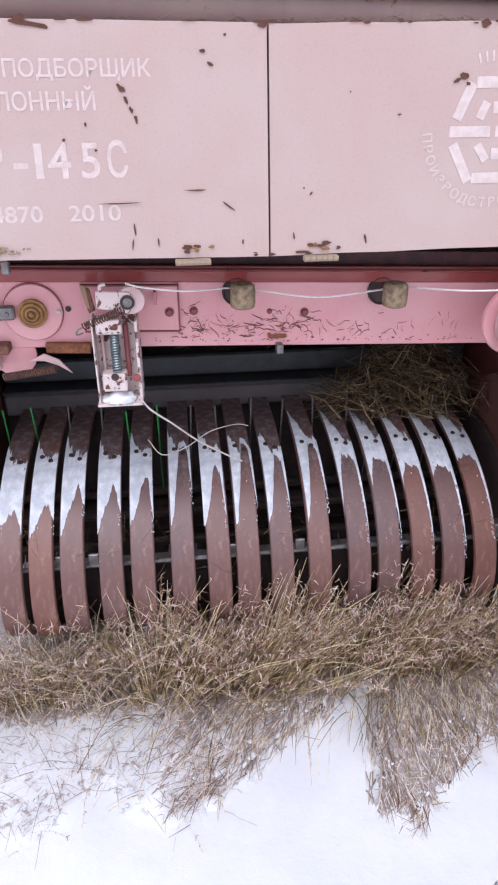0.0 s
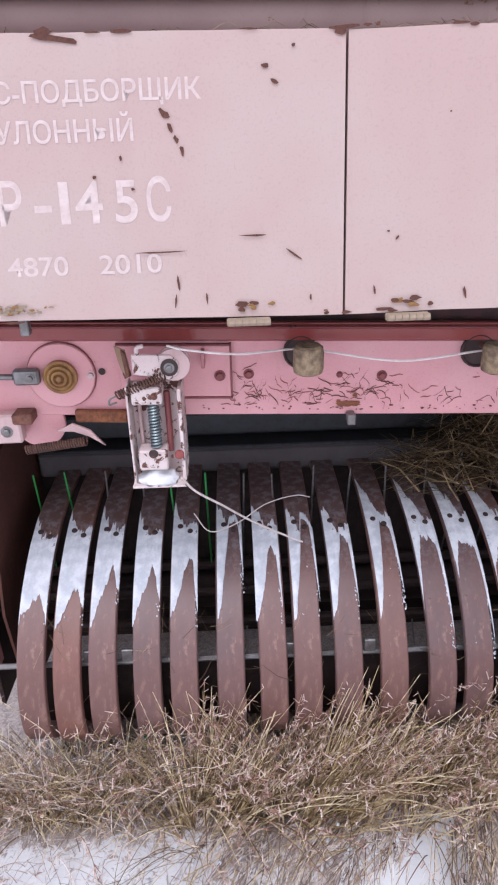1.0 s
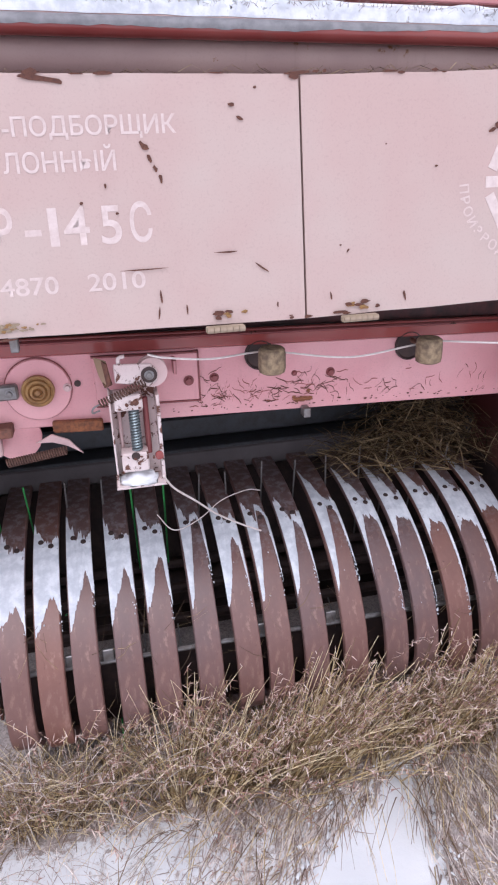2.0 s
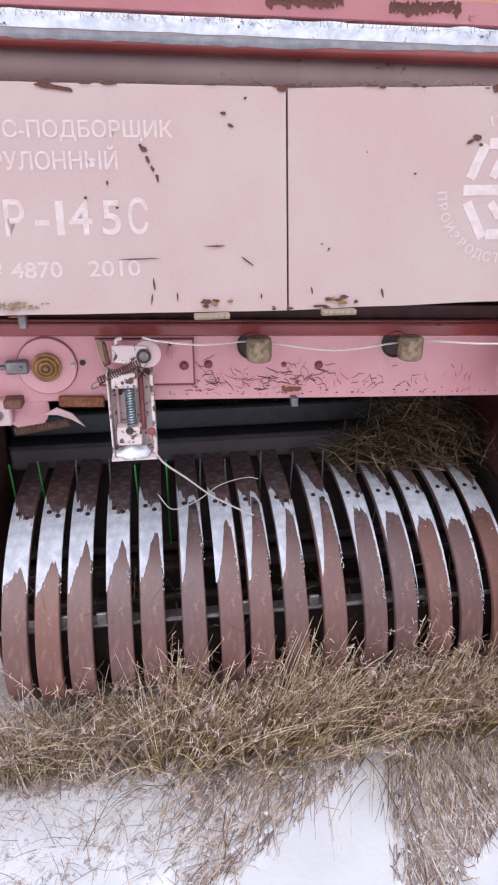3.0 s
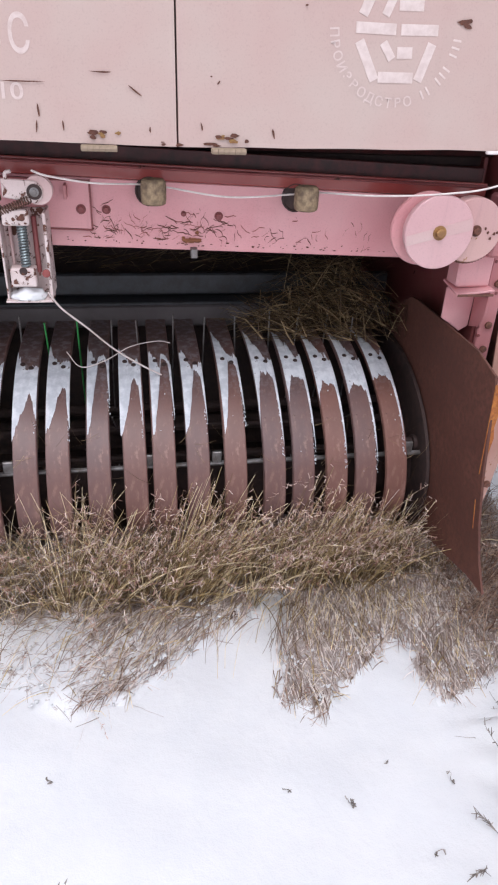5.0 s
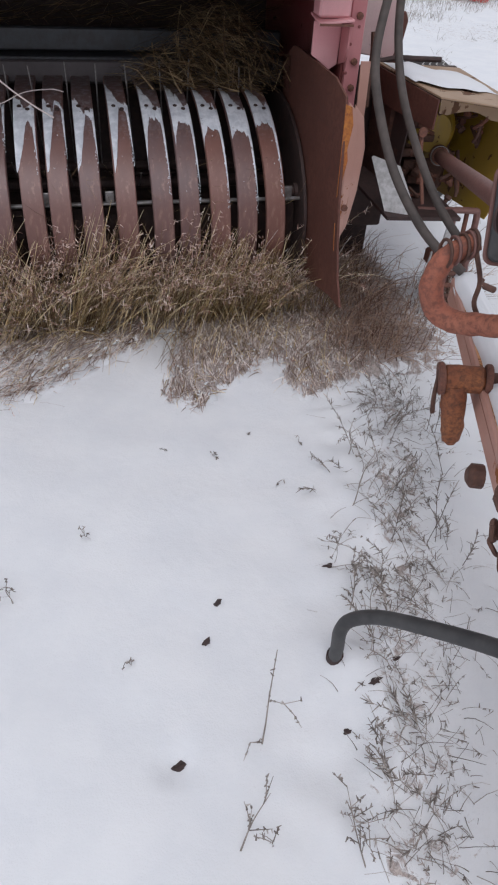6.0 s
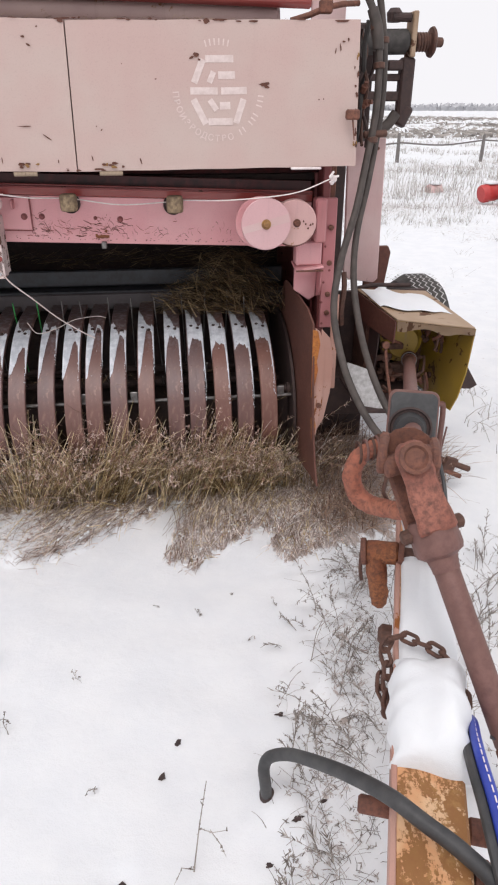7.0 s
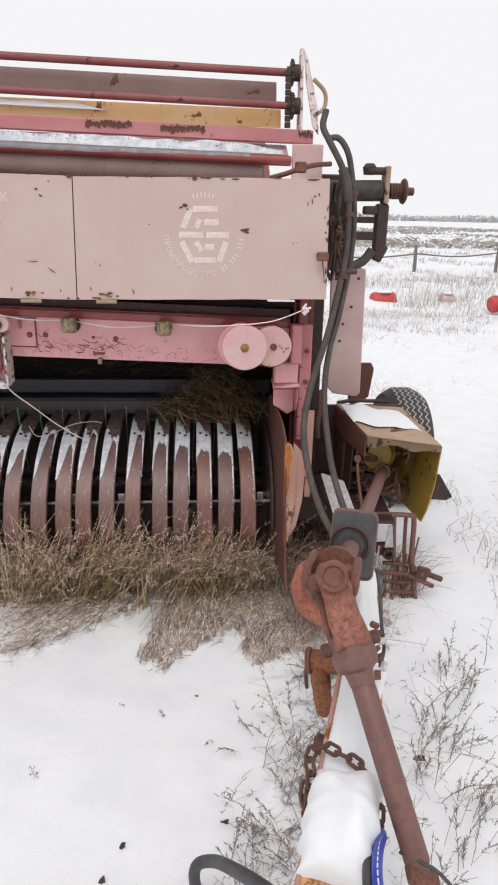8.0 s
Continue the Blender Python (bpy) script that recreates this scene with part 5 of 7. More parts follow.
for v in bm.verts:
    v.co = Vector((-0.098 + v.co.x * 0.043 * (1 + 0.4 * noise.noise(v.co * 1.7)), 1.606 + v.co.y * 0.026 * (1 + 0.5 * noise.noise(v.co * 2.1 + Vector((4, 0, 0)))), 0.897 + max(0.0, v.co.z) * 0.020 * (1 + 0.9 * noise.noise(v.co * 2.5))))
tagged(put(bm, "snow_cap", SNOW), "handful of snow in the tensioner's foot", "snow")

# disc with a brass boss, clevis and rod
disc = part("dial_plate", lathe((-0.284, 1.699, 1.088), FRONT, [(0, 0.066), (0.006, 0.066), (0.008, 0.064)], 36), PINK, baler, "round pink plate with a brass-coloured boss")
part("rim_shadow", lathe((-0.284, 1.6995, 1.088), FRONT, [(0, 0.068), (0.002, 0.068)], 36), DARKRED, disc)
part("boss", lathe((-0.284, 1.691, 1.088), FRONT, [(0, 0.033), (0.010, 0.033), (0.012, 0.029), (0.010, 0.026), (0.014, 0.024), (0.016, 0.020), (0.013, 0.017), (0.018, 0.015), (0.020, 0.011), (0.016, 0.008), (0.021, 0.005), (0.022, 0.002)], 28), BRASS, disc, "dirty brass boss")
bolt((-0.226, 1.691, 1.088), FRONT, 0.006, "bolt", disc, PALE)
part("hole", lathe((-0.205, 1.6985, 1.092), FRONT, [(0, 0.007), (0.0008, 0.007)], 12), DARK, disc)
clevis = part("clevis", box((-0.372, 1.672, 1.077), (-0.322, 1.690, 1.109), 0.004), STEEL, disc)
bolt((-0.338, 1.672, 1.092), FRONT, 0.006, "bolt", clevis)
part("pull_rod", rod((-0.372, 1.68, 1.093), (-0.75, 1.68, 1.112), 0.006), STEEL, disc)
# lower lever with a long spring, below the beam
low = part("lever_disc", lathe((-0.345, 1.712, 0.985), FRONT, [(0, 0.052), (0.008, 0.052), (0.010, 0.049)], 28), PINK, baler, "pink lever plate hung under the beam")
part("lug", box((-0.43, 1.665, 0.958), (-0.372, 1.695, 1.020), 0.004), PALE, low)
bolt((-0.40, 1.665, 0.985), FRONT, 0.008, "bolt", low)
part("block", box((-0.385, 1.660, 1.000), (-0.345, 1.70, 1.022), 0.003), DEEPRUST, low)
part("tension_spring", coil((-0.365, 1.655, 0.948), (-0.244, 1.655, 0.963), 0.008, 0.0022, 24), CHAIN, low)
part("arm", slab([(-0.304, 1.668, 0.980), (-0.270, 1.668, 0.996), (-0.237, 1.668, 0.980), (-0.210, 1.668, 0.945), (-0.240, 1.668, 0.966), (-0.270, 1.668, 0.978)], (0, 0.006, 0), 0.001), PALE, low)
part("rust_strip", box((-0.267, 1.685, 0.988), (-0.163, 1.699, 1.014), 0.003, -0.05), RUST, beam)

# two drive discs at the beam's end
d1 = part("drive_disc", lathe((0.841, 1.558, 1.064), FRONT, [(0, 0.076), (0.024, 0.076), (0.026, 0.083), (0.033, 0.084), (0.0355, 0.082)], 44), DISC, baler, "large pink drive disc with a pale scratched band")
bolt((0.841, 1.5225, 1.064), FRONT, 0.011, "bolt", d1, BRASS)
part("worn_band", slab([(0.761, 1.5215, 1.056), (0.765, 1.5215, 1.034), (0.921, 1.5215, 1.071), (0.915, 1.5215, 1.097)], (0, 0.0006, 0), 0.0), PALE, d1)
part("spindle", rod((0.841, 1.70, 1.064), (0.841, 1.55, 1.064), 0.02), DEEPRUST, d1)
part("back_disc", lathe((0.828, 1.585, 1.062), FRONT, [(0, 0.084), (0.008, 0.086), (0.014, 0.084)], 44), PINK, d1)
d2 = part("drive_disc", lathe((0.945, 1.595, 1.061), FRONT, [(0, 0.076), (0.03, 0.076), (0.034, 0.073)], 40), STAINED, baler, "pink drive disc with rust at its rim")
bolt((0.952, 1.561, 1.061), FRONT, 0.009, "bolt", d2, DEEPRUST)
for i in range(5):
    part("rust_spot", flake((0.975 + 0.008 * i, 1.5595, 1.063 + random.gauss(0, 0.006)), (1, 0, 0), (0, 0, 1), FRONT, (0.004, 0.005), 500 + i), CHIP, d2)
for t in range(26):
    a = radians(200 + 140 * t / 25)
    part("tooth", box((0.945 + 0.078 * math.cos(a) - 0.003, 1.572, 1.061 + 0.078 * math.sin(a) - 0.003), (0.945 + 0.078 * math.cos(a) + 0.003, 1.588, 1.061 + 0.078 * math.sin(a) + 0.003), 0.0), DEEPRUST, d2)
part("spindle", rod((0.945, 1.70, 1.061), (0.945, 1.59, 1.061), 0.02), DEEPRUST, d2)
# end bracket and post under and behind them
post = part("end_post", box((1.062, 1.67, 0.28), (1.090, 1.76, 1.235), 0.004), DARKRED, baler, "upright dull red end post")
part("bracket", box((1.025, 1.60, 0.985), (1.066, 1.66, 1.135), 0.006), DULLPINK, post)
foot = part("gusset", box((0.968, 1.635, 0.90), (1.062, 1.70, 0.985), 0.006), PINK, post)
part("gusset_lip", slab([(0.962, 1.61, 0.885), (1.066, 1.61, 0.895), (1.066, 1.70, 0.900), (0.962, 1.70, 0.900)], (0, 0, 0.006), 0.001), PINK, post)
part("gusset_foot", slab([(0.972, 1.688, 0.885), (1.058, 1.688, 0.89), (1.055, 1.688, 0.775), (1.03, 1.688, 0.76), (0.972, 1.688, 0.80)], (0, 0.008, 0), 0.002), PINK, post)
part("gusset_side", slab([(1.056, 1.615, 0.893), (1.056, 1.687, 0.893), (1.056, 1.687, 0.775), (1.056, 1.640, 0.790), (1.056, 1.618, 0.83)], (0.006, 0, 0), 0.001), DULLPINK, post)
part("lip_rust", box((0.964, 1.6075, 0.884), (1.064, 1.6095, 0.890), 0.0), DEEPRUST, post)
part("post_plate", box((1.068, 1.652, 0.66), (1.114, 1.668, 1.13), 0.003), DULLPINK, post, "dull pink plate with bolt heads")
for z in (0.72, 0.79, 0.905, 1.03):
    part("bolt_head", lathe((1.094, 1.651, z), FRONT, [(0, 0.010), (0.006, 0.010), (0.008, 0.006)], 8), DEEPRUST, post)
for i in range(6):
    bolt((1.076 + random.gauss(0, 0.006), 1.655, 0.62 + 0.07 * i + random.gauss(0, 0.012)), FRONT, 0.0048, "bolt", post, DARKRED)
part("hanging_strap", slab([(1.098, 1.60, 0.80), (1.128, 1.60, 0.80), (1.118, 1.55, 0.45), (1.095, 1.55, 0.45)], (0, 0.006, 0), 0.001), FLANGE, post)
part("end_post", box((-0.62, 1.72, 0.28), (-0.575, 1.80, 1.20), 0.004), PINK, baler, "upright pink end post")

# twine along the beam
twine = put(tube([(-0.062, 1.58, 1.175), (-0.03, 1.59, 1.163), (0.06, 1.60, 1.149), (0.155, 1.640, 1.142), (0.191, 1.647, 1.139), (0.225, 1.640, 1.136), (0.36, 1.61, 1.122), (0.505, 1.642, 1.124), (0.541, 1.648, 1.126), (0.575, 1.64, 1.130), (0.70, 1.56, 1.137), (0.841, 1.522, 1.150), (0.95, 1.52, 1.166), (1.06, 1.535, 1.205)], 0.0023, 6, 6), "twine", TWINE)
tagged(twine, "white baler twine strung along the cross beam", "twine")
bm = bmesh.new()
for i in range(9):
    join(bm, tube([(1.06, 1.535, 1.205), (1.063 + random.gauss(0, 0.006), 1.525, 1.207 + random.gauss(0, 0.009)), (1.06 + random.gauss(0, 0.009), 1.53, 1.203 + random.gauss(0, 0.011))], 0.004, 5, 4))
tagged(put(bm, "twine_knot", WHITE), "frayed white knot of twine", "twine")
loose = put(tube([(-0.053, 1.57, 0.918), (-0.03, 1.60, 0.87), (0.02, 1.66, 0.80), (0.08, 1.74, 0.71), (0.15, 1.79, 0.640), (0.205, 1.81, 0.600)], 0.0024, 6, 6), "loose_twine", TWINE)
tagged(loose, "loose end of white twine hanging over the pickup", "twine")
loose = put(tube([(-0.06, 1.88, 0.65), (-0.02, 1.85, 0.614), (0.05, 1.87, 0.625), (0.12, 1.92, 0.645), (0.20, 1.96, 0.645), (0.24, 1.96, 0.638)], 0.0016, 6, 6), "loose_twine", TWINE)
tagged(loose, "thin grey twine fallen across the pickup strips", "twine")

# throat: scraper bars; walls, roof and roller coloured near-black for the shade inside
part("scraper_bar", box((-0.52, 2.23, 0.703), (1.02, 2.26, 0.775), 0.006), SLATE, baler, "blue-grey steel scraper bar")
part("scraper_bar", box((-0.52, 2.165, 0.615), (1.02, 2.21, 0.690), 0.008), DUSTED, baler, "dark steel scraper bar dusted with snow")
part("lip", box((-0.52, 2.165, 0.688), (1.02, 2.25, 0.700), 0.003), SLATE, baler)
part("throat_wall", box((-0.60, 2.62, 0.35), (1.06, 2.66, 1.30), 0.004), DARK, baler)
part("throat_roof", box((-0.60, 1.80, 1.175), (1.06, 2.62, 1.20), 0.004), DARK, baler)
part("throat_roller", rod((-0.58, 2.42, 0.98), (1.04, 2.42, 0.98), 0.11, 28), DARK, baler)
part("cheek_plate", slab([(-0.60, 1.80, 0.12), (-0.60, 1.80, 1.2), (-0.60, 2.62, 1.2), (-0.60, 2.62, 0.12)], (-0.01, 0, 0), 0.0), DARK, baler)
part("cheek_plate", slab([(1.055, 1.78, 0.12), (1.055, 1.78, 1.2), (1.055, 2.62, 1.2), (1.055, 2.62, 0.12)], (0.01, 0, 0), 0.0), DARKRED, baler)

# ---- pickup: drum, strips, tines ----
CY, CZ, RY, RZ = 2.06, 0.28, 0.49, 0.36
pickup = part("pickup_drum", rod((-0.56, CY, CZ), (1.0, CY, CZ), 0.055, 20), DARK, baler, "pickup drum with brown guide strips and wire tines")
STRIPS = [-0.433, -0.349, -0.268, -0.171, -0.083, 0.026, 0.115, 0.203, 0.294, 0.403, 0.507, 0.599, 0.690, 0.783, 0.868]
HALF = 0.0325


def strip_mesh():
    prof = [(CY - RY * math.cos(radians(a)), CZ + RZ * math.sin(radians(a)), math.atan2(math.sin(radians(a)) * RY, math.cos(radians(a)) * RZ)) for a in range(0, 91, 5)]
    prof = [(CY - RY + 0.22 * (1 - math.cos(radians(a))), CZ + 0.15 * math.sin(radians(a)), radians(a)) for a in range(-90, 0, 10)] + prof
    prof += [(CY + 0.05, CZ + RZ + 0.001, radians(90)), (CY + 0.11, CZ + RZ + 0.002, radians(90))]
    sect = [(-HALF, -0.013), (-HALF + 0.0015, -0.002), (-HALF + 0.004, 0.0), (HALF - 0.004, 0.0), (HALF - 0.0015, -0.002), (HALF, -0.013), (HALF - 0.003, -0.013), (HALF - 0.005, -0.004), (-HALF + 0.005, -0.004), (-HALF + 0.003, -0.013)]
    bm = bmesh.new()
    loops = []
    for y, z, a in prof:
        n = Vector((0, -math.cos(a), math.sin(a)))
        loops.append([bm.verts.new(Vector((u, y - CY, z - CZ)) + n * w) for u, w in sect])
    m = len(sect)
    for a, b in zip(loops, loops[1:]):
        for i in range(m):
            bm.faces.new((a[i], a[(i + 1) % m], b[(i + 1) % m], b[i]))
    bm.faces.new(loops[0][::-1])
    bm.faces.new(loops[-1])
    bmesh.ops.recalc_face_normals(bm, faces=bm.faces)
    me = bpy.data.meshes.new("strip")
    bm.to_mesh(me)
    bm.free()
    return me


def bolt_mesh():
    bm = lathe((0, 0, 0), (0, 0, 1), [(0, 0.0075), (0.003, 0.007), (0.004, 0.004)], 10)
    me = bpy.data.meshes.new("strip_bolt")
    bm.to_mesh(me)
    bm.free()
    return me


smesh, bmesh_bolt = strip_mesh(), bolt_mesh()
strip_objects = []
for i, x in enumerate(STRIPS):
    o = link(smesh, "strip", (x, CY, CZ), STRIP, pickup, "curved brown guide strip, snow on its top")
    o.rotation_euler = (radians(random.uniform(-0.8, 0.8)), 0, radians(random.uniform(-0.8, 0.8)))
    strip_objects.append(o)
    for u, a in ((-0.013, 68), (0.012, 66)):
        p = (x + u, CY - RY * math.cos(radians(a)), CZ + RZ * math.sin(radians(a)) + 0.001)
        b = link(bmesh_bolt, "strip_bolt", p, DARK, pickup)
        b.rotation_euler = (radians(90 - a), 0, 0)


# angles on the drum, strip by strip: where its snow ends at one edge, at the bare tongue's tip and at the other edge
SNOWLINE = [(37, 45, 40), (35, 48, 44), (36, 54, 49), (35, 53, 45), (37, 56, 42), (35, 70, 52), (35, 59, 42), (34, 69, 43), (34, 62, 41), (34, 67, 45),
            (35, 61, 31), (40, 58, 28), (45, 55, 25), (49, 53, 22), (54, 57, 30)]


def strip_snow(i, x):
    """Snow lying on a strip's shoulder; bare metal rises as a tongue through it."""
    rng = random.Random(700 + i)
    left, peak, right = SNOWLINE[i]
    top = 68 + rng.uniform(-2, 2)
    up = (0.66 if i < 5 else 0.56 if i < 10 else 0.34) + rng.uniform(-0.05, 0.05)
    bend = 1.05 if i < 5 else 1.35 if i < 10 else 0.55
    fall = 0.84 if i < 5 else 0.88
    nu, nv = 44, 16
    bm = bmesh.new()
    grid = []
    for a in range(nu + 1):
        u = a / nu
        if u < up:
            low = left + (peak - left) * (u / up) ** bend
        elif u < fall:
            low = peak - 3.0 * ((u - up) / (fall - up)) ** 2
        else:
            low = peak - 3.0 + (right - peak) * ((u - fall) / (1 - fall)) ** 0.7
        low += 2.2 * noise.noise(Vector((u * 8, i * 3.1, 0))) + 1.2 * noise.noise(Vector((u * 30, i * 3.1, 5)))
        hi = top + 4 * noise.noise(Vector((u * 5, i * 2.3, 8))) + 2.5 * noise.noise(Vector((u * 17, i * 2.3, 2)))
        hi += (20 if i > 8 else 9) * max(0.0, 1 - u / (0.7 if i > 8 else 0.4))
        hi = max(hi, low + 3)
        col = []
        for b in range(nv + 1):
            v = b / nv
            ang = radians(low + (hi - low) * v)
            lift = 0.0006 + 0.0026 * math.sin(math.pi * min(1, max(0, v))) ** 0.5 * (1 + 0.4 * noise.noise(Vector((u * 8, v * 8, i))))
            if a in (0, nu):
                lift *= 0.4
            col.append(bm.verts.new((x - HALF + 0.001 + u * (2 * HALF - 0.002), CY - (RY + lift) * math.cos(ang), CZ + (RZ + lift) * math.sin(ang))))
        grid.append(col)
    for p, q in zip(grid, grid[1:]):
        for b in range(nv):
            bm.faces.new((p[b], q[b], q[b + 1], p[b + 1]))
    for _ in range(60 if i > 8 else 26):
        ang, u = rng.uniform(right - 8, 62), min(0.99, rng.uniform(0.88, 0.985) if rng.random() < 0.93 else rng.uniform(0.3, 0.9))
        e = radians(ang)
        c = Vector((x - HALF + u * 2 * HALF, CY - RY * math.cos(e), CZ + RZ * math.sin(e)))
        made = bmesh.ops.create_icosphere(bm, subdivisions=1, radius=rng.uniform(0.0008, 0.0022))["verts"]
        for v in made:
            v.co = Vector((v.co.x * 0.9, v.co.y * 1.4, v.co.z * 1.4)) + c
    tagged(put(bm, "strip_snow", FROST), "thin snow on a pickup strip's shoulder", "snow", "snow on the strips")


for i, x in enumerate(STRIPS):
    strip_snow(i, x)


def tine_mesh(length):
    bm = tube([(0, 0, 0), (0, -0.003, length * 0.5), (0, 0.004, length)], 0.0026, 6, 4)
    me = bpy.data.meshes.new("tine")
    bm.to_mesh(me)
    bm.free()
    return me


tine = tine_mesh(0.345)
green_tine = tine_mesh(0.345)
green_tine.materials.append(GREEN)
gaps = [STRIPS[0] - 0.05] + [(a + b) / 2 for a, b in zip(STRIPS, STRIPS[1:])]
for row, angle in enumerate((80, 34, -35, 165)):
    for i, g in enumerate(gaps):
        if row == 1 and i % 2:
            continue
        green = (row == 0 and i in (0, 1, 4, 5)) or (row == 1 and i in (2,)) or (row == 2 and i in (3,))
        a = radians(angle + random.uniform(-5, 5))
        r0 = 0.10
        p = (g + random.uniform(-0.012, 0.012), CY - r0 * math.cos(a), CZ + r0 * math.sin(a))
        o = link(green_tine if green else tine, "tine", p, STEEL, pickup, "green-sleeved tine" if green else "", smooth=False)
        o.rotation_euler = (math.pi / 2 - a, random.uniform(-0.06, 0.06), 0)
        if row == 1:
            o.scale = (1, 1, 0.62)
for a in (80, 34, -35, 165):
    c = Vector((0, CY - 0.10 * math.cos(radians(a)), CZ + 0.10 * math.sin(radians(a))))
    part("tine_bar", rod((-0.56, c.y, c.z), (1.0, c.y, c.z), 0.016, 10), DARK, pickup)
part("stay_bar", rod((-0.56, 1.655, 0.388), (0.97, 1.655, 0.388), 0.007, 8), STEEL, pickup)
for x in (0.349, 0.158, -0.308, -0.22, 0.925):
    part("stay_clip", box((x - 0.014, 1.648, 0.393), (x + 0.014, 1.658, 0.428), 0.002), STEEL, pickup)
# Near-black sheet added behind the strips so their gaps read as shade.
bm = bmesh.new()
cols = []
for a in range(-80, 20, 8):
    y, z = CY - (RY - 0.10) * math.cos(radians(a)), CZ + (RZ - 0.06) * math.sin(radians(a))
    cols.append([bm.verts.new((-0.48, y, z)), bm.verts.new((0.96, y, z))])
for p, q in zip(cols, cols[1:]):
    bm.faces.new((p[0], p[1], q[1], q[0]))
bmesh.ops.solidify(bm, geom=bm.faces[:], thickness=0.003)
part("gap_shade_sheet", bm, DARK, pickup)
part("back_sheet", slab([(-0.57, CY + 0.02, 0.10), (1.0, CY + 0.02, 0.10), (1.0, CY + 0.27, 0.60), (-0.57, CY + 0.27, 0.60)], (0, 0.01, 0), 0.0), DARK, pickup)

# brown side shields
side_shape = [(2.20, 0.58), (2.04, 0.62), (2.02, 0.705), (1.985, 0.755), (1.93, 0.783), (1.88, 0.788), (1.49, 0.783), (1.384, 0.757), (1.335, 0.50), (1.30, 0.38), (1.26, 0.29), (1.21, 0.222), (1.30, 0.212), (1.55, 0.150), (1.70, 0.10), (2.20, 0.10)]
sh = part("side_shield", slab([(0.985, y, z) for y, z in side_shape], (0.007, 0, 0), 0.001), BROWN, baler, "rust-brown steel side shield of the pickup")
part("front_flange", slab([(0.9935, 1.376, 0.745), (1.012, 1.378, 0.730), (1.029, 1.380, 0.671), (1.034, 1.378, 0.60), (1.030, 1.372, 0.523), (1.014, 1.350, 0.435), (1.004, 1.335, 0.367), (0.9935, 1.325, 0.352), (0.9935, 1.36, 0.55)], (0.0, 0.006, 0.001), 0.001), FLANGE, sh, "flange with flaking pink and orange paint")
part("back_flange", slab([(1.020, 1.398, 0.735), (1.052, 1.40, 0.700), (1.068, 1.40, 0.62), (1.062, 1.398, 0.50), (1.040, 1.385, 0.40), (1.012, 1.37, 0.36)], (0.0, 0.005, 0.001), 0.001), FLANGE, sh, "pink second flange behind the first")
part("rust_edge", slab([(0.984, 1.372, 0.742), (1.003, 1.372, 0.735), (1.012, 1.370, 0.690), (1.001, 1.362, 0.63), (1.006, 1.360, 0.60), (0.994, 1.352, 0.54), (0.984, 1.350, 0.50)], (0.0, 0.004, 0.0), 0.001), ORANGE, sh, "bright orange rust along the edge")
part("rust_edge", slab([(0.984, 1.338, 0.43), (0.994, 1.340, 0.435), (1.002, 1.334, 0.40), (0.997, 1.325, 0.36), (0.984, 1.318, 0.352)], (0.0, 0.004, 0.0), 0.001), ORANGE, sh)
part("flange_bolt", lathe((1.012, 1.352, 0.47), (0, -1, 0), [(0, 0.01), (0.006, 0.009)], 10), DEEPRUST, sh)
bm = lathe((0.968, 0.0, 0.0), (1, 0, 0), [(0, 0.97), (0.002, 1.0), (0.012, 1.0), (0.013, 0.97)], 64)
for v in bm.verts:
    v.co = Vector((v.co.x, CY + v.co.y * (RY - 0.012), max(0.05, CZ + v.co.z * (RZ - 0.012))))
part("end_plate", bm, DARK, sh, "dark round end plate of the drum")
part("hub", lathe((0.925, 1.70, 0.395), (1, 0, 0), [(0, 0.018), (0.03, 0.018), (0.032, 0.026), (0.043, 0.026)], 18), DARK, sh)
part("side_shield", slab([(-0.53, y, z) for y, z in ((2.20, 0.86), (1.84, 0.80), (1.76, 0.45), (1.80, 0.12), (2.20, 0.10))], (-0.007, 0, 0), 0.0), BROWN, baler, "rust-brown steel side shield of the pickup")

# ---- top of the chamber: rods, plates, side frame ----
def bar(name, y, z, r, x0, x1, material, label, slope=-0.02):
    return part(name, rod((x0, y, z - slope * (0.627 - x0)), (x1, y, z + slope * (x1 - 0.627)), r, 18), material, baler, label)


def top_z(x):
    return -0.02 * (x - 0.627)


bar("belt_roller", 1.915, 1.690, 0.052, -0.70, 0.93, PURPLE, "dull mauve belt roller with a snowy edge")
red_rod = bar("rod", 1.85, 1.735, 0.019, -0.75, 1.03, GLOSSRED, "dark red cross rod with a grey sky sheen laid on its face")
# grey strip laid along the rod as its reflection of the sky, ragged below
bm = bmesh.new()
cols = []
for i in range(121):
    x = -0.75 + 1.62 * i / 120
    z = 1.735 - 0.02 * (x - 0.627)
    low = radians(-4 + 30 * ramp(0.2, 0.87, x) + 14 * noise.noise(Vector((x * 9, 0.0, 2.0))) + 8 * noise.noise(Vector((x * 34, 0.0, 5.0))))
    cols.append([bm.verts.new((x, 1.85 - 0.0196 * math.cos(low + (radians(95) - low) * k / 5), z + 0.0196 * math.sin(low + (radians(95) - low) * k / 5))) for k in range(6)])
for p, q in zip(cols, cols[1:]):
    for k in range(5):
        bm.faces.new((p[k], q[k], q[k + 1], p[k + 1]))
put(bm, "frost_and_sheen", SKYSHEEN, red_rod)
part("shelf", slab([(-0.75, 1.862, 1.757 + top_z(-0.75)), (1.02, 1.862, 1.757 + top_z(1.02)), (1.02, 1.95, 1.800 + top_z(1.02)), (-0.75, 1.95, 1.800 + top_z(-0.75))], (0, 0.004, -0.008), 0.0), PURPLE, baler)
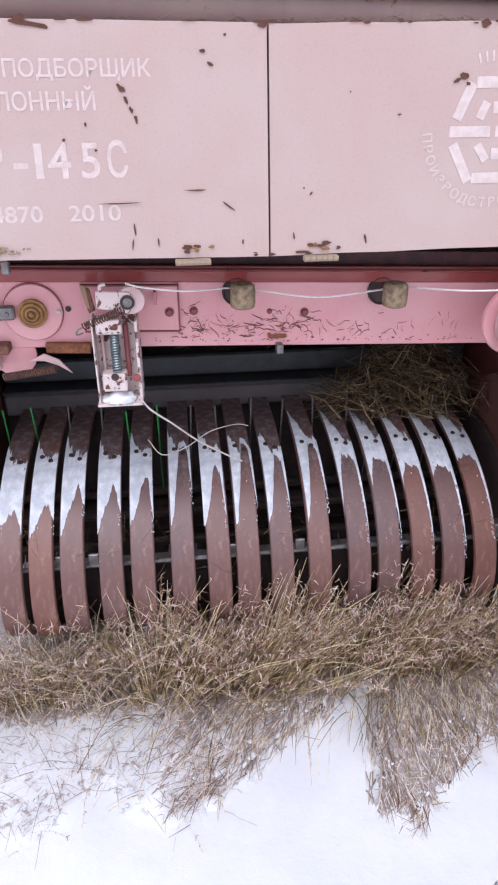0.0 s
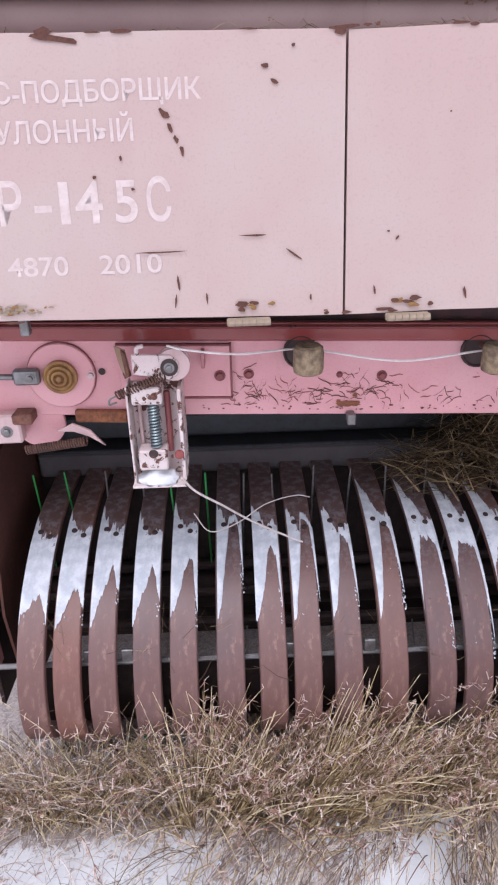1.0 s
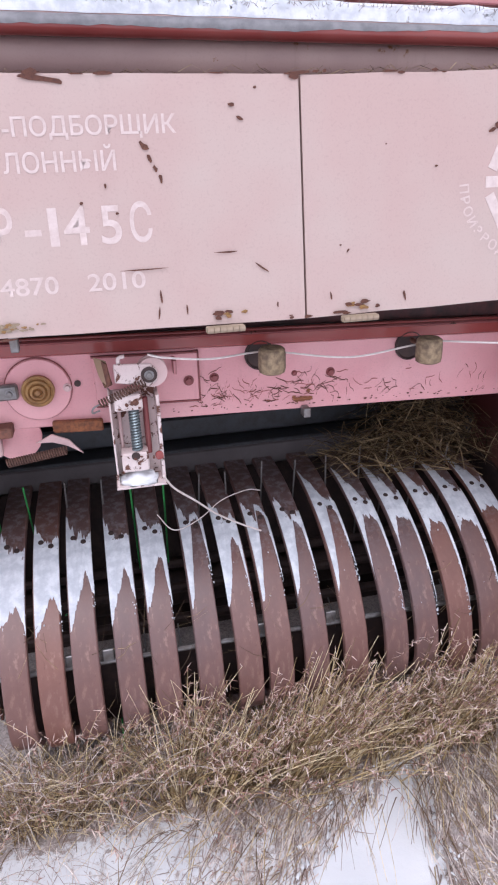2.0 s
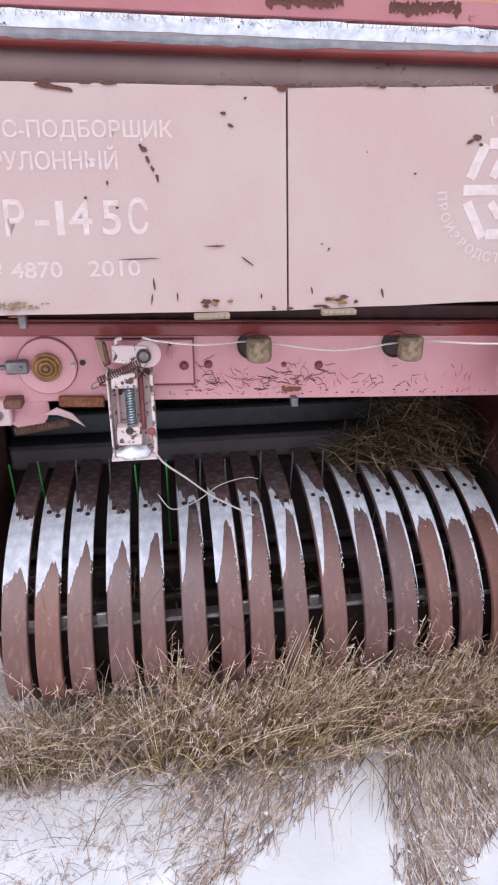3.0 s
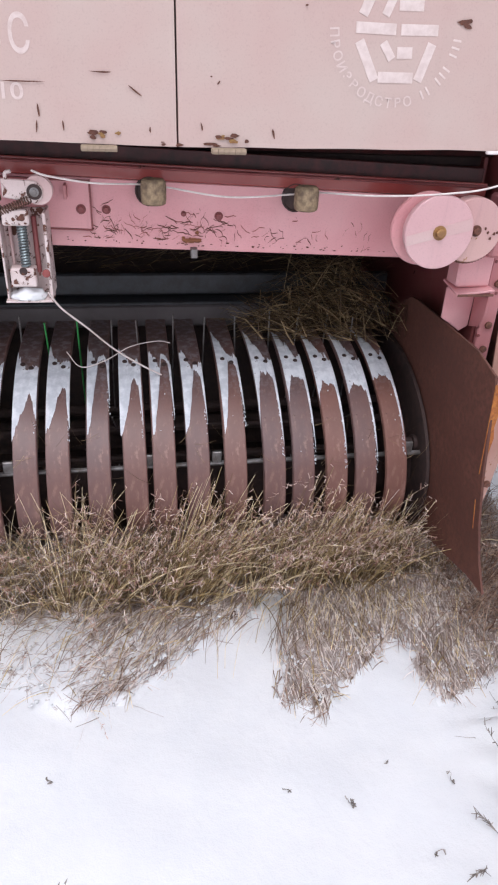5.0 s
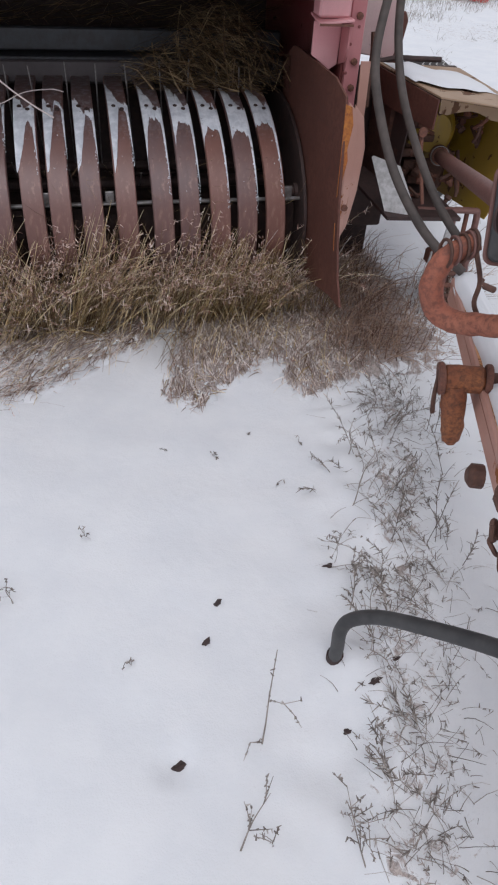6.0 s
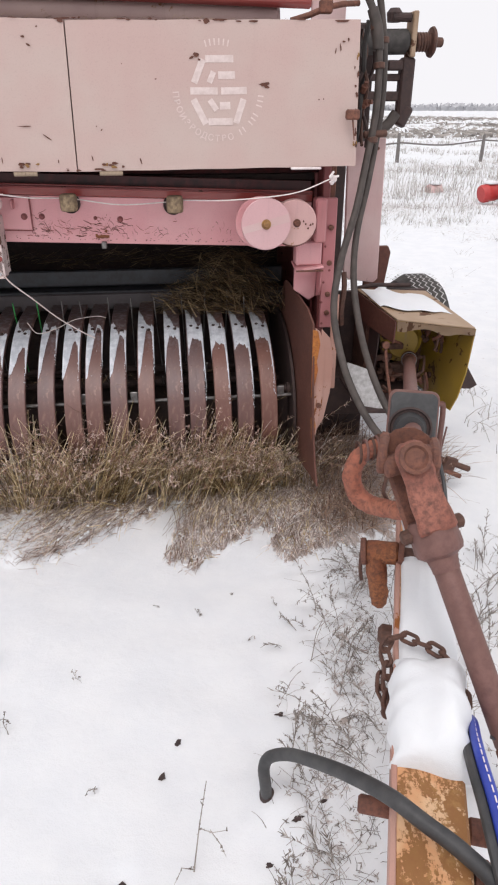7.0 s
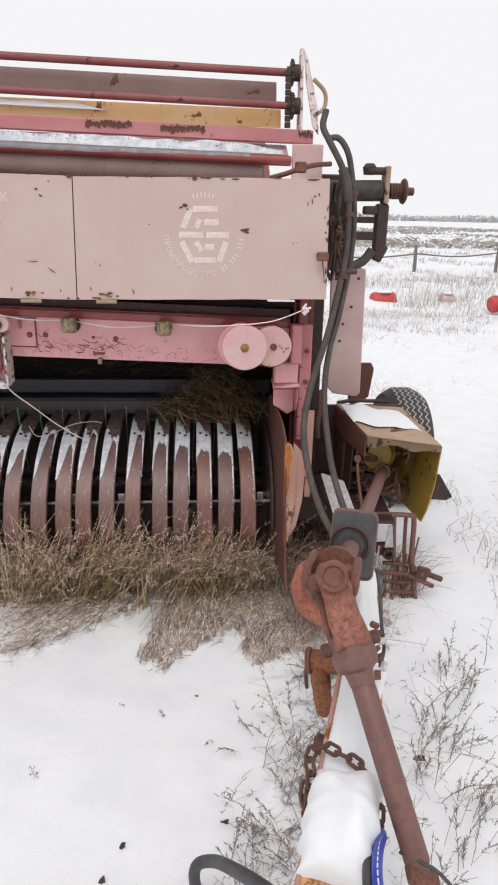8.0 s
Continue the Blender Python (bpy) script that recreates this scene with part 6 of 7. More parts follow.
part("channel_bar", box((-0.75, 1.90, 1.812), (1.12, 1.935, 1.862), 0.003, -0.02), DULLPINK, baler, "pink channel bar with dark rust patches")
bar("rod", 1.96, 1.942, 0.0135, -0.75, 1.05, DARKRED, "thin red-brown cross rod")
part("curved_plate", slab([(-0.75, 1.985, 1.865), (1.0, 1.985, 1.858), (1.0, 1.995, 1.925), (-0.75, 1.995, 1.945)], (0, 0.006, 0), 0.001), OCHRE, baler, "ochre plate with peeling paint")
bm = bmesh.new()
cols = []
for i in range(12):
    a = i / 11
    y, z = 2.035 - 0.008 * math.cos(math.pi * (a - 0.5)) + 0.015 * a, 1.945 + 0.092 * a
    cols.append([bm.verts.new((x, y, z + top_z(x))) for x in (-0.75, 0.2, 0.985)])
for p, q in zip(cols, cols[1:]):
    for k in range(2):
        bm.faces.new((p[k], p[k + 1], q[k + 1], q[k]))
bmesh.ops.solidify(bm, geom=bm.faces[:], thickness=0.004)
part("curved_plate", bm, PURPLE, baler, "mauve curved sheet with rusty end")
bar("rod", 2.0, 2.064, 0.0145, -0.75, 1.02, DARKRED, "dark red top rod")
for i, (x0, x1) in enumerate(((0.25, 0.42), (0.53, 0.70), (-0.32, -0.17), (1.06, 1.115))):
    for k in range(9):
        rng = random.Random(600 + 9 * i + k)
        part("rust_patch", flake((x0 + (x1 - x0) * (k + 0.5) / 9, 1.8992 - 0.00012 * k, 1.835 + top_z((x0 + x1) / 2) + rng.gauss(0, 0.003)), (1, 0, 0), (0, 0, 1), FRONT, ((x1 - x0) * rng.uniform(0.07, 0.13), rng.uniform(0.012, 0.023)), 640 + 9 * i + k, 17, 0.6), CHIP, baler)


def lying_snow(name, label, x0, x1, y0, y1, z_of, thick, nx, ny, seed, ragged=0.3, material=SNOW):
    """A strip of snow lying along something: rounded across, uneven along."""
    bm = bmesh.new()
    grid = []
    for i in range(nx + 1):
        s = i / nx
        x = x0 + (x1 - x0) * s
        row = []
        for j in range(ny + 1):
            t = j / ny
            e = ragged * noise.noise(Vector((x * 14, seed, t))) * (y1 - y0) * (1 if t < 0.5 else -1) * abs(t - 0.5) * 2
            y = y0 + (y1 - y0) * t + e
            h = thick * max(0.0, 1 - (2 * t - 1) ** 4) * min(1, 12 * s, 12 * (1 - s)) * (0.8 + 0.5 * noise.noise(Vector((x * 9, y * 9, seed))))
            row.append(bm.verts.new((x, y, z_of(x, y) + 0.001 + max(0, h))))
        grid.append(row)
    for p, q in zip(grid, grid[1:]):
        for j in range(ny):
            bm.faces.new((p[j], q[j], q[j + 1], p[j + 1]))
    return tagged(put(bm, name, material), label, "snow")


lying_snow("lying_snow", "band of snow along the chamber's front shelf", -0.74, 1.0, 1.864, 1.90, lambda x, y: 1.757 + (y - 1.862) * 0.49 + top_z(x), 0.030, 90, 6, 1.0, 0.2, FROST)
lying_snow("lying_snow", "thin snow on the housing behind the doors", 0.94, 1.08, 1.70, 1.90, lambda x, y: 1.642, 0.022, 12, 8, 2.0)
lying_snow("lying_snow", "thin snow behind the ochre plate", -0.6, 0.32, 1.97, 1.984, lambda x, y: 1.893 + top_z(x), 0.022, 40, 4, 3.0)
chaff, shelf_bits = [], []
for _ in range(520):
    x = random.uniform(-0.6, 1.0)
    y = random.uniform(1.862, 1.885)
    z = 1.775 + top_z(x) + random.uniform(0, 0.012)
    a = random.uniform(-1.2, 1.2)
    q = random.uniform(0.010, 0.034)
    shelf_bits.append(([Vector((x, y, z)), Vector((x + 0.5 * q * math.sin(a), y - 0.004, z + 0.3 * q)), Vector((x + q * math.sin(a), y - 0.008, z + 0.6 * q * math.cos(a)))], 0.0016, 0.0008))
for _ in range(260):
    x = random.uniform(-0.6, 0.95)
    z = 1.645 + random.uniform(0.0, 0.01)
    q = random.uniform(0.01, 0.05)
    chaff.append(([Vector((x, 1.66, z)), Vector((x + q * 0.5, 1.66, z + 0.012 * random.random())), Vector((x + q, 1.655, z))], 0.0018, 0.001))
tagged(link(strand_mesh("grass_bits", shelf_bits), "grass_bits", (0, 0, 0), TWIG, smooth=False), "short dead grass bits in the shelf snow", "grass", kind="stuff")
tagged(link(strand_mesh("chaff", chaff), "chaff", (0, 0, 0), HAY, smooth=False), "bits of old chaff caught on the machine's front", "chaff", kind="stuff")

# side frame at the top end: slanting plate, sprockets, chain
sf = part("side_frame", slab([(1.07, 1.92, 1.70), (1.07, 2.03, 1.70), (1.07, 2.045, 2.05), (1.07, 2.03, 2.145), (1.07, 1.99, 2.14), (1.07, 1.955, 1.93)], (0.012, 0, 0), 0.002), CHALKY, baler, "pale pink top side frame")
part("side_cheek", box((1.035, 1.86, 1.655), (1.155, 1.872, 1.79), 0.003), PALE, sf)
part("frame_edge", slab([(1.082, 1.99, 2.14), (1.100, 1.985, 2.10), (1.140, 1.94, 1.92), (1.145, 1.93, 1.83), (1.120, 1.93, 1.86), (1.092, 1.965, 2.02)], (0, 0.012, 0), 0.002), CHALKY, sf)
part("bow", tube([(1.12, 1.96, 2.03), (1.165, 1.955, 1.985), (1.165, 1.95, 1.93), (1.125, 1.94, 1.90)], 0.008, 8, 5), TAN, sf)
for i, (y, z) in enumerate(((2.0, 2.056), (1.96, 1.934))):
    k = part("sprocket", lathe((1.02, y, z), (1, 0, 0), [(0, 0.022), (0.012, 0.022), (0.014, 0.042), (0.026, 0.042), (0.028, 0.030), (0.05, 0.030), (0.052, 0.012)], 18), DARK, sf, "dark greasy sprocket")
    for t in range(12):
        a = 2 * math.pi * t / 12
        part("tooth", box((1.014 + 0.02, y + 0.044 * math.cos(a) - 0.004, z + 0.044 * math.sin(a) - 0.004), (1.014 + 0.03, y + 0.044 * math.cos(a) + 0.004, z + 0.044 * math.sin(a) + 0.004), 0.001), DARK, k)
for i in range(9):
    t = i / 8
    a = Vector((1.022, 1.965 - 0.02 * t, 2.05 - 0.185 * t))
    part("chain_plate", box((a.x - 0.012, a.y - 0.004, a.z - 0.012), (a.x + 0.012, a.y + 0.004, a.z + 0.010), 0.003), DARK, sf)
part("feed_pipe", tube([(0.93, 1.66, 1.655), (0.99, 1.66, 1.672), (1.04, 1.665, 1.690), (1.10, 1.69, 1.705), (1.16, 1.72, 1.712)], 0.009, 10, 5), DEEPRUST, baler, "rusty pipe")
part("pipe_clamp", box((1.02, 1.645, 1.675), (1.06, 1.675, 1.712), 0.004), DEEPRUST, baler)
part("rear_chamber", lathe((-0.60, 3.42, 1.22), (1, 0, 0), [(0, 0.70), (0.01, 0.74), (1.65, 0.74), (1.66, 0.70)], 40), DARKRED, baler, "dull red rounded bale chamber")
part("side_wall", box((1.10, 1.78, 0.42), (1.115, 2.3, 1.64), 0.003), DARKRED, baler)
part("side_front", box((1.116, 1.90, 0.34), (1.20, 1.93, 1.31), 0.004), DARK, baler, "dark steel side frame behind the hoses")
part("lower_beam", box((1.08, 1.80, 0.22), (1.34, 1.92, 0.40), 0.006), DARK, baler)
part("side_strip", box((1.118, 1.80, 0.80), (1.140, 1.83, 1.62), 0.003), DEEPRUST, baler)
part("hanging_link", tube([(1.165, 1.70, 0.86), (1.168, 1.69, 0.80), (1.160, 1.68, 0.72), (1.163, 1.68, 0.66)], 0.010, 6, 4), CHAIN, baler)
part("axle_beam", box((-0.6, 2.52, 0.30), (1.58, 2.62, 0.40), 0.006), DARKRED, baler)

# side guard, flap
g = part("side_guard", slab([(1.28, 2.2, 1.31), (1.443, 2.2, 1.30), (1.458, 2.2, 0.712), (1.44, 2.2, 0.695), (1.32, 2.2, 0.712), (1.295, 2.2, 0.745)], (0, 0.02, 0), 0.004), PALE, baler, "pale pink side guard with rounded lower corners")
part("guard_side", slab([(1.443, 2.22, 1.30), (1.443, 2.75, 1.30), (1.458, 2.75, 0.72), (1.458, 2.22, 0.72)], (0.004, 0, 0), 0.0), PALE, g)
for x, z in ((1.41, 1.26), (1.385, 1.13), (1.35, 1.05), (1.34, 0.97)):
    part("rivet", lathe((x, 2.197, z), FRONT, [(0, 0.007), (0.003, 0.005)], 8), CHIP, g)
part("mud_flap", slab([(1.44, 2.35, 0.83), (1.545, 2.35, 0.83), (1.560, 2.35, 0.80), (1.545, 2.36, 0.65), (1.47, 2.36, 0.60), (1.44, 2.36, 0.62)], (0, 0.02, 0), 0.003), BROWN, baler, "dark brown flap")

# twine-box drive mechanism out on its bracket
m = part("drive_shaft_housing", rod((1.20, 2.1, 1.632), (1.462, 2.1, 1.638), 0.043, 22), TYRE, baler, "black shaft housing with spring clutch and rusty flange")
part("knob", lathe((1.40, 2.1, 1.70), (0, 0, 1), [(0, 0.025), (0.03, 0.03), (0.045, 0.018)], 10), DARK, m)
part("knob", lathe((1.39, 2.085, 1.715), (1, 0, 0), [(0, 0.016), (0.07, 0.016)], 10), DARK, m)
part("end_plate", box((1.464, 2.06, 1.585), (1.484, 2.14, 1.735), 0.004), TAN, m)
part("clutch_spring", coil((1.494, 2.1, 1.637), (1.545, 2.1, 1.637), 0.028, 0.006, 4.5, 14, 6), CHAIN, m)
part("core", rod((1.49, 2.1, 1.637), (1.60, 2.1, 1.637), 0.017), CHAIN, m)
part("flange", lathe((1.543, 2.1, 1.637), (1, 0, 0), [(0, 0.03), (0.006, 0.050), (0.014, 0.053), (0.02, 0.046), (0.024, 0.02)], 24), CHAIN, m)
part("upright", box((1.438, 2.07, 1.375), (1.492, 2.12, 1.585), 0.008), DARK, m)
part("foot", rod((1.448, 2.095, 1.35), (1.482, 2.095, 1.42), 0.03, 14), DARK, m)
part("rail", box((1.20, 2.08, 1.505), (1.44, 2.11, 1.53), 0.004), DARK, m)
part("rail", box((1.20, 2.08, 1.435), (1.44, 2.11, 1.47), 0.004), DARK, m)
part("bracket", box((1.38, 2.06, 1.54), (1.44, 2.10, 1.575), 0.006), DARK, m)
part("hose_elbow", tube([(1.425, 2.05, 1.395), (1.39, 2.05, 1.35), (1.33, 2.05, 1.32), (1.27, 2.03, 1.31)], 0.02, 12, 5), HOSE, m)
part("backing", box((1.12, 2.12, 1.30), (1.34, 2.16, 1.70), 0.006), DARK, m)
rng = random.Random(52)
for i in range(9):
    x = 1.135 + 0.012 * i
    pts = [(x + rng.gauss(0, 0.008), 1.80 + rng.gauss(0, 0.02), 1.66 - 0.062 * k + rng.gauss(0, 0.008)) for k in range(7)]
    part("thin_line", tube(pts, rng.uniform(0.004, 0.008), 6, 4), (TYRE, CHAIN, DARK)[i % 3], m)
for i in range(8):
    p = (rng.uniform(1.13, 1.22), 1.775, rng.uniform(1.33, 1.64))
    part("fitting", lathe(p, (rng.gauss(0, 1), -0.5, rng.gauss(0, 1)), [(0, 0.011), (0.022, 0.012), (0.026, 0.008), (0.038, 0.008)], 8), CHAIN if i % 2 else DEEPRUST, m)

# long hydraulic hoses down the front
part("hydraulic_hose", tube([(1.14, 1.76, 1.895), (1.128, 1.74, 1.84), (1.15, 1.72, 1.79), (1.20, 1.70, 1.70), (1.222, 1.68, 1.62), (1.228, 1.66, 1.50), (1.220, 1.64, 1.38), (1.190, 1.60, 1.25), (1.145, 1.52, 1.11), (1.092, 1.46, 0.97), (1.058, 1.40, 0.85), (1.044, 1.30, 0.76), (1.066, 1.18, 0.63), (1.12, 1.05, 0.52), (1.20, 0.95, 0.45)], 0.0120, 12, 6), HOSE, baler, "long dusty grey-brown hydraulic hose")
part("hydraulic_hose", tube([(1.15, 1.74, 1.80), (1.19, 1.74, 1.80), (1.225, 1.73, 1.75), (1.245, 1.72, 1.66), (1.255, 1.70, 1.55), (1.252, 1.68, 1.42), (1.235, 1.66, 1.30), (1.20, 1.60, 1.17), (1.153, 1.52, 1.03), (1.136, 1.46, 0.90), (1.138, 1.38, 0.78), (1.140, 1.24, 0.68), (1.17, 1.10, 0.57), (1.24, 1.0, 0.47)], 0.0112, 12, 6), HOSE, baler, "long dusty grey-brown hydraulic hose")
part("hose_sleeve", tube([(1.202, 1.698, 1.695), (1.218, 1.685, 1.64), (1.224, 1.675, 1.58)], 0.018, 12, 4), HOSE, baler)
for at in ((1.215, 1.690, 1.655), (1.228, 1.668, 1.545), (1.250, 1.716, 1.62), (1.212, 1.626, 1.325)):
    part("ferrule", lathe(at, (0.06, -0.12, -1), [(0, 0.013), (0.002, 0.0185), (0.018, 0.0185), (0.020, 0.013)], 12), CHAIN, baler)
part("hose_clip", rod((1.19, 1.655, 1.33), (1.27, 1.655, 1.335), 0.012), CHAIN, baler)

# wheel
WC, WR, WW = Vector((1.815, 2.62, 0.300)), 0.326, 0.21
wheel = part("wheel", lathe(WC - Vector((WW / 2, 0, 0)), (1, 0, 0), [(0.03, 0.17), (0.0, 0.21), (0.0, 0.29), (0.025, WR - 0.02), (0.06, WR), (WW - 0.06, WR), (WW - 0.025, WR - 0.02), (WW, 0.29), (WW, 0.21), (WW - 0.03, 0.17)], 48), TYRE, baler, "black road tyre with zigzag tread, snow in its grooves")
for lane in range(5):
    x = WC.x - 0.064 + lane * 0.032
    bm = bmesh.new()
    n, vs = 96, []
    for i in range(n):
        a = 2 * math.pi * i / n
        zig = 0.009 * (1 if i % 2 else -1)
        for w in (-0.003, 0.003):
            vs.append(bm.verts.new((x + zig + w, WC.y + (WR + 0.0015) * math.cos(a), WC.z + (WR + 0.0015) * math.sin(a))))
    for i in range(n):
        j = (i + 1) % n
        bm.faces.new((vs[2 * i], vs[2 * i + 1], vs[2 * j + 1], vs[2 * j]))
    part("tread_groove", bm, TREAD, wheel, "zigzag groove packed with snow")
part("rim", lathe(WC - Vector((0.10, 0, 0)), (1, 0, 0), [(0, 0.175), (0.02, 0.17), (0.04, 0.10), (0.16, 0.10), (0.18, 0.17), (0.20, 0.175)], 28), DARKRED, wheel)

# gearbox under its guard
guard = part("gearbox_guard", slab([(1.284, 1.93, 0.732), (1.322, 1.50, 0.724), (1.612, 1.475, 0.690), (1.575, 1.90, 0.722)], (0, 0, 0.006), 0.001), TAN, baler, "bleached yellow sheet guard over the gearbox")
part("guard_flank", slab([(1.612, 1.475, 0.690), (1.575, 1.90, 0.722), (1.555, 1.90, 0.33), (1.572, 1.50, 0.355), (1.582, 1.475, 0.42), (1.598, 1.468, 0.52)], (0.005, 0, 0), 0.001), YELLOW, guard, "dirty yellow side of the guard")
# Mauve side coloured dark brown, its shadow put into the colour.
part("guard_flank", slab([(1.284, 1.93, 0.730), (1.322, 1.50, 0.722), (1.318, 1.495, 0.640), (1.290, 1.75, 0.635), (1.284, 1.93, 0.64)], (-0.005, 0, 0), 0.001), BROWN, guard, "side of the guard, dark brown for its shadow")
# Dark sheet added so the guard's open side reads as shaded.
part("inner_shade", slab([(1.296, 1.93, 0.70), (1.312, 1.64, 0.70), (1.306, 1.66, 0.42), (1.296, 1.93, 0.42)], (-0.005, 0, 0), 0.0), DARK, guard)
bm = bmesh.new()
rows = []
for i in range(13):
    t = i / 12
    top = Vector((1.322, 1.496, 0.724)).lerp(Vector((1.612, 1.471, 0.690)), t)
    drop = 0.022 + 0.010 * noise.noise(Vector((t * 4.0, 1.0, 0.0))) + 0.016 * math.exp(-((t - 0.03) / 0.09) ** 2) + 0.010 * math.exp(-((t - 0.62) / 0.12) ** 2)
    rows.append((bm.verts.new(top), bm.verts.new(top + Vector((0, -0.004 - 0.004 * math.sin(t * 9.0), -drop)))))
for (p, q), (r, u) in zip(rows, rows[1:]):
    bm.faces.new((p, q, u, r))
bmesh.ops.solidify(bm, geom=bm.faces[:], thickness=0.003)
part("front_lip", bm, TAN, guard, "bent, bleached tan front lip")
part("loose_flap", slab([(1.60, 1.80, 0.44), (1.752, 1.80, 0.44), (1.818, 1.79, 0.335), (1.790, 1.79, 0.318), (1.60, 1.80, 0.33)], (0.0, 0.012, 0.0), 0.002), DARK, guard, "dark rubber flap beside the guard")
part("hinge_bar", tube([(1.29, 1.935, 0.738), (1.36, 1.94, 0.748), (1.43, 1.94, 0.746), (1.52, 1.94, 0.744)], 0.009, 8, 4), DARK, guard)
gb = part("gearbox", box((1.29, 1.74, 0.36), (1.53, 1.955, 0.66), 0.02), CHAIN, baler, "grimy brown gearbox")
part("bearing_cap", lathe((1.425, 1.74, 0.575), FRONT, [(0, 0.088), (0.02, 0.088), (0.025, 0.075), (0.05, 0.06)], 26), YELLOW, gb)
for i in range(8):
    a = 2 * math.pi * i / 8
    bolt((1.425 + 0.085 * math.cos(a), 1.738, 0.575 + 0.085 * math.sin(a)), FRONT, 0.010, "bolt", gb, DEEPRUST)
for i in range(12):
    part("casting_rib", box((1.30 + 0.02 * (i % 6), 1.68 + 0.01 * (i % 3), 0.37 + 0.045 * (i // 2)), (1.345 + 0.02 * (i % 5), 1.745, 0.395 + 0.045 * (i // 2)), 0.004), CHAIN, gb)
part("tray", slab([(1.20, 1.45, 0.385), (1.44, 1.42, 0.385), (1.46, 1.85, 0.39), (1.20, 1.85, 0.39)], (0, 0, 0.012), 0.001), DARK, gb)
part("grease_rod", tube([(1.295, 1.52, 0.62), (1.30, 1.50, 0.55), (1.315, 1.46, 0.43)], 0.006, 8, 4), DEEPRUST, gb)
part("eye", lathe((1.293, 1.515, 0.63), FRONT, [(0, 0.014), (0.008, 0.014)], 12), DEEPRUST, gb)
lying_snow("lying_snow", "layer of snow on the gearbox guard", 1.30, 1.58, 1.62, 1.91, lambda x, y: 0.738 - 0.12 * max(0.0, x - 1.32), 0.018, 16, 16, 4.0)

# drawbar
SLOPE = 0.34
AX = Vector((SLOPE, 1.0, 0.0)).normalized()
ACROSS = Vector((1.0, -SLOPE, 0.0)).normalized()


def on_bar(along, across, z):
    """A point by its distance along and across the drawbar."""
    p = Vector((0.775, -0.25, 0.0)) + AX * along + ACROSS * across
    return Vector((p.x, p.y, z))


bm = slab([on_bar(-0.9, 0.0, 0.37), on_bar(1.30, 0.0, 0.37), on_bar(1.30, 0.062, 0.37), on_bar(0.72, 0.112, 0.37), on_bar(-0.9, 0.118, 0.37)], Vector((0, 0, 0.06)), 0.005)
drawbar = part("drawbar", bm, PEELED, baler, "drawbar of peeling orange paint over rust")
part("edge_weld", slab([on_bar(-0.9, -0.006, 0.415), on_bar(1.28, -0.006, 0.415), on_bar(1.28, -0.006, 0.433), on_bar(-0.9, -0.006, 0.433)], ACROSS * 0.010, 0.002), FLANGE, drawbar)
part("side_plate", slab([on_bar(-0.9, -0.004, 0.372), on_bar(1.28, -0.004, 0.372), on_bar(1.28, -0.004, 0.41), on_bar(-0.9, -0.004, 0.41)], ACROSS * 0.003, 0.0), FLANGE, drawbar)
part("lug", rod(on_bar(0.17, -0.055, 0.385), on_bar(0.17, 0.0, 0.385), 0.015), DEEPRUST, drawbar)
part("lug", rod(on_bar(0.16, 0.118, 0.385), on_bar(0.16, 0.16, 0.385), 0.02), DEEPRUST, drawbar)
part("nut", lathe(on_bar(0.08, 0.12, 0.39), ACROSS, [(0, 0.03), (0.02, 0.03), (0.03, 0.022)], 12), DEEPRUST, drawbar)
# jack socket: a rusty pin sleeve, its stem, and the bent pin that runs up into the hook
jack = part("pin_sleeve", worn(rod((0.958, 0.542, 0.432), (1.035, 0.512, 0.441), 0.028, 20), 0.003, 50), RUST, drawbar, "rusty pin sleeve")
part("sleeve_collar", rod((1.034, 0.512, 0.441), (1.046, 0.507, 0.442), 0.033, 20), DEEPRUST, jack)
part("sleeve_collar", rod((0.950, 0.545, 0.431), (0.962, 0.541, 0.433), 0.034, 20), DEEPRUST, jack)
part("pin", tube([(1.044, 0.508, 0.442), (1.072, 0.490, 0.450), (1.088, 0.462, 0.480), (1.084, 0.432, 0.530), (1.068, 0.422, 0.566), (1.045, 0.435, 0.588)], 0.0165, 12, 5), CHAIN, jack)
part("stem", worn(lathe((0.982, 0.528, 0.428), (0.10, -0.18, -1.0), [(0, 0.026), (0.05, 0.026), (0.10, 0.024), (0.135, 0.018), (0.148, 0.008)], 16), 0.004, 38), RUST, jack)
part("stem_strap", tube([(0.952, 0.548, 0.45), (0.949, 0.540, 0.39), (0.953, 0.535, 0.35)], 0.005, 6, 4), CHAIN, jack)
part("chain_lug", lathe(on_bar(0.62, -0.006, 0.345), -ACROSS, [(0, 0.024), (0.022, 0.024), (0.03, 0.014)], 10), CHAIN, drawbar)

# drive shaft: tube from the gearbox, guard plate, joint, and the loose front half
A0, A1 = Vector((1.46, 1.70, 0.505)), Vector((0.945, 0.275, 0.812))
shaft = part("power_shaft", rod(A0, A0.lerp(A1, 0.93), 0.0215, 20), SHAFT, baler, "rust-brown telescopic power shaft with universal joint")
ad = (A1 - A0).normalized()
part("socket", lathe(A0 - ad * 0.01, ad, [(0, 0.030), (0.03, 0.030), (0.035, 0.033), (0.045, 0.033), (0.05, 0.029), (0.08, 0.027)], 20), DEEPRUST, shaft)
part("bright_ring", lathe(A0 + ad * 0.048, ad, [(0, 0.031), (0.006, 0.031)], 20), STEEL, shaft)
pc = Vector((1.057, 0.585, 0.747))


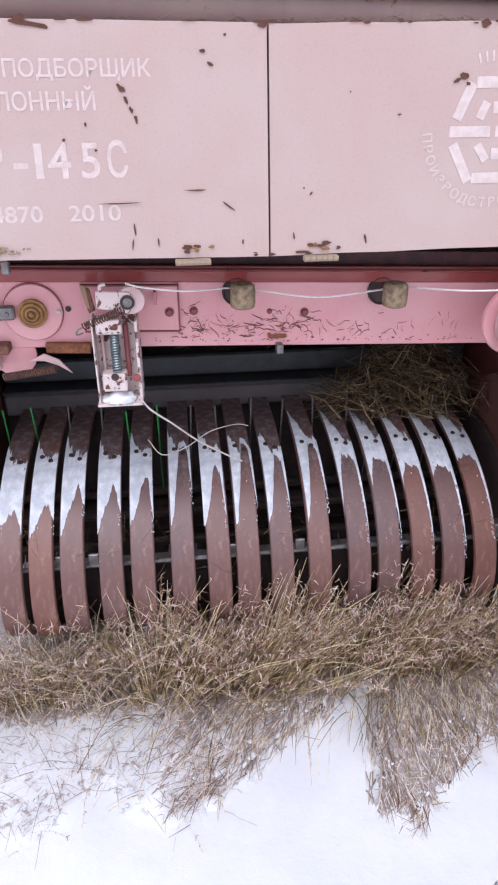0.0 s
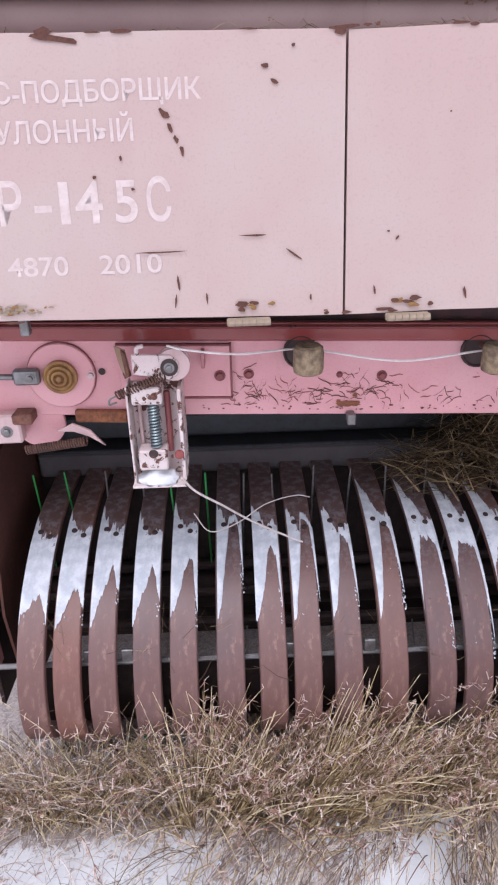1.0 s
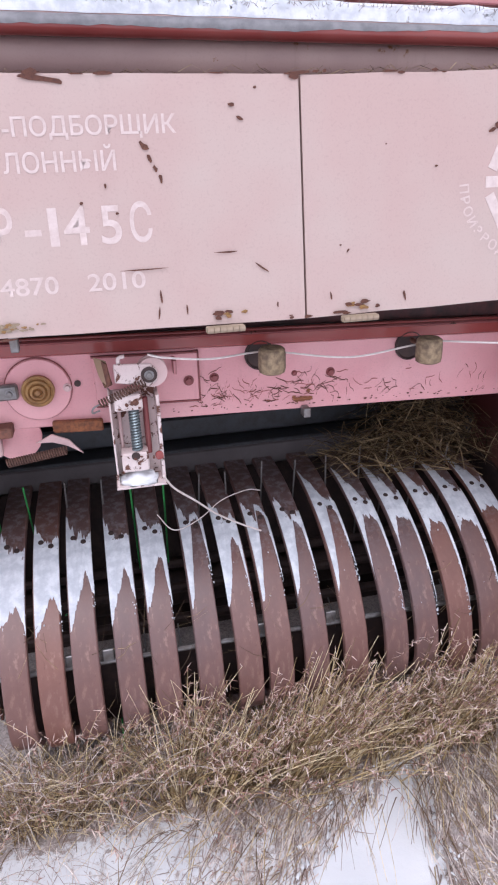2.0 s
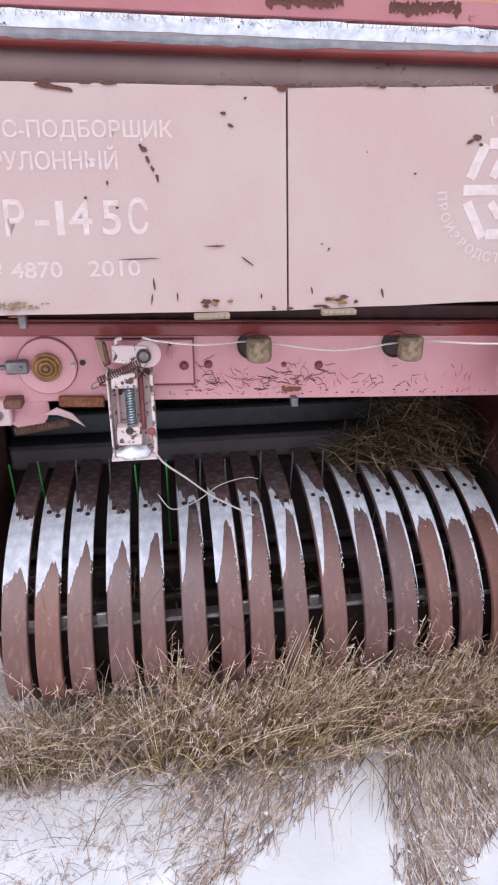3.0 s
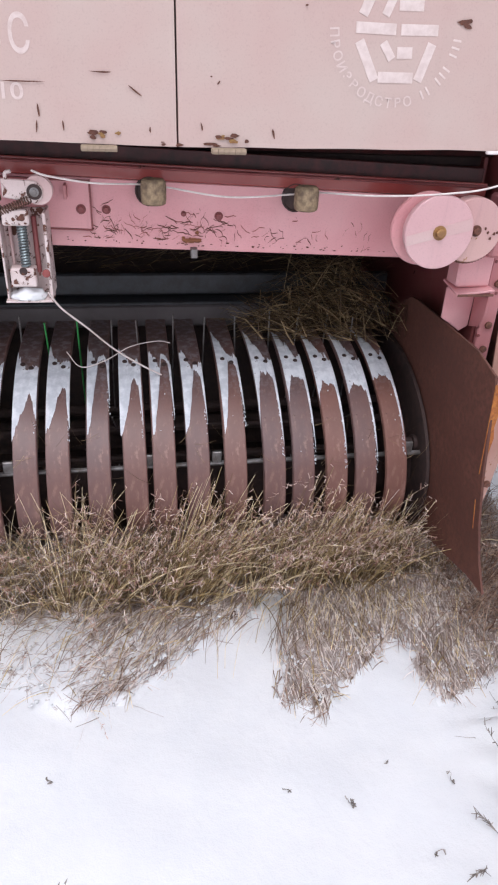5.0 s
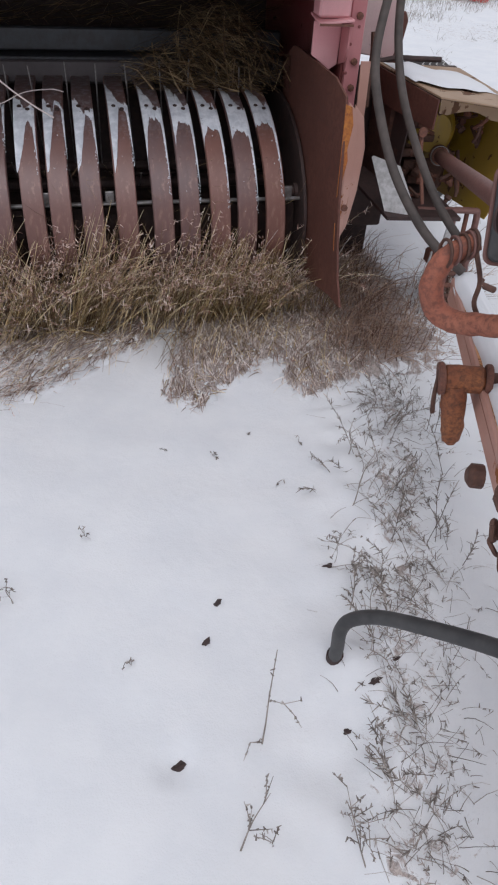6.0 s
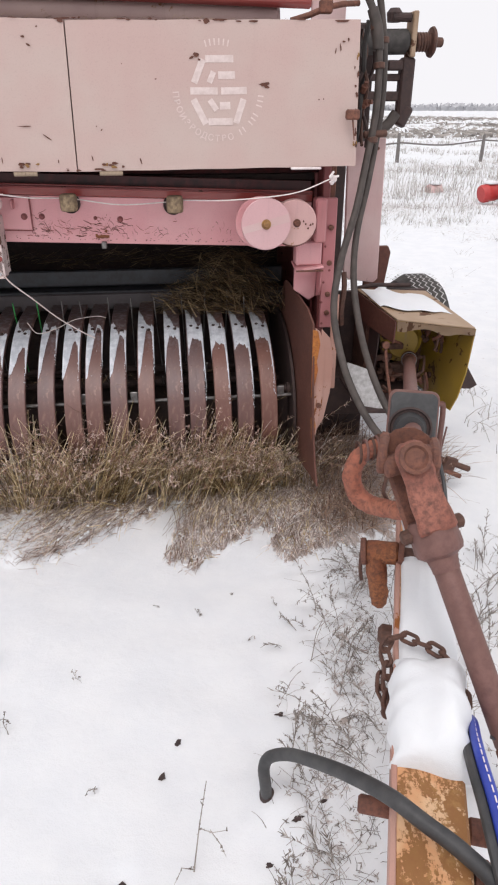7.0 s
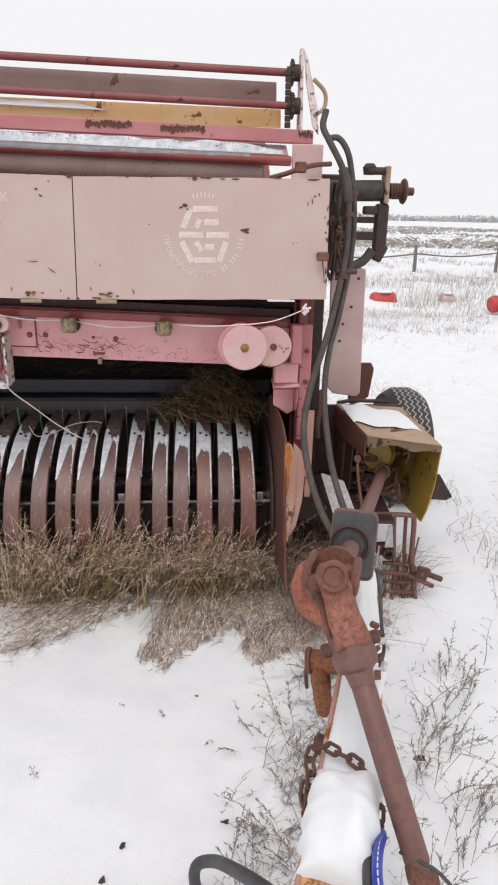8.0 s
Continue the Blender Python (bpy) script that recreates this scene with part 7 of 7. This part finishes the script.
def rounded(cx, cz, w, h, r, y, n=5):
    pts = []
    for sx, sz, a0 in ((1, 1, 0), (-1, 1, 90), (-1, -1, 180), (1, -1, 270)):
        for i in range(n + 1):
            a = radians(a0 + 90 * i / n)
            pts.append(Vector((cx + sx * (w - r) + r * math.cos(a), y, cz + sz * (h - r) + r * math.sin(a))))
    return pts


bm = slab(rounded(pc.x, pc.z, 0.054, 0.082, 0.016, pc.y), (0.0, 0.012, 0.0), 0.003)
bmesh.ops.rotate(bm, cent=pc, matrix=Euler((radians(-31), 0, radians(-18))).to_matrix(), verts=bm.verts)
gp = part("guard_plate", bm, RUBBER, shaft, "dark rubbery guard plate with rounded corners")
bm = slab(rounded(pc.x, pc.z + 0.002, 0.059, 0.089, 0.019, pc.y + 0.016), (0.0, 0.008, 0.0), 0.003)
bmesh.ops.rotate(bm, cent=pc, matrix=Euler((radians(-31), 0, radians(-18))).to_matrix(), verts=bm.verts)
part("plate_rim", bm, SHAFT, gp, "dusty brown rim behind the plate")
part("cone", lathe(pc - ad * 0.02 + Vector((-0.006, 0, 0.0)), ad, [(0, 0.045), (0.03, 0.038), (0.05, 0.033)], 20), RUBBER, gp)
part("ring", lathe(pc - ad * 0.004 + Vector((-0.006, 0, 0.0)), ad, [(0.0, 0.048), (0.012, 0.051), (0.016, 0.047), (0.012, 0.043)], 26), DARK, gp)
# rear yoke, cross, front yoke
FD = Vector((0.245, -0.56, -0.79)).normalized()
FU = (Vector((0, -1, 0.25)) - FD * Vector((0, -1, 0.25)).dot(FD)).normalized()
J = Vector((0.940, 0.268, 0.842)) - FU * 0.05
yd = ad
side = yd.cross(Vector((0, 0, 1))).normalized()
upv = side.cross(yd).normalized()
part("rear_yoke", worn(lathe(J - yd * 0.135, yd, [(0, 0.033), (0.03, 0.036), (0.05, 0.047), (0.075, 0.052)], 18), 0.003), DEEPRUST, shaft, "rusty yoke")
for s in (-1, 1):
    q = [J + side * s * 0.038 - yd * 0.08 + upv * 0.034, J + side * s * 0.038 - yd * 0.08 - upv * 0.034, J + side * s * 0.040 + yd * 0.012 - upv * 0.030, J + side * s * 0.040 + yd * 0.030, J + side * s * 0.040 + yd * 0.012 + upv * 0.030]
    part("yoke_ear", worn(slab(q, side * s * 0.018, 0.005)), DEEPRUST, shaft)
fd, fu = FD, FU
fs = fd.cross(fu).normalized()
cross = part("joint_cross", lathe(J - fu * 0.05, fu, [(0, 0.024), (0.012, 0.026), (0.085, 0.026), (0.10, 0.022), (0.104, 0.014)], 18), RUST, shaft, "worn joint cross with round caps")
part("cap", lathe(J + fu * 0.050, fu, [(0, 0.030), (0.010, 0.030), (0.012, 0.023), (0.006, 0.019), (0.008, 0.002)], 20), DEEPRUST, cross)
part("trunnion", rod(J - fs * 0.05, J + fs * 0.05, 0.020), DEEPRUST, cross)
yoke2 = part("front_yoke", worn(slab([J + fu * 0.030 + fs * 0.020 - fd * 0.034, J + fu * 0.030 - fs * 0.020 - fd * 0.034, J + fu * 0.030 - fs * 0.032 - fd * 0.010, J + fu * 0.030 - fs * 0.030 + fd * 0.05, J + fu * 0.030 - fs * 0.038 + fd * 0.14, J + fu * 0.030 + fs * 0.038 + fd * 0.14, J + fu * 0.030 + fs * 0.030 + fd * 0.05, J + fu * 0.030 + fs * 0.032 - fd * 0.010], fu * 0.018, 0.006), 0.003), YOKE, shaft, "orange-brown front yoke")
part("yoke_arm", slab([J - fu * 0.048 + fs * 0.036 - fd * 0.024, J - fu * 0.048 - fs * 0.036 - fd * 0.024, J - fu * 0.048 - fs * 0.040 + fd * 0.13, J - fu * 0.048 + fs * 0.040 + fd * 0.13], fu * 0.018, 0.006), DEEPRUST, yoke2)
part("collar", worn(lathe(J + fd * 0.115, fd, [(0, 0.040), (0.008, 0.045), (0.055, 0.047), (0.066, 0.044), (0.074, 0.030), (0.10, 0.026)], 20), 0.002), SHAFT, yoke2)
part("collar_pin", lathe(J + fd * 0.135 + fs * 0.038, fs, [(0, 0.014), (0.02, 0.014), (0.024, 0.009)], 10), CHAIN, yoke2)
part("collar_pin", lathe(J + fd * 0.135 - fs * 0.038, -fs, [(0, 0.014), (0.02, 0.014), (0.024, 0.009)], 10), CHAIN, yoke2)
T0, T1 = J + fd * 0.205, J + fd * 0.57
ft = part("front_tube", lathe(T0, fd, [(0, 0.020), (0.008, 0.0245), ((T1 - T0).length - 0.03, 0.0245), ((T1 - T0).length - 0.008, 0.018), ((T1 - T0).length, 0.010)], 24), SHAFT, shaft, "plain rust-brown shaft tube")
part("tube_foot", box(T1 - Vector((0.035, 0.02, 0.01)), T1 + Vector((0.035, 0.02, 0.02)), 0.008, 0, (20, 30, 10)), DEEPRUST, ft)
# curved orange hook and its chain
bm = tube([(1.010, 0.628, 0.684), (0.985, 0.636, 0.672), (0.951, 0.640, 0.640), (0.938, 0.640, 0.592), (0.952, 0.628, 0.546), (0.982, 0.596, 0.532), (1.004, 0.53, 0.560), (1.022, 0.465, 0.590), (1.048, 0.432, 0.588)], 0.020, 14, 6, lambda t: 0.85 + 0.35 * math.sin(math.pi * t))
hook = part("hook_arm", worn(bm, 0.0025, 40, 1), HOOK, shaft, "curved orange-rust hook arm")
for i in range(5):
    c = Vector((0.998 - 0.011 * i, 0.633 + 0.001 * i, 0.679 - 0.005 * i))
    part("wire_wrap", tube([c + Vector((0.006 * math.sin(i), 0.026 * math.cos(a), 0.026 * math.sin(a))) for a in [k * math.pi / 4 for k in range(9)]], 0.0035, 6, 2), SHAFT if i % 2 else CHAIN, hook)
part("wire_tail", tube([(0.998, 0.61, 0.67), (1.010, 0.59, 0.62), (1.000, 0.575, 0.585), (1.014, 0.57, 0.555)], 0.005, 6, 4), CHAIN, hook)
part("wire_tail", tube([(1.03, 0.56, 0.67), (1.046, 0.54, 0.62), (1.062, 0.51, 0.585), (1.066, 0.50, 0.55)], 0.006, 6, 4), CHAIN, hook)
part("strut", tube([(1.03, 0.545, 0.655), (1.052, 0.50, 0.60), (1.075, 0.46, 0.54)], 0.008, 8, 3), CHAIN, hook)
part("cable", tube([(1.118, 0.56, 0.69), (1.121, 0.54, 0.66), (1.117, 0.50, 0.635), (1.113, 0.46, 0.59), (1.118, 0.44, 0.54), (1.106, 0.42, 0.50)], 0.0045, 6, 5), RUBBER, hook)
for i in range(7):
    p = Vector((1.088 + 0.008 * (i % 3), 0.44 - 0.01 * i, 0.605 - 0.016 * i))
    part("clip", box(p - Vector((0.010, 0.006, 0.006)), p + Vector((0.012, 0.006, 0.008)), 0.002, 0, (10 * i, 25 - 12 * i, 14 * i)), (DEEPRUST, CHAIN, TREAD)[i % 3], hook)


def link_mesh(r, l, wire):
    pts = []
    for i in range(20):
        a = 2 * math.pi * i / 20
        pts.append((r * math.cos(a), 0, r * math.sin(a) + (l if math.sin(a) > 0 else -l)))
    pts.append(pts[0])
    bm = tube(pts, wire, 6, 0)
    me = bpy.data.meshes.new("link")
    bm.to_mesh(me)
    bm.free()
    me.materials.append(CHAIN)
    return me


lk = link_mesh(0.0092, 0.0075, 0.0044)


def chain_along(points, label, start=0):
    path = smooth_path(points, 24)
    th = thing("chain", points[0], label, "chain")
    run, last, k = 0.0, path[0], start
    for p in path[1:]:
        run += (p - last).length
        if run >= 0.0255:
            run = 0.0
            d = (p - last).normalized()
            m = d.to_track_quat("Z", "Y").to_matrix().to_4x4() @ Matrix.Rotation(radians(45 + 90 * (k % 2) + random.uniform(-14, 14)), 4, "Z")
            o = link(lk, "link", p, CHAIN, th)
            o.rotation_euler = m.to_euler()
            k += 1
        last = p
    return th


chain_along([(0.878, 0.110, 0.375), (0.891, 0.135, 0.392), (0.895, 0.150, 0.405), (0.902, 0.176, 0.425), (0.902, 0.200, 0.442), (0.912, 0.208, 0.462), (0.937, 0.203, 0.474), (0.962, 0.180, 0.476), (0.990, 0.158, 0.474), (1.012, 0.130, 0.462), (1.024, 0.090, 0.430), (1.010, 0.040, 0.40), (0.990, -0.020, 0.375)], "rusty chain looped over the drawbar")
chain_along([(0.896, 0.190, 0.41), (0.887, 0.165, 0.385), (0.894, 0.140, 0.365), (0.884, 0.115, 0.345)], "short end of rusty chain hanging beside the drawbar", 1)

# snow on the drawbar
def bar_snow(a0, a1, w0, w1, thick, label, seed, end, n=44, m=22):
    bm = bmesh.new()
    grid = []
    for i in range(n + 1):
        s = i / n
        row = []
        for j in range(m + 1):
            t = j / m
            e = 0.010 * noise.noise(Vector((s * 3, seed, t * 2)))
            w = 0.016 * noise.noise(Vector((s * 5, seed + 4, 0 if t < 0.5 else 5))) * abs(2 * t - 1)
            h = thick * max(0.0, 1 - abs(2 * t - 1) ** 3.0) ** 0.6 * max(0.0, 1 - abs(2 * s - 1) ** end) ** 0.6
            h *= 0.9 + 0.45 * noise.noise(Vector((s * 2.6, t * 2, seed)))
            h += 0.003 * noise.noise(Vector((s * 9, t * 6, seed)))
            along = a0 + (a1 - a0) * s + e
            p = on_bar(along, w0 + (w1 - w0) * t * (1.0 - 0.50 * ramp(0.70, 1.30, along)) + w, 0.4315 + max(0, h))
            if t in (0, 1) or s in (0, 1):
                p.z -= 0.008
            row.append(bm.verts.new(p))
        grid.append(row)
    for p, q in zip(grid, grid[1:]):
        for j in range(m):
            bm.faces.new((p[j], q[j], q[j + 1], p[j + 1]))
    return tagged(put(bm, "lying_snow", SNOW), label, "snow")


bar_snow(0.215, 0.455, -0.012, 0.130, 0.072, "thick lump of snow on the drawbar", 1.0, 4)
bar_snow(0.43, 1.31, 0.004, 0.116, 0.022, "snow lying along the drawbar", 2.0, 16, 80)

# hoses over the drawbar
hose_thing = thing("black_hose", (0.667, 0.19, 0.05), "thick black rubber hose lying over the drawbar into snow", "hose")
part("tube", tube([(0.667, 0.190, 0.04), (0.662, 0.180, 0.10), (0.657, 0.174, 0.165), (0.668, 0.165, 0.208), (0.700, 0.135, 0.250), (0.730, 0.06, 0.325), (0.768, -0.04, 0.415), (0.805, -0.125, 0.475), (0.845, -0.170, 0.472), (0.89, -0.21, 0.458), (0.935, -0.255, 0.43), (0.97, -0.31, 0.38), (0.99, -0.38, 0.33)], 0.0128, 14, 6), RUBBER, hose_thing)
part("open_end", lathe((0.667, 0.190, 0.060), (0.03, 0.06, -1), [(0, 0.0165), (0.018, 0.0165), (0.019, 0.011), (0.004, 0.010)], 14), DARK, hose_thing)
pts = [(1.005, 0.060, 0.395), (1.003, 0.030, 0.420), (0.975, -0.035, 0.460), (0.956, -0.095, 0.480), (0.946, -0.16, 0.478), (0.936, -0.22, 0.470), (0.934, -0.28, 0.44), (0.94, -0.36, 0.39)]
bh = thing("blue_hose", (1.02, 0.03, 0.40), "blue hose with white dashes beside a black hose", "hose")
part("tube", tube([(x + 0.010, y, z + 0.006) for x, y, z in pts], 0.0098, 12, 6), BLUE, bh)
part("black_tube", tube([(x - 0.006, y, z - 0.002) for x, y, z in pts], 0.0085, 10, 6), RUBBER, bh)
path = smooth_path([(x + 0.010, y - 0.001, z + 0.0162) for x, y, z in pts], 12)
for i in range(8, len(path) - 3, 3):
    part("dash", tube([path[i], path[i + 1], path[i + 2]], 0.0013, 5, 0), WHITE, bh)
part("coupling", rod((1.005, 0.075, 0.385), (1.004, 0.035, 0.418), 0.016), CHAIN, bh)
h = put(tube([(1.045, 0.015, 0.40), (1.075, -0.01, 0.405), (1.11, -0.03, 0.395), (1.14, -0.07, 0.37), (1.15, -0.11, 0.34)], 0.0035, 6, 5), "thin_cable", RUBBER)
tagged(h, "thin black cable bent out beside the drawbar", "cable")
# bracket frame under the gearbox, behind the joint
jf = part("frame_bracket", tube([(1.33, 1.51, 0.392), (1.39, 1.50, 0.392), (1.52, 1.50, 0.386), (1.545, 1.50, 0.365), (1.552, 1.50, 0.20), (1.575, 1.50, 0.06), (1.585, 1.49, 0.0)], 0.011, 8, 5), SHAFT, baler, "bent rusty bracket frame")
part("leg", tube([(1.462, 1.505, 0.385), (1.470, 1.50, 0.26), (1.490, 1.50, 0.08), (1.482, 1.49, 0.0)], 0.010, 8, 4), SHAFT, jf)
part("leg", tube([(1.515, 1.515, 0.385), (1.520, 1.51, 0.24), (1.535, 1.50, 0.06)], 0.008, 8, 4), DEEPRUST, jf)
part("flat_bar", slab([(1.436, 1.48, 0.350), (1.452, 1.48, 0.350), (1.464, 1.48, 0.250), (1.428, 1.48, 0.250)], (0, 0.006, 0), 0.001), TREAD, jf)
part("socket", lathe((1.444, 1.50, 0.222), FRONT, [(0, 0.024), (0.03, 0.024), (0.031, 0.016), (0.01, 0.015)], 14), DARK, jf)
part("socket_block", box((1.405, 1.50, 0.20), (1.47, 1.54, 0.25), 0.006), DEEPRUST, jf)
for z, x0, x1 in ((0.130, 1.42, 0.0), (0.088, 1.44, 0.01), (0.042, 1.45, 0.02), (0.175, 1.43, -0.01)):
    part("cross_bar", rod((x0, 1.49, z), (1.548 + x1, 1.49, z - 0.012), 0.009), (SHAFT, DEEPRUST, CHAIN)[int(z * 100) % 3], jf)
part("tail_rod", rod((1.55, 1.49, 0.150), (1.682, 1.47, 0.101), 0.012), CHAIN, jf)
part("tail_rod", rod((1.54, 1.49, 0.115), (1.645, 1.46, 0.075), 0.010), DEEPRUST, jf)
part("tail_plate", box((1.57, 1.47, 0.095), (1.625, 1.49, 0.155), 0.004, 0, (0, 20, 0)), CHAIN, jf)
rng = random.Random(78)
for i in range(9):
    x = rng.uniform(1.40, 1.56)
    part("scrap_bar", tube([(x + rng.gauss(0, 0.012), 1.49, 0.0), (x, 1.50, 0.10 + rng.gauss(0, 0.03)), (x + rng.gauss(0, 0.03), 1.50 + rng.gauss(0, 0.01), rng.uniform(0.14, 0.30))], 0.0038, 6, 3), (SHAFT, TREAD, CHAIN)[i % 3], jf)
# snow-dusted side plate and dark clutter under the guard
part("splash_plate", slab([(1.16, 1.56, 0.545), (1.245, 1.53, 0.52), (1.29, 1.45, 0.40), (1.21, 1.49, 0.385)], (0.006, 0.0, 0.006), 0.001), TREAD, gb, "grey plate dusted with old snow")
# Dark panels added to deepen the shadow behind the gearbox.
part("shade_panel", box((1.12, 1.96, 0.02), (1.36, 1.98, 0.72), 0.003), DARK, gb)
part("shade_panel", box((1.362, 1.96, 0.37), (1.60, 1.98, 0.72), 0.003), DARK, gb)
rng = random.Random(77)
for i in range(46):
    p = Vector((rng.uniform(1.30, 1.56), rng.uniform(1.58, 1.74), rng.uniform(0.40, 0.68)))
    if (p.x - 1.425) ** 2 + (p.z - 0.56) ** 2 < 0.004:
        continue
    d = Vector((rng.gauss(0, 1), rng.gauss(0, 0.6), rng.gauss(0, 1))).normalized()
    if i % 2:
        part("fitting", lathe(p, d, [(0, 0.012), (0.012, 0.014), (0.016, 0.008), (0.03, 0.008)], 8), CHAIN if i % 3 else DEEPRUST, gb)
    else:
        part("pipe", tube([p, p + d * 0.03 + Vector((0, -0.01, 0)), p + d * 0.07], 0.006, 6, 3), CHAIN if i % 3 else DEEPRUST, gb)

# ---- hay caught in the throat ----
hay = []
for _ in range(850):
    x = random.gauss(0.74, 0.12)
    if not 0.42 < x < 0.985:
        continue
    k = 1 - abs(x - 0.76) / 0.34
    y, z = random.uniform(1.93, 2.16), 0.625 + random.random() * 0.25 * max(0.1, k)
    a = random.gauss(2.75, 0.6)
    q = random.uniform(0.10, 0.26)
    d = Vector((q * math.cos(a), random.gauss(0, 0.05), q * math.sin(a) * 0.7))
    p = Vector((x, y, z))
    bow = Vector((0, 0, random.uniform(0.0, 0.05)))
    pts = [p - d * 0.5, p - d * 0.17 + bow, p + d * 0.17 + bow, p + d * 0.5]
    for c in pts:
        c.x = min(c.x, 0.978)
        c.z = max(c.z, 0.648)
    hay.append((pts, random.uniform(0.0032, 0.0058), 0.0016))
for _ in range(260):
    x = random.uniform(-0.45, 1.0)
    y, z = random.uniform(2.24, 2.4), random.uniform(0.775, 0.83)
    q = random.uniform(0.05, 0.2)
    a = random.gauss(0, 0.5)
    hay.append(([Vector((x, y, z)), Vector((x + q * 0.5, y, z + 0.03 * random.random())), Vector((x + q * math.cos(a), y, z + q * math.sin(a) * 0.4))], 0.0028, 0.001))
for _ in range(120):
    x = random.uniform(-0.5, 0.95)
    z = random.uniform(0.2, 0.5)
    y = random.uniform(1.585, 1.66)
    q = random.uniform(0.04, 0.1)
    a = random.uniform(0, 3.1)
    hay.append(([Vector((x, y, z)), Vector((x + q * 0.5 * math.cos(a), y - 0.01, z + 0.5 * q * math.sin(a))), Vector((x + q * math.cos(a), y, z + q * math.sin(a)))], 0.0018, 0.001))
tagged(link(strand_mesh("old_hay", hay), "old_hay", (0, 0, 0), HAY, smooth=False), "brown old hay jammed in the baler's throat", "hay", kind="stuff")
